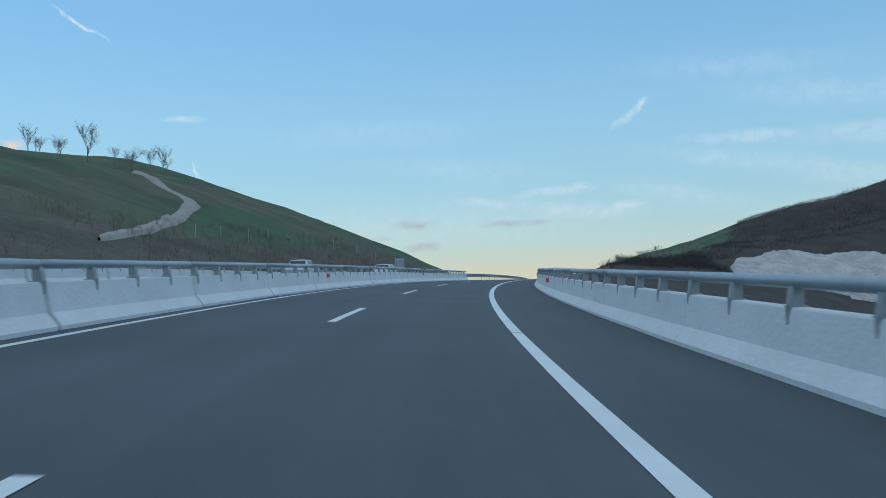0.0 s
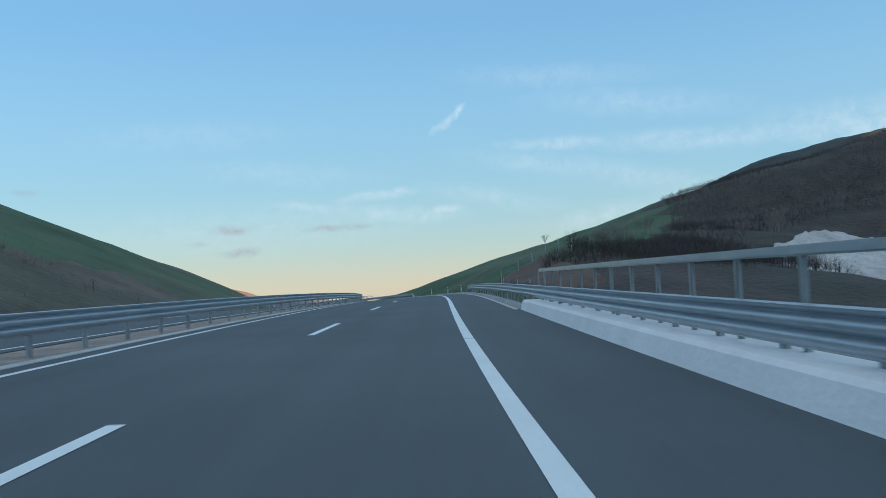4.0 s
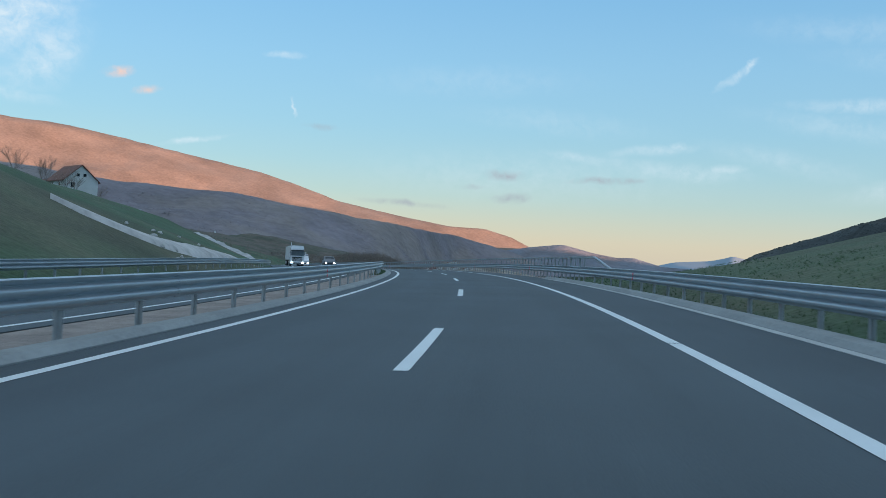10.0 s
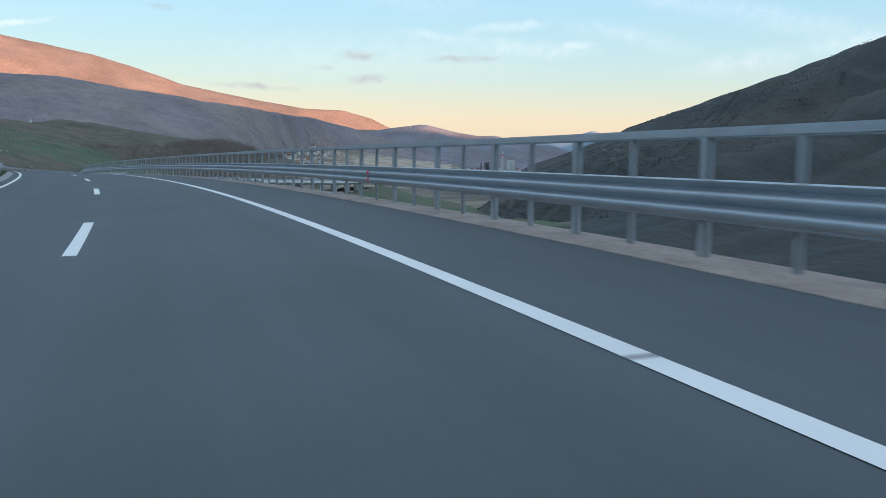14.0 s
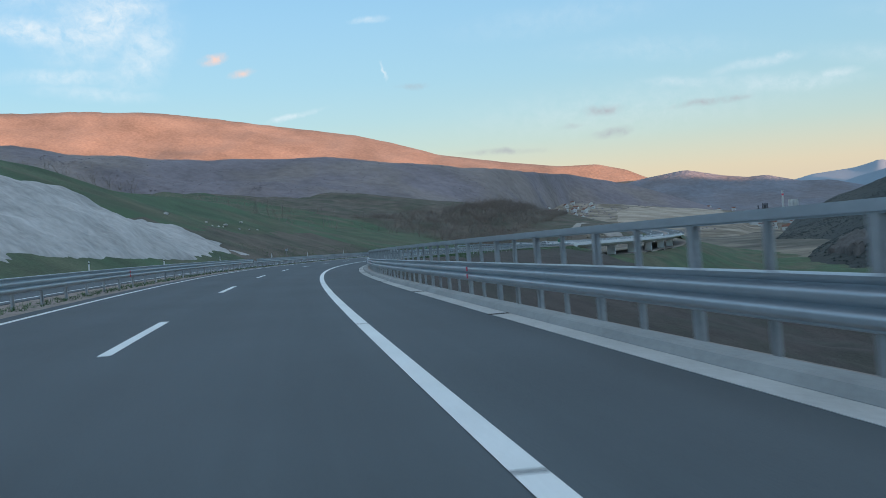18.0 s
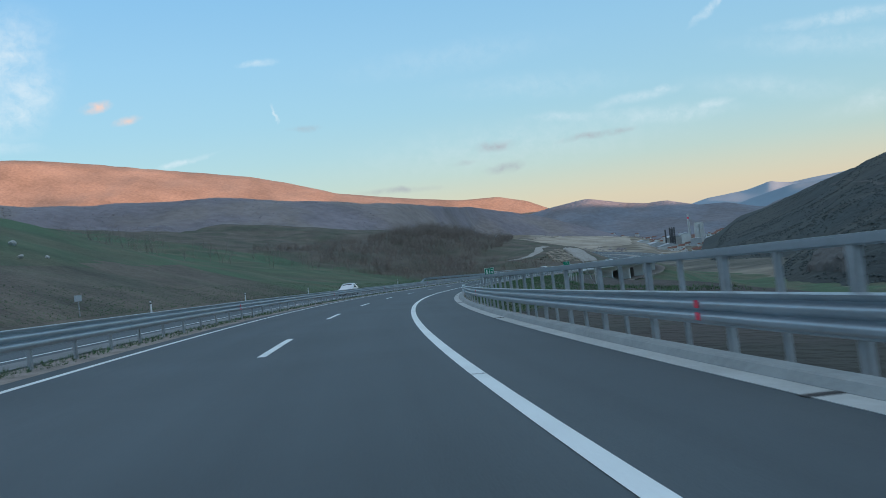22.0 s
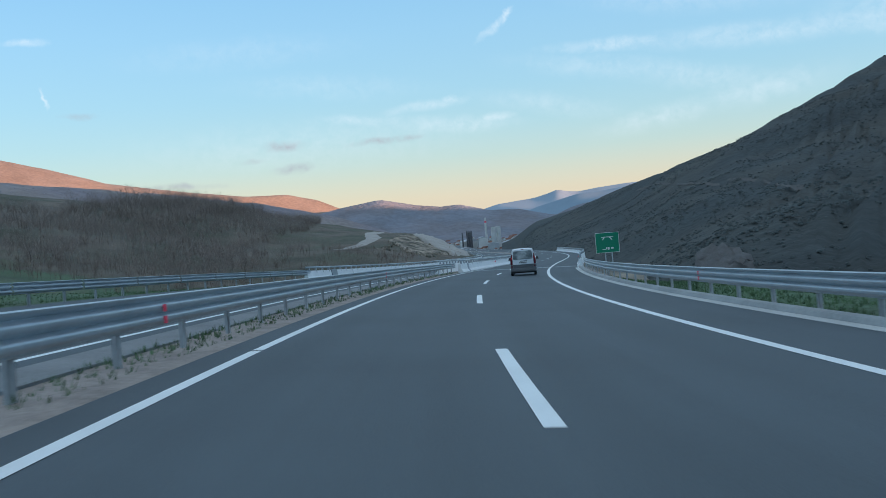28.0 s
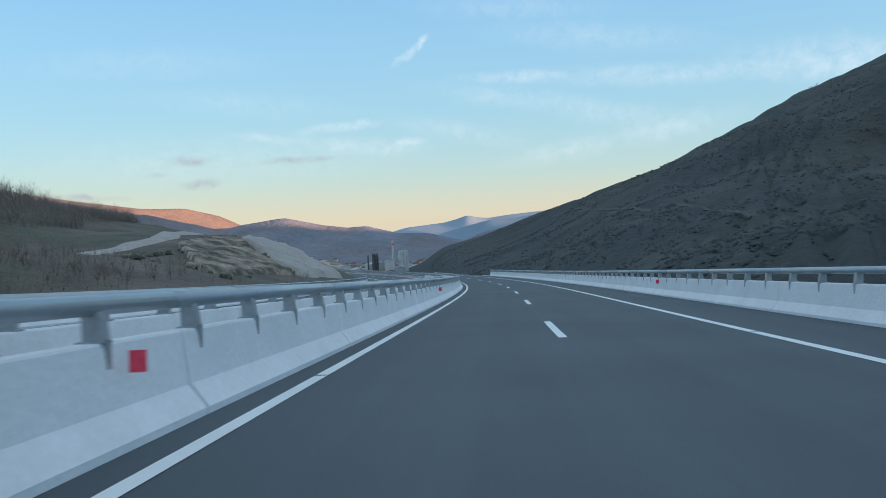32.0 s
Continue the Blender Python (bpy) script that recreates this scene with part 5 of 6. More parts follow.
thicket("wood_left", 1, scatter(5200, 890, 1285, 52, 130, 5, off_track), (2.4, 4.6), 20, BARK, "dense leafless brown woodland on the hillside", "woodland", 21)
thicket("wood_crest", 1, scatter(260, 975, 1140, 95, 126, 15), (4.6, 7.8), 40, BARK, "tall leafless trees along the hill crest", "woodland", 26)
thicket("scrub_left", 1, scatter(2600, 870, 1280, 30, 78, 6, off_track), (1.0, 2.6), 14, SCRUB, "low brown scrub below the bare wood", "scrub", 22)
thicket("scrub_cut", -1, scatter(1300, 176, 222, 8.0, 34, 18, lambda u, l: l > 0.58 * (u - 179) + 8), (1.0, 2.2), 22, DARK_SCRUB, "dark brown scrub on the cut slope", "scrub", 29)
thicket("scrub_outcrop", 1, scatter(420, 948, 1012, 26, 43, 16), (0.5, 1.3), 14, SCRUB, "brown scrub growing over the rocky outcrop", "scrub", 28)
thicket("scrub_hill", 1, scatter(1500, -40, 175, 24, 40, 7), (0.7, 1.9), 14, SCRUB, "brown leafless scrub at the foot of the grass hill", "scrub", 23)
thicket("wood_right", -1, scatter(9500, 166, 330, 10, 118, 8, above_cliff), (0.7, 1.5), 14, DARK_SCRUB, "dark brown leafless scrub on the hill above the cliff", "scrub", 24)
thicket("wood_gully", 1, scatter(260, 655, 900, 70, 200, 9), (3.0, 7.0), 14, BARK, "scattered bare trees at the back of the meadow", "trees", 25)


def clumps(name, mountain_name, a0, a1, s0, s1, count, sizes, mat, label, seed):
    """Bare trees and bushes far off on a mountain, each a small uneven crown."""
    rnd = random.Random(seed)
    V, F = [], []
    while count:
        a, q = rnd.uniform(a0, a1), rnd.uniform(s0, s1)
        p = SURFACE[mountain_name](a, q)
        if noise.fractal(p / 140.0, 0.9, 2, 4) + rnd.uniform(-0.35, 0.35) < -0.05:
            continue
        count -= 1
        size = rnd.uniform(*sizes)
        i, turn = len(V), rnd.uniform(0, 6.283)
        for ring_r, ring_z in ((0.62, -0.12), (0.52, 0.14), (0.28, 0.32)):
            for k in range(6):
                b, g = turn + k * 1.047, rnd.uniform(0.75, 1.2)
                V.append(p + Vector((math.cos(b) * ring_r * g, math.sin(b) * ring_r * g, ring_z * rnd.uniform(0.85, 1.15))) * size)
        V.append(p + Vector((rnd.uniform(-0.1, 0.1), rnd.uniform(-0.1, 0.1), 0.42)) * size)
        for r in range(2):
            F += [(i + r * 6 + k, i + r * 6 + (k + 1) % 6, i + r * 6 + 6 + (k + 1) % 6, i + r * 6 + 6 + k) for k in range(6)]
        F += [(i + 12 + k, i + 12 + (k + 1) % 6, i + 18) for k in range(6)]
    return tagged(new(name, mesh_of(name, V, F, mat, True)), label, "woodland", "", "stuff")


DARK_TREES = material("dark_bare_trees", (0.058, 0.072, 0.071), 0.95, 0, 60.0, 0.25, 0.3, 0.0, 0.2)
# same lilac haze tint in the colour as the foothill below
HILL_TREES = material("trees_haze_tint", (0.225, 0.205, 0.222), 0.95, 0, 90.0, 0.25, 0.2, 0.0, 0.2)
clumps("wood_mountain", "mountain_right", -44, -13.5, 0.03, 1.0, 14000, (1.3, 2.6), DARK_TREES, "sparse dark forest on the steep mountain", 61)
clumps("wood_foothill", "mountain_shade", 1.5, 42, 0.25, 1.0, 2600, (2.0, 3.6), HILL_TREES, "grey-brown leafless forest on the foothill, tinted with haze", 62)
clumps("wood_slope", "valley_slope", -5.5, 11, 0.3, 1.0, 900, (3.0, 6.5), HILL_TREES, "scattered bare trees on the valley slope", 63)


def grass_tufts(name, side, places, sizes, seed, label, road=False):
    rnd = random.Random(seed)
    V, F = [], []
    for u, l in places:
        p = Vector(spot(u, l, 0.0)) if road else ground_at(side, u, l)
        s = rnd.uniform(*sizes)
        for _ in range(5):
            a = rnd.uniform(0, 6.283)
            base = p + Vector((math.cos(a), math.sin(a), 0)) * s * rnd.uniform(0, 0.8)
            w = Vector((-math.sin(a), math.cos(a), 0)) * s * 0.10
            i = len(V)
            V += [base - w, base + w, base + Vector((math.cos(a) * s * 0.5, math.sin(a) * s * 0.5, s * rnd.uniform(0.7, 1.3)))]
            F.append((i, i + 1, i + 2))
    return tagged(new(name, mesh_of(name, V, F, BLADE)), label, "grass", "", "stuff")


rg = random.Random(31)
grass_tufts("grass_verge", -1, [(rg.uniform(640, 850), 3.1 + rg.random() ** 1.6 * 11) for _ in range(26000)], (0.05, 0.15), 41, "short green grass tufts on the verge")
grass_tufts("grass_cut", -1, [(rg.uniform(140, 340), 3.1 + rg.random() ** 1.5 * 7) for _ in range(16000)], (0.03, 0.09), 42, "short green grass tufts below the hill")
grass_tufts("grass_meadow", 1, [(rg.uniform(655, 850), 22.3 + rg.random() ** 1.6 * 7) for _ in range(9000)], (0.05, 0.13), 43, "grass tufts on the meadow slope")
grass_tufts("weeds_median", 1, [(rg.uniform(330, 853), rg.uniform(8.35, 9.3)) for _ in range(9000)], (0.03, 0.12), 44, "dry weeds growing in the gravel median", True)

# loose rocks
STONE = []
for seed in range(3):
    bm = bmesh.new()
    bmesh.ops.create_icosphere(bm, subdivisions=2, radius=1.0)
    for vert in bm.verts:
        vert.co *= 1 + 0.35 * noise.noise(vert.co * 1.3 + Vector((seed * 7, 0, 0)))
        vert.co.z *= 0.7
    me = bpy.data.meshes.new("boulder")
    bm.to_mesh(me)
    bm.free()
    me.materials.append(ROCK)
    STONE.append(me)
OUTSTONE = [me.copy() for me in STONE]
for me in OUTSTONE:
    me.materials[0] = OUTCROP
rr = random.Random(5)
for side, (u0, u1, l0, l1), n, (s0, s1), lab in ((1, (958, 1010, 29, 42), 90, (0.2, 0.75), "brown-grey boulder on the rocky outcrop"), (1, (334, 362, 23, 29), 26, (0.1, 0.3), "pale broken rock in the spoil heap"),
                                                 (-1, (168, 185, 5, 10), 26, (0.06, 0.18), "loose stone on the earth cut"), (1, (662, 700, 40, 47), 12, (0.2, 0.5), "pale stone lying on the meadow")):
    for _ in range(n):
        ob = new("boulder", (OUTSTONE if "outcrop" in lab else STONE)[rr.randrange(3)])
        s = rr.uniform(s0, s1)
        ob.matrix_basis = Matrix.Translation(ground_at(side, rr.uniform(u0, u1), rr.uniform(l0, l1)) + Vector((0, 0, s * 0.2))) @ Matrix.Rotation(rr.uniform(0, 6), 4, "Z") @ Matrix.Diagonal((s, s * rr.uniform(0.7, 1.2), s, 1))
        tagged(ob, lab, "boulder", "boulders")

# ---- houses, hut, factory and town ----
PLASTER = material("white_plaster", (0.70, 0.70, 0.68), 0.85, 0, 2.5, 0.10, 5.0, 0.2)
TILES = material("red_brown_roof", (0.20, 0.10, 0.075), 0.85, 0, 1.5, 0.25, 4.0, 0.5)
GLASS = material("dark_window", (0.03, 0.035, 0.04), 0.15, 0, 1.0, 0.1, 3.0, 0.0)
BRICKRED = material("bare_red_brick", (0.30, 0.15, 0.10), 0.9, 0, 1.5, 0.2, 6.0, 0.3)


def gable_house(length, width, eaves, ridge, label, windows, wall=None, group=""):
    root = tagged(new("house"), label, "house", group)
    w, l = width / 2, length / 2
    v = [(-w, -l, -2), (w, -l, -2), (w, l, -2), (-w, l, -2), (-w, -l, eaves), (w, -l, eaves), (w, l, eaves), (-w, l, eaves), (0, -l, ridge), (0, l, ridge)]
    f = [(0, 1, 5, 8, 4), (2, 3, 7, 9, 6), (1, 2, 6, 5), (3, 0, 4, 7)]
    part("wall", mesh_of("wall", v, f, wall or PLASTER), root)
    o, t = 0.5, 0.22
    for s in (-1, 1):
        sl = (ridge - eaves) / w
        e = (s * (w + o), eaves - o * sl)
        q = [(0, ridge + 0.05), e]
        vv = [(x, y, z + dz) for dz in (0.0, t) for y in (-l - o, l + o) for x, z in q]
        ff = [(0, 1, 3, 2), (4, 6, 7, 5), (0, 4, 5, 1), (1, 5, 7, 3), (3, 7, 6, 2), (2, 6, 4, 0)]
        part("roof", mesh_of("roof", vv, ff, TILES), root)
    for face, a, z, ww, hh in windows:
        win = {"front": (a - ww / 2, a + ww / 2, -l - 0.03, -l + 0.05, z, z + hh), "side": (-w - 0.03, -w + 0.05, a - ww / 2, a + ww / 2, z, z + hh)}[face]
        part("window", boxes("window", [win], GLASS), root)
    return root


def facing(p, yaw):
    return Matrix.Translation(p) @ Matrix.Rotation(radians(yaw), 4, "Z")


house = gable_house(13, 9, 6.2, 10.2, "tall white plastered house with a red-brown gable roof", [("front", -0.9, 7.2, 0.8, 0.8), ("front", 0.9, 7.2, 0.8, 0.8), ("front", -2.2, 4.2, 1.0, 1.3), ("front", -2.4, 1.4, 1.2, 1.4),
                    ("side", -3, 4.3, 0.9, 1.2), ("side", 2, 4.3, 0.9, 1.2), ("side", -3, 1.6, 0.9, 1.2)])
hp = ground_at(1, 536, 65.5)
house.matrix_basis = facing(hp, 48)
brick = gable_house(9, 7, 3.0, 5.0, "low unplastered brick house with a tiled roof", [("front", 0, 1.2, 1, 1.1), ("side", 0, 1.2, 1, 1.1)], BRICKRED)
brick.matrix_basis = facing(ground_at(1, 545, 74), 62)
hut = tagged(new("hut"), "small white hut with a flat roof beside a track", "hut")
part("wall", boxes("wall", [(-1.1, 1.1, -1.1, 1.1, -1, 2.2)], PLASTER), hut)
part("roof", boxes("roof", [(-1.25, 1.25, -1.25, 1.25, 2.2, 2.35)], BACK), hut)
part("door", boxes("door", [(-0.4, 0.4, -1.13, -1.05, 0, 1.9)], BACK), hut)
hut.matrix_basis = facing(ground_at(1, 541, 49), 40)

minaret = tagged(new("minaret"), "slender white minaret with a pointed cap", "minaret")


def round_mesh(name, profile, mat, n=16):
    """A turned body from (radius, height) pairs."""
    v = [(r * math.cos(2 * math.pi * k / n), r * math.sin(2 * math.pi * k / n), z) for r, z in profile for k in range(n)]
    f = [(i * n + k, i * n + (k + 1) % n, (i + 1) * n + (k + 1) % n, (i + 1) * n + k) for i in range(len(profile) - 1) for k in range(n)]
    f += [tuple(reversed(range(n))), tuple(range((len(profile) - 1) * n, len(profile) * n))]
    return mesh_of(name, v, f, mat)


part("shaft", round_mesh("shaft", [(2.1, -4), (2.0, 4), (1.7, 4.5), (1.6, 16), (2.2, 16.6), (2.2, 17.2), (1.4, 17.3), (1.35, 20)], PLASTER), minaret)
part("cap", round_mesh("cap", [(1.5, 20), (0.05, 25)], BACK), minaret)
minaret.matrix_basis = Matrix.Translation((-433, 1567, -4))
mosque = gable_house(13, 11, 5, 8, "white village building beside the minaret", [("front", 0, 2, 1.5, 2)])
mosque.matrix_basis = facing((-452, 1572, -4), 20)

# cement works: tall chimney, silo block, towers and halls
WORKS = material("pale_works_concrete", (0.62, 0.62, 0.60), 0.85, 0, 12.0, 0.18, 0.6, 0.2)
SHEET = material("grey_sheet_metal", (0.45, 0.47, 0.49), 0.6, 0.2, 9.0, 0.2, 0.5, 0.1)
DARKSTEEL = material("dark_steelwork", (0.15, 0.15, 0.16), 0.7, 0.2, 6.0, 0.25, 0.5, 0.2)
chim = tagged(new("chimney"), "tall slim pale chimney with a red banded top", "chimney")
part("shaft", round_mesh("shaft", [(4.2, -20), (3.2, 62), (2.6, 76)], WORKS), chim)
part("band", round_mesh("band", [(2.62, 76), (2.5, 81)], RED), chim, None, "red warning band")
part("tip", round_mesh("tip", [(2.5, 81), (2.3, 90)], WORKS), chim)
chim.matrix_basis = Matrix.Translation((403, 3105, -125))
silo = tagged(new("silo"), "block of tall round pale concrete silos", "silo")
for dx in (-6.5, 6.5):
    part("cylinder", round_mesh("cylinder", [(7.2, -20), (7.2, 58), (6.9, 58.5), (6.9, 60)], WORKS, 20), silo, Matrix.Translation((dx, 0, 0)))
part("head_house", boxes("head_house", [(-12, 12, -5, 5, 59, 64)], WORKS), silo)
silo.matrix_basis = Matrix.Translation((430, 3104, -126))
tower = tagged(new("preheater_tower"), "dark steel preheater tower with open floors", "tower")
for k in range(6):
    part("floor", boxes("floor", [(-7, 7, -7, 7, k * 10 - 0.6, k * 10 + 0.6)], DARKSTEEL), tower)
for sx in (-6, 6):
    for sy in (-6, 6):
        part("column", boxes("column", [(sx - 1, sx + 1, sy - 1, sy + 1, -20, 55)], DARKSTEEL), tower)
part("vessel", round_mesh("vessel", [(1, -5), (3.5, 8), (3.5, 50), (1, 56)], DARKSTEEL), tower)
tower.matrix_basis = Matrix.Translation((352, 3085, -122))
stack = tagged(new("chimney"), "short dark steel stack at the works", "chimney")
part("shaft", round_mesh("shaft", [(2.4, -20), (2.0, 50)], DARKSTEEL), stack)
stack.matrix_basis = Matrix.Translation((335, 3095, -122))
rw = random.Random(17)
for x, y, w, l, h, m_ in ((300, 3060, 40, 60, 16, SHEET), (360, 3120, 50, 40, 26, WORKS), (255, 3040, 50, 30, 12, PLASTER), (385, 3070, 24, 30, 34, WORKS), (455, 3060, 36, 26, 12, PLASTER), (215, 3090, 44, 40, 12, SHEET), (325, 2990, 60, 22, 9, PLASTER),
                          (405, 3030, 30, 26, 18, SHEET), (180, 3000, 50, 26, 9, WORKS), (470, 3130, 40, 30, 14, WORKS), (275, 3130, 30, 30, 24, WORKS)):
    hall = tagged(new("works_hall"), "pale industrial hall of the cement works", "factory hall", "works halls")
    part("wall", boxes("wall", [(-w / 2, w / 2, -l / 2, l / 2, -20, h)], m_), hall)
    v = [(-w / 2 - 1, -l / 2 - 1, h), (w / 2 + 1, -l / 2 - 1, h), (w / 2 + 1, l / 2 + 1, h), (-w / 2 - 1, l / 2 + 1, h), (0, -l / 2 - 1, h + w * 0.12), (0, l / 2 + 1, h + w * 0.12)]
    part("roof", mesh_of("roof", v, [(0, 1, 4), (2, 3, 5), (1, 2, 5, 4), (3, 0, 4, 5), (3, 2, 1, 0)], SHEET), hall)
    hall.matrix_basis = facing((x, y, -122), rw.uniform(-15, 15))
town = gable_house(12, 10, 6, 9, "small pale town house with a red roof in the valley", [("front", -2, 2, 1.4, 1.5), ("front", 2, 2, 1.4, 1.5), ("side", 0, 2, 1.4, 1.5)], None, "town houses")


def terrace_at(a, q):
    """A place on the valley slope: degrees left of +y, share of the way from its foot to its crest."""
    return tuple(SURFACE["valley_slope"](a, q))


placed = False
for n_h in range(270):
    if n_h < 60:  # red-roofed village on the slope
        x, y, z = terrace_at(rw.uniform(2.0, 7.5), rw.uniform(0.55, 0.98))
    elif n_h < 130:  # pale town below the far hills
        x, y, z = SURFACE["hills_far"](rw.uniform(-10.5, 3.0), rw.uniform(0.03, 0.3))
    elif n_h < 190:  # quarter round the works
        x, y = rw.uniform(30, 640), rw.uniform(2650, 3500)
        z = float(valley_z(x, y))
    else:
        a, r = radians(rw.uniform(7.0, 13.2)), rw.uniform(1900, 3150)
        x, y = -48 + r * math.sin(a), 834 + r * math.cos(a)
        z = float(valley_z(x, y))
    m = facing((x, y, z + 1), rw.uniform(0, 90)) @ Matrix.Scale(rw.uniform(0.65, 1.4), 4)
    if not placed:
        town.matrix_basis, placed = m, True
    else:
        copy_thing(town, m).scale = m.to_scale()
FIELD = material("pale_gravel_flat", (0.43, 0.375, 0.30), 0.95, 0, 60.0, 0.25, 0.15, 0.3, 0, (0.33, 0.285, 0.225), 70.0)
fv, ff = [], []
for i in range(15):
    for j in range(9):
        a, q = 0.9 - 7.1 * i / 14, 0.50 + 0.48 * j / 8 + 0.006 * i
        q += 0.07 * noise.noise(Vector((i * 0.55, j * 0.4, 3))) - (0.16 * (1 - i / 5) if i < 5 else 0) * (j / 8) + 0.10 * (i / 14) ** 2 * (1 - j / 8)
        a += 0.25 * noise.noise(Vector((i * 0.9, j * 0.7, 8)))
        x, y, z = terrace_at(a, q)
        fv.append((x, y, z + (2.2 if 0 < i < 14 and 0 < j < 8 else -2.5)))
ff = [(i * 9 + j, i * 9 + j + 1, (i + 1) * 9 + j + 1, (i + 1) * 9 + j) for i in range(14) for j in range(8)]
tagged(new("pale_field", mesh_of("pale_field", fv, ff, FIELD, True)), "wide pale gravel flat beside the cement works", "field", "", "structure")

# ---- vehicles ----
WHITE_CAR = material("white_car_paint", (0.76, 0.78, 0.80), 0.25, 0, 1.5, 0.04, 5.0, 0.0)
SILVER_CAR = material("silver_blue_car_paint", (0.52, 0.57, 0.61), 0.3, 0.3, 1.5, 0.05, 5.0, 0.0)
GREY_CAR = material("grey_car_paint", (0.16, 0.18, 0.2), 0.3, 0.4, 1.5, 0.05, 5.0, 0.0)
BUMPER = material("grey_bumper_plastic", (0.10, 0.105, 0.11), 0.6, 0, 0.6, 0.12, 12.0, 0.1)
TYRE = material("tyre_rubber", (0.022, 0.022, 0.024), 0.85, 0, 0.3, 0.2, 20.0, 0.3)
RIM = material("wheel_rim", (0.62, 0.63, 0.64), 0.45, 0.2, 0.3, 0.1, 20.0, 0.1)
CARGLASS = material("car_glass", (0.06, 0.075, 0.085), 0.08, 0, 1.0, 0.1, 3.0, 0.0)
SIDEGLASS = material("tinted_side_glass", (0.028, 0.032, 0.035), 0.15, 0, 1.0, 0.1, 3.0, 0.0)
SIDEGLASS.node_tree.nodes["Principled BSDF"].inputs["Specular IOR Level"].default_value = 0.0
MISTED = material("misted_glass", (0.13, 0.15, 0.16), 0.25, 0, 0.5, 0.5, 3.0, 0.0, 0, (0.30, 0.32, 0.32), 0.5)
LAMP_RED = material("red_tail_lamp", (0.11, 0.008, 0.018), 0.2, 0, 0.3, 0.1, 10.0, 0.0)


def glow(name, color, strength):
    m = bpy.data.materials.new(name)
    m.use_nodes = True
    b = m.node_tree.nodes["Principled BSDF"]
    b.inputs["Base Color"].default_value = (*color, 1)
    b.inputs["Emission Color"].default_value = (*color, 1)
    b.inputs["Emission Strength"].default_value = strength
    return m


TAIL_GLOW, HEAD_GLOW = glow("lit_tail_lamp", (1.0, 0.08, 0.08), 0.7), glow("lit_headlamp", (1.0, 0.95, 0.85), 5.0)


def loft(name, rows, mat):
    """A car body: rows of y, bottom, belt and roof height, half widths at the belt and the roof."""
    v, f = [], []
    for y, zb, zt, zr, hw, hr in rows:
        half = [(hw * 0.80, zb), (hw * 0.95, zb + 0.06), (hw, zb + 0.25), (hw, zt), (hr + (hw - hr) * 0.12, zr - (zr - zt) * 0.16), (hr - 0.05, zr - 0.03), (hr * 0.6, zr), (0, zr + 0.012)]
        v += [(x, y, z) for x, z in half] + [(-x, y, z) for x, z in reversed(half[:-1])]
    n = 15
    for i in range(len(rows) - 1):
        f += [(i * n + j, i * n + (j + 1) % n, (i + 1) * n + (j + 1) % n, (i + 1) * n + j) for j in range(n)]
    f += [tuple(reversed(range(n))), tuple(range((len(rows) - 1) * n, len(rows) * n))]
    me = mesh_of(name, v, f, mat)
    bm = bmesh.new()
    bm.from_mesh(me)
    bmesh.ops.recalc_face_normals(bm, faces=bm.faces[:])
    bm.to_mesh(me)
    bm.free()
    me.shade_smooth()
    me.set_sharp_from_angle(angle=radians(38))
    return me


def rounded(x0, x1, z0, z1, r, k=0.0):
    """Outline of a plate with rounded corners; k narrows its top."""
    out = []
    for cx, cz, a0 in ((x1 - r, z0 + r, -90), (x1 - r - k, z1 - r, 0), (x0 + r + k, z1 - r, 90), (x0 + r, z0 + r, 180)):
        out += [(cx + r * math.cos(radians(a0 + d)), cz + r * math.sin(radians(a0 + d))) for d in (0, 30, 60, 90)]
    return out


def plate(name, outline, y0, y1, mat, lean=0.0):
    """A flat plate across the car between y0 and y1; lean moves its top along y."""
    n = len(outline)
    zs = [z for _, z in outline]
    z0, span = min(zs), max(max(zs) - min(zs), 0.01)
    v = [(x, y + lean * (z - z0) / span, z) for y in (y0, y1) for x, z in outline]
    f = [tuple(range(n)), tuple(reversed(range(n, 2 * n)))] + [(j, j + n, (j + 1) % n + n, (j + 1) % n) for j in range(n)]
    return mesh_of(name, v, f, mat)


def side_pane(name, pts, side, mat, proud=0.012):
    """A pane on the flank: points (y, z, x) with x the half width there."""
    n = len(pts)
    v = [(side * (x + d), y, z) for d in (-0.02, proud) for y, z, x in pts]
    f = [tuple(range(n)), tuple(reversed(range(n, 2 * n)))] + [(j, j + n, (j + 1) % n + n, (j + 1) % n) for j in range(n)]
    return mesh_of(name, v, f, mat)


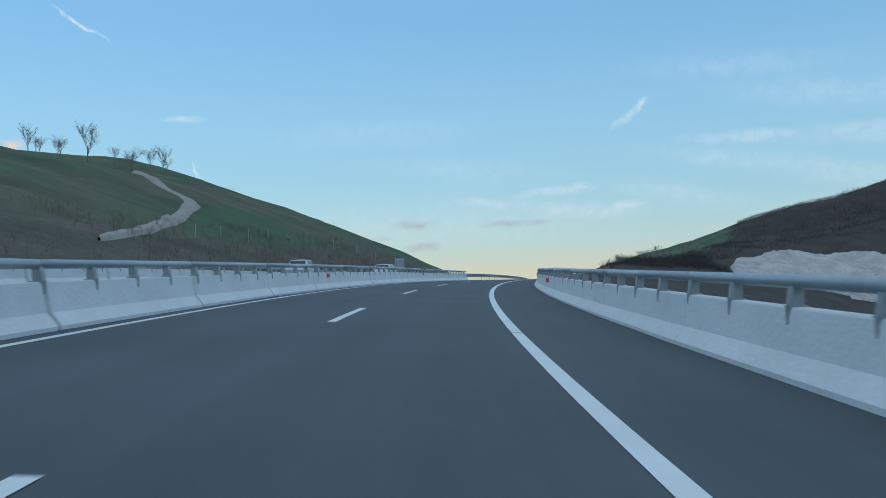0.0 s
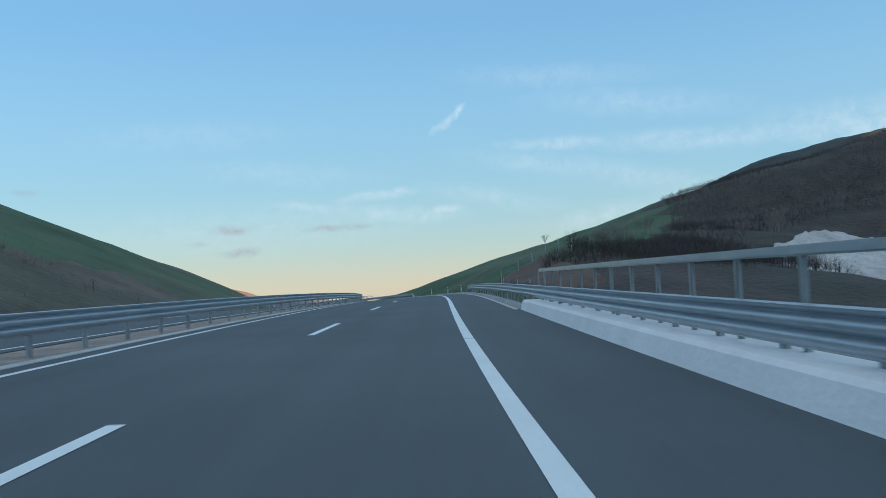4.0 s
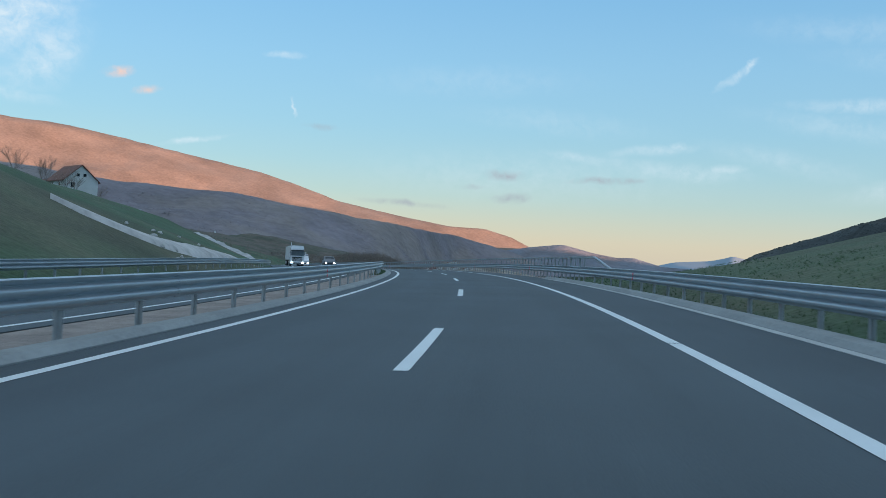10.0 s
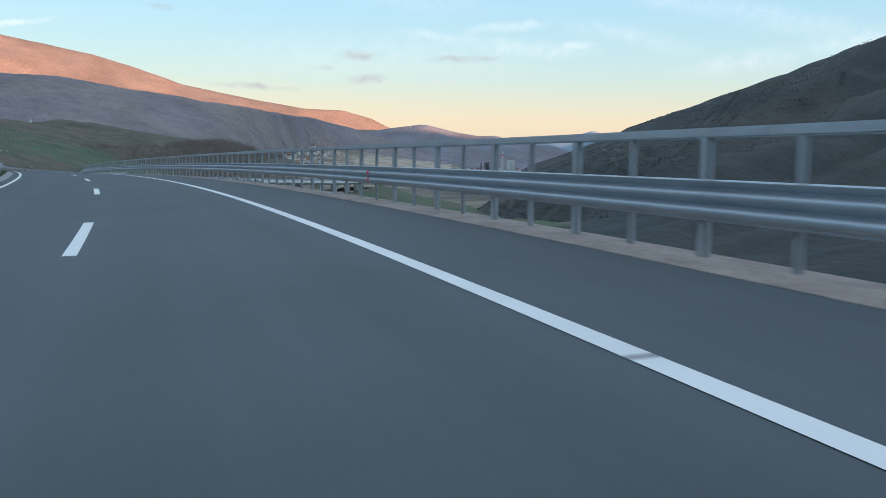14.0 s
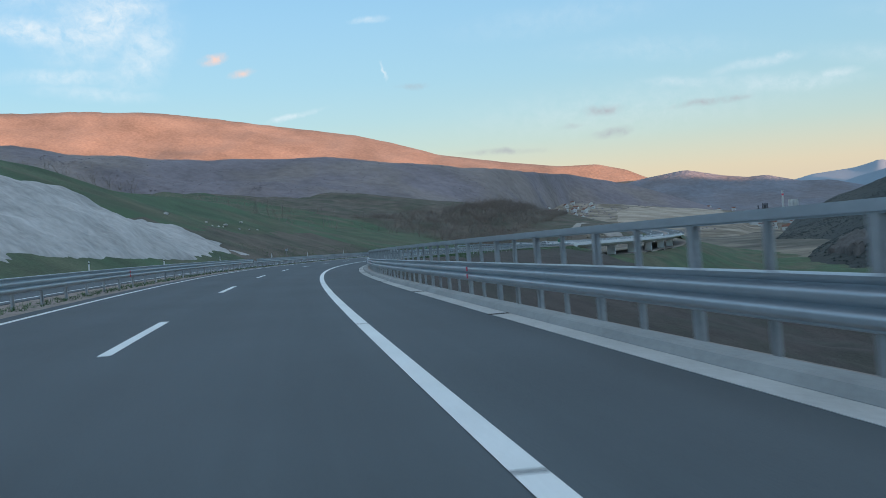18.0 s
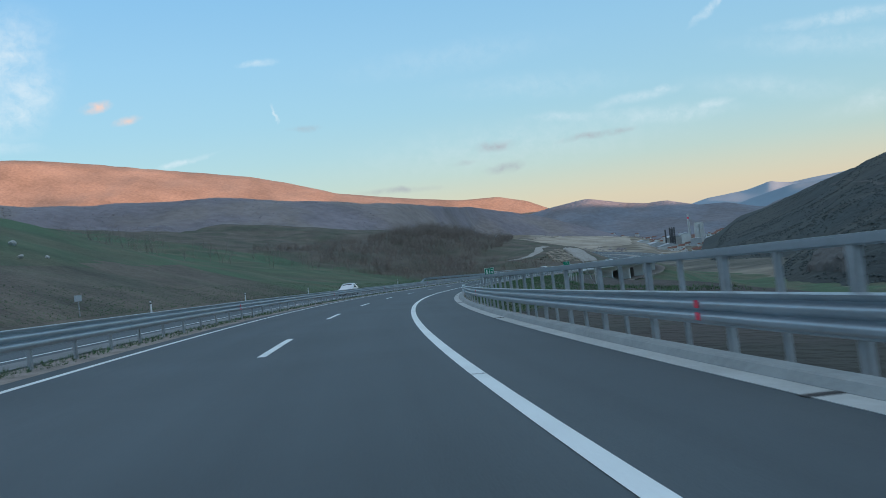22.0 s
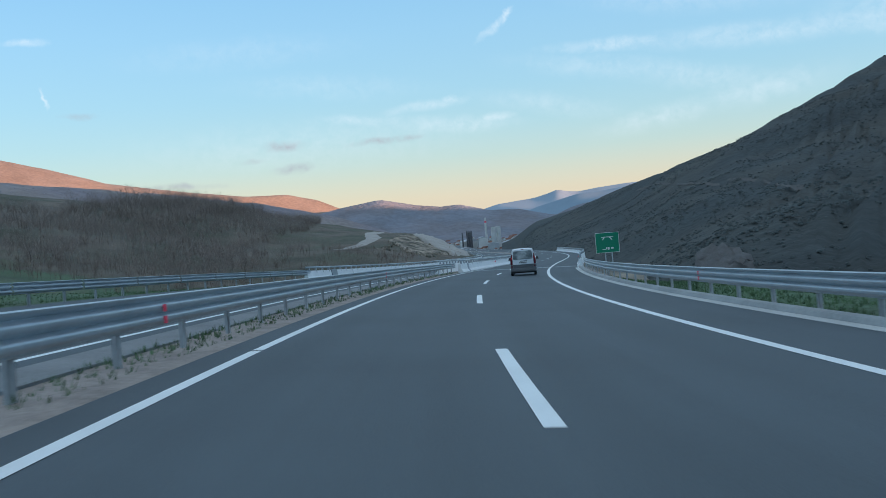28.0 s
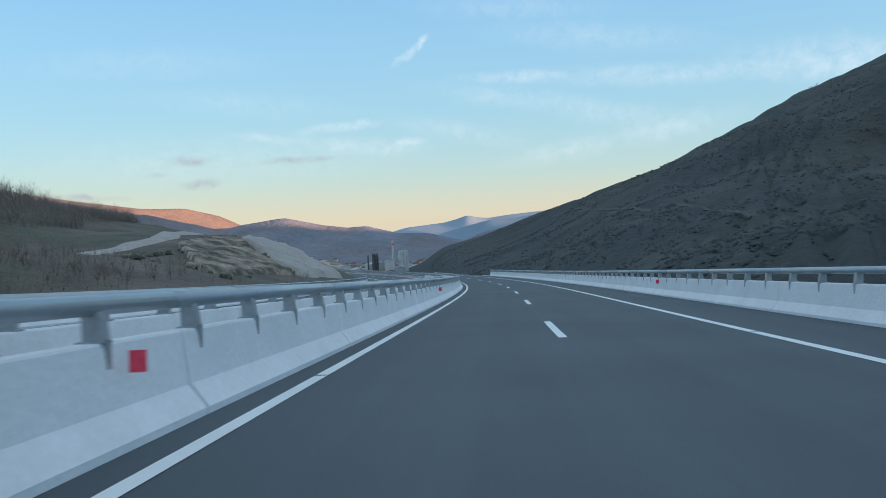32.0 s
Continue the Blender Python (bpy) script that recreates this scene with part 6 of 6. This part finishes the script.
def wheel(root, x, y, r=0.3, w=0.18):
    s = 1 if x > 0 else -1
    tyre = [(r * 0.62, -w / 2), (r * 0.93, -w / 2), (r, -w / 2 + 0.03), (r, w / 2 - 0.03), (r * 0.93, w / 2), (r * 0.62, w / 2)]
    m = Matrix.Translation((x, y, r)) @ Matrix.Rotation(math.pi / 2, 4, "Y")
    wob = part("wheel", round_mesh("wheel", tyre, TYRE, 22), root, m)
    part("rim", round_mesh("rim", [(r * 0.66, s * w * 0.49), (r * 0.64, s * w * 0.53), (r * 0.58, s * w * 0.54), (r * 0.55, s * w * 0.46)], RIM, 20), wob)
    part("brake_disc", round_mesh("brake_disc", [(r * 0.56, s * w * 0.44), (r * 0.1, s * w * 0.44), (0.0, s * w * 0.44)], BUMPER, 16), wob)
    part("hub_cap", round_mesh("hub_cap", [(r * 0.2, s * w * 0.47), (r * 0.18, s * w * 0.55), (0.0, s * w * 0.56)], RIM, 12), wob)
    for k in range(5):
        part("spoke", boxes("spoke", [(-0.14 * r, 0.14 * r, r * 0.15, r * 0.58, s * w * 0.51 - 0.012, s * w * 0.51 + 0.012)], RIM), wob, Matrix.Rotation(2 * math.pi * k / 5, 4, "Z"))


# the white van, tail at y = 0
van = tagged(new("van"), "small white panel van with grey bumper and lit tail lamps", "van")
VAN = [(-0.02, 0.42, 0.95, 1.72, 0.81, 0.69), (0.06, 0.30, 0.97, 1.78, 0.83, 0.70), (0.5, 0.26, 0.98, 1.80, 0.84, 0.69), (1.6, 0.24, 0.98, 1.81, 0.84, 0.68), (2.35, 0.24, 0.98, 1.77, 0.84, 0.66), (2.75, 0.24, 0.98, 1.58, 0.83, 0.63),
       (3.15, 0.24, 0.97, 1.24, 0.82, 0.68), (3.35, 0.24, 0.93, 1.05, 0.81, 0.72), (3.75, 0.25, 0.80, 0.92, 0.78, 0.68), (3.98, 0.30, 0.66, 0.74, 0.68, 0.56), (4.03, 0.36, 0.58, 0.64, 0.6, 0.5)]
part("body", loft("body", VAN, WHITE_CAR), van)
part("rear_window", plate("rear_window", rounded(-0.65, 0.65, 1.06, 1.63, 0.10, 0.025), -0.04, 0.05, MISTED, 0.02), van, None, "misted dark rear window")
line = [(-0.845, 0.26), (-0.845, 0.12), (-0.83, 0.0), (-0.79, -0.07), (-0.72, -0.11), (-0.665, -0.125), (-0.655, -0.127), (-0.3, -0.145), (0.0, -0.15)]
line += [(-x, y) for x, y in reversed(line[:-1])]
bv = []
for x, y in line:
    top = 0.74 if abs(x) > 0.66 else 0.51
    for inset, z in ((0.12, 0.25), (0.02, 0.26), (0.0, 0.31), (0.0, 0.40), (0.012, 0.42), (0.012, top - 0.05), (0.03, top - 0.01), (0.16, top)):
        bv.append((x * (1 - inset * 0.5), y + inset * (0.9 if abs(x) < 0.8 else 0.3), z))
bumper_mesh = mesh_of("bumper", bv, [(i * 8 + j, (i + 1) * 8 + j, (i + 1) * 8 + j + 1, i * 8 + j + 1) for i in range(len(line) - 1) for j in range(7)], BUMPER, True)
bump = part("bumper", bumper_mesh, van, None, "scuffed grey plastic bumper wrapped round the corners")
part("fuel_cap", round_mesh("fuel_cap", [(0.075, 0.0), (0.07, 0.012), (0.05, 0.014), (0.045, 0.008), (0.0, 0.008)], BUMPER, 16), van, Matrix.Translation((-0.842, 0.27, 0.86)) @ Matrix.Rotation(-math.pi / 2, 4, "Y"))
part("tailgate_panel", plate("tailgate_panel", rounded(-0.66, 0.66, 0.50, 0.74, 0.03), -0.05, 0.02, BUMPER), van, None, "grey lower tailgate")
part("handle", boxes("handle", [(-0.18, 0.26, -0.06, -0.03, 0.935, 0.985)], BUMPER), van)
numplate = part("number_plate", boxes("number_plate", [(-0.27, 0.27, -0.07, -0.05, 0.80, 0.925)], WHITE_SIGN), van)
part("bar", boxes("bar", [(-0.25, -0.20, -0.073, -0.07, 0.815, 0.91), (-0.17, 0.23, -0.073, -0.07, 0.835, 0.895)], BUMPER), numplate)
for s in (-1, 1):
    lv = []
    for z in (0.74, 0.76, 0.98, 1.15, 1.30, 1.39, 1.42):
        flank = float(np.interp(z, [0.98, 1.66], [0.843, 0.722]))
        deep = float(np.interp(z, [0.74, 0.98, 1.3, 1.42], [0.13, 0.12, 0.07, 0.02]))
        lv += [(s * x, y, z) for x, y in ((flank - 0.03, deep), (flank, deep - 0.01), (flank, 0.02), (flank - 0.012, -0.02), (flank - 0.04, -0.045), (0.705, -0.052), (0.700, -0.045), (0.700, 0.06))]
    lf = [(a * 8 + b, a * 8 + (b + 1) % 8, (a + 1) * 8 + (b + 1) % 8, (a + 1) * 8 + b) for a in range(6) for b in range(8)] + [tuple(range(8)), tuple(range(55, 47, -1))]
    lamp = part("tail_lamp", mesh_of("tail_lamp", lv, lf, LAMP_RED), van, None, "tall dark red lamp wrapped round the corner")
    part("tailgate_seam", boxes("tailgate_seam", [(s * 0.694 - 0.004, s * 0.694 + 0.004, -0.034, 0.0, 0.74, 1.70)], DARK), van)
    part("roof_groove", side_pane("roof_groove", [(1.25, 1.655, 0.712), (1.85, 1.645, 0.712), (1.85, 1.657, 0.709), (1.25, 1.667, 0.709)], s, DARK), van)
    part("roof_groove", side_pane("roof_groove", [(0.70, 1.655, 0.716), (1.12, 1.655, 0.714), (1.12, 1.667, 0.711), (0.70, 1.667, 0.713)], s, DARK), van)
    part("rear_handle", side_pane("rear_handle", [(1.74, 0.86, 0.843), (1.83, 0.86, 0.843), (1.84, 0.94, 0.843), (1.82, 0.99, 0.843), (1.75, 0.99, 0.843), (1.73, 0.94, 0.843)], s, DARK), van)
    part("bulb", round_mesh("bulb", [(0.024, 0.0), (0.015, 0.012)], TAIL_GLOW, 10), lamp, Matrix.Translation((s * 0.745, -0.05, 1.16)) @ Matrix.Rotation(math.pi / 2, 4, "X"))
    part("fog_lamp", boxes("fog_lamp", [(s * 0.76 - 0.04, s * 0.76 + 0.04, -0.115, -0.04, 0.58, 0.67)], LAMP_RED), van)
    part("side_window", side_pane("side_window", [(2.0, 1.02, 0.842), (2.86, 1.04, 0.835), (2.62, 1.42, 0.745), (2.35, 1.58, 0.725), (2.0, 1.60, 0.725)], s, SIDEGLASS, 0.005), van)
    part("door_panel", side_pane("door_panel", [(1.15, 1.04, 0.836), (1.86, 1.04, 0.836), (1.86, 1.55, 0.741), (1.15, 1.55, 0.741)], s, CARGLASS if s < 0 else WHITE_CAR, 0.004), van)
    part("rub_strip", side_pane("rub_strip", [(0.95, 0.52, 0.84), (2.75, 0.50, 0.84), (2.75, 0.64, 0.84), (0.95, 0.66, 0.84)], s, BUMPER), van)
    part("sill", side_pane("sill", [(0.9, 0.24, 0.80), (2.9, 0.24, 0.80), (2.9, 0.33, 0.82), (0.9, 0.33, 0.82)], s, BUMPER), van)
    part("door_handle", side_pane("door_handle", [(1.97, 0.88, 0.843), (2.06, 0.88, 0.843), (2.07, 0.93, 0.843), (2.05, 0.98, 0.843), (1.98, 0.98, 0.843), (1.96, 0.93, 0.843)], s, DARK), van)
    part("slide_rail", side_pane("slide_rail", [(0.36, 0.955, 0.843), (1.08, 0.955, 0.843), (1.08, 1.03, 0.832), (0.36, 1.03, 0.832)], s, DARK), van)
    part("mirror", boxes("mirror", [(s * 0.94 - 0.11, s * 0.94 + 0.11, 2.70, 2.86, 1.02, 1.20, 0.06)], DARK), van)
    part("wheel_arch", side_pane("wheel_arch", [(0.6 + 0.37 * math.cos(a), 0.30 + 0.37 * math.sin(a), 0.842) for a in np.linspace(0, math.pi, 11)], s, DARK), van)
    part("wheel_arch", side_pane("wheel_arch", [(3.2 + 0.37 * math.cos(a), 0.30 + 0.37 * math.sin(a), 0.825) for a in np.linspace(0, math.pi, 11)], s, DARK), van)
    wheel(van, s * 0.77, 0.6)
    wheel(van, s * 0.77, 3.2)
part("brake_lamp", boxes("brake_lamp", [(-0.09, 0.09, -0.025, 0.03, 1.69, 1.725)], LAMP_RED), van)
part("wiper", boxes("wiper", [(-0.02, 0.34, -0.075, -0.06, 1.09, 1.11)], DARK), van, Matrix.Translation((0, 0, 0)) @ Matrix.Rotation(-0.18, 4, "Y"))
part("windscreen", plate("windscreen", rounded(-0.66, 0.66, 1.02, 1.62, 0.08, 0.06), 3.24, 3.27, CARGLASS, -0.66), van)
part("underside", boxes("underside", [(-0.72, 0.72, 0.1, 3.8, 0.17, 0.30)], DARK), van)
van.matrix_basis = seat(832.9, 1.70) @ Matrix.Diagonal((1.03, 1.0, 1.04, 1.0))


def oncoming_car(u, l, rows, paint, label, lit, rear_y, category="car"):
    """A car that comes the other way: its nose is at y = 0 and points to -y."""
    root = tagged(new("car"), label, category, "oncoming cars")
    part("body", loft("body", rows, paint), root)
    long = rows[-1][0]
    cab = [r for r in rows if r[3] - r[2] > 0.3]
    y0, y1 = cab[0][0], cab[-1][0]
    roof, belt, hw, hr = cab[1][3], cab[1][2], cab[1][4], cab[1][5]
    part("windscreen", plate("windscreen", rounded(-hr + 0.04, hr - 0.04, belt + 0.04, roof - 0.10, 0.06, 0.05), y0 - 0.42, y0 - 0.38, CARGLASS, 0.40), root)
    for s in (-1, 1):
        part("side_window", side_pane("side_window", [(y0 + 0.05, belt + 0.03, hw), (y1 - 0.1, belt + 0.03, hw), (y1 - 0.35, roof - 0.14, hr + 0.045), (y0 + 0.35, roof - 0.14, hr + 0.045)], s, CARGLASS), root)
        lamp = part("headlamp", boxes("headlamp", [(s * 0.62 - 0.14, s * 0.62 + 0.14, -0.02, 0.12, 0.60, 0.74, 0.02)], HEAD_GLOW if lit else WHITE_SIGN), root)
        part("mirror", boxes("mirror", [(s * (hw + 0.09) - 0.09, s * (hw + 0.09) + 0.09, y0 - 0.15, y0 - 0.05, belt, belt + 0.14, 0.02)], DARK), root)
        for y in (0.75, rear_y):
            wheel(root, s * (hw - 0.1), y, 0.33, 0.2)
            part("wheel_arch", side_pane("wheel_arch", [(y + 0.40 * math.cos(a), 0.33 + 0.40 * math.sin(a), hw) for a in np.linspace(0, math.pi, 9)], s, DARK), root)
    part("grille", boxes("grille", [(-0.42, 0.42, -0.03, 0.06, 0.45, 0.66, 0.01)], DARK), root)
    part("bumper", plate("bumper", rounded(-hw + 0.04, hw - 0.04, 0.22, 0.42, 0.06), -0.05, 0.3, paint), root)
    root.matrix_basis = seat(u, l)
    return root


SUV = [(0.0, 0.30, 0.78, 0.84, 0.78, 0.70), (0.15, 0.26, 0.92, 0.98, 0.88, 0.80), (1.15, 0.25, 1.02, 1.08, 0.91, 0.82), (1.75, 0.25, 1.06, 1.50, 0.92, 0.74), (2.1, 0.25, 1.06, 1.70, 0.92, 0.72), (3.9, 0.25, 1.08, 1.70, 0.92, 0.72), (4.45, 0.28, 1.06, 1.50, 0.90, 0.74), (4.6, 0.34, 1.0, 1.05, 0.85, 0.76)]
PICKUP = [(0.0, 0.35, 0.85, 0.92, 0.80, 0.72), (0.15, 0.3, 1.0, 1.06, 0.9, 0.82), (1.2, 0.3, 1.08, 1.14, 0.92, 0.84), (1.8, 0.3, 1.1, 1.55, 0.92, 0.74), (2.15, 0.3, 1.1, 1.76, 0.92, 0.72), (3.2, 0.3, 1.1, 1.76, 0.92, 0.72), (3.45, 0.3, 1.1, 1.45, 0.92, 0.76), (3.6, 0.3, 1.1, 1.14, 0.92, 0.88), (5.2, 0.34, 1.1, 1.14, 0.92, 0.88)]
SALOON = [(0.0, 0.28, 0.62, 0.68, 0.74, 0.64), (0.15, 0.22, 0.76, 0.82, 0.84, 0.76), (1.1, 0.2, 0.86, 0.92, 0.87, 0.80), (1.8, 0.2, 0.90, 1.28, 0.87, 0.68), (2.2, 0.2, 0.90, 1.43, 0.87, 0.64), (3.2, 0.2, 0.92, 1.43, 0.87, 0.64), (3.8, 0.2, 0.92, 1.20, 0.87, 0.68), (4.1, 0.22, 0.92, 0.98, 0.86, 0.76), (4.45, 0.30, 0.88, 0.94, 0.8, 0.7)]
oncoming_car(78, 12.9, SUV, SILVER_CAR, "silver-blue four-wheel-drive car in the oncoming lanes", False, 3.75)
oncoming_car(61, 16.4, PICKUP, SILVER_CAR, "silver pickup truck coming the other way", False, 4.2)
oncoming_car(410, 12.6, SUV, GREY_CAR, "grey car beside an oncoming lorry", True, 3.75)

VAN_TALL = [(0.0, 0.35, 0.95, 1.02, 0.85, 0.78), (0.15, 0.3, 1.1, 1.2, 0.95, 0.86), (0.8, 0.3, 1.25, 1.45, 0.98, 0.9), (1.5, 0.3, 1.3, 2.3, 0.99, 0.86), (2.0, 0.3, 1.3, 2.5, 0.99, 0.86), (5.2, 0.3, 1.3, 2.5, 0.99, 0.86), (5.4, 0.35, 1.3, 2.4, 0.95, 0.82)]
oncoming_car(713, 12.6, SALOON, WHITE_CAR, "white saloon coming the other way past the meadow", False, 3.6)
oncoming_car(454, 12.6, VAN_TALL, WHITE_CAR, "tall white van coming round the bend", True, 4.4, "van")

LORRY_GLASS = material("pale_windscreen_glass", (0.17, 0.20, 0.215), 0.12, 0, 1.0, 0.2, 3.0, 0.0)
truck = tagged(new("lorry"), "white lorry with lit headlamps coming the other way", "lorry")
v, f = [], []
box(v, f, -1.22, 1.22, 0.0, 2.0, 0.55, 3.0, 0.10)
part("cab", mesh_of("cab", v, f, WHITE_CAR), truck)
part("wind_deflector", boxes("wind_deflector", [(-1.16, 1.16, 0.35, 1.9, 2.95, 3.55, 0.18)], WHITE_CAR), truck)
part("windscreen", plate("windscreen", rounded(-1.1, 1.1, 1.80, 2.66, 0.10, 0.04), -0.03, 0.04, LORRY_GLASS), truck)
part("sun_visor", boxes("sun_visor", [(-1.1, 1.1, -0.22, 0.02, 2.62, 2.78, 0.03)], DARK), truck)
part("exhaust_pipe", boxes("exhaust_pipe", [(-1.02, -0.92, 2.1, 2.22, 1.0, 4.1, 0.02)], WHITE_CAR), truck)
grille = part("grille", boxes("grille", [(-0.85, 0.85, -0.02, 0.06, 0.85, 1.58)], DARK), truck)
for z in (0.98, 1.16, 1.34):
    part("grille_bar", boxes("grille_bar", [(-0.83, 0.83, -0.05, -0.02, z - 0.025, z + 0.025)], WHITE_CAR), grille)
part("badge_panel", boxes("badge_panel", [(-0.9, 0.9, -0.045, 0.02, 1.60, 1.74, 0.01)], WHITE_CAR), truck)
part("bumper", boxes("bumper", [(-1.2, 1.2, -0.10, 0.3, 0.35, 0.78, 0.05)], WHITE_CAR), truck)
part("air_intake", boxes("air_intake", [(-0.65, 0.65, -0.115, -0.09, 0.42, 0.60)], DARK), truck)
part("trailer", boxes("trailer", [(-1.22, 1.22, 2.4, 13.5, 1.1, 3.5, 0.03)], PLASTER), truck)
for s in (-1, 1):
    part("headlamp", boxes("headlamp", [(s * 0.97 - 0.15, s * 0.97 + 0.15, -0.13, -0.09, 0.52, 0.68)], HEAD_GLOW), truck)
    part("mirror", boxes("mirror", [(s * 1.42 - 0.1, s * 1.42 + 0.1, 0.1, 0.25, 1.75, 2.45, 0.04)], WHITE_CAR), truck)
    part("mirror_arm", boxes("mirror_arm", [(s * 1.26 - 0.08, s * 1.26 + 0.08, 0.15, 0.20, 2.30, 2.35)], DARK), truck)
    part("side_window", side_pane("side_window", [(0.35, 1.75, 1.222), (1.15, 1.75, 1.222), (1.15, 2.55, 1.222), (0.45, 2.55, 1.222)], s, CARGLASS, 0.004), truck)
    for y in (1.1, 3.6, 9.5, 10.9, 12.3):
        wheel(truck, s * 1.05, y, 0.5, 0.3)
truck.matrix_basis = seat(428, 16.6)
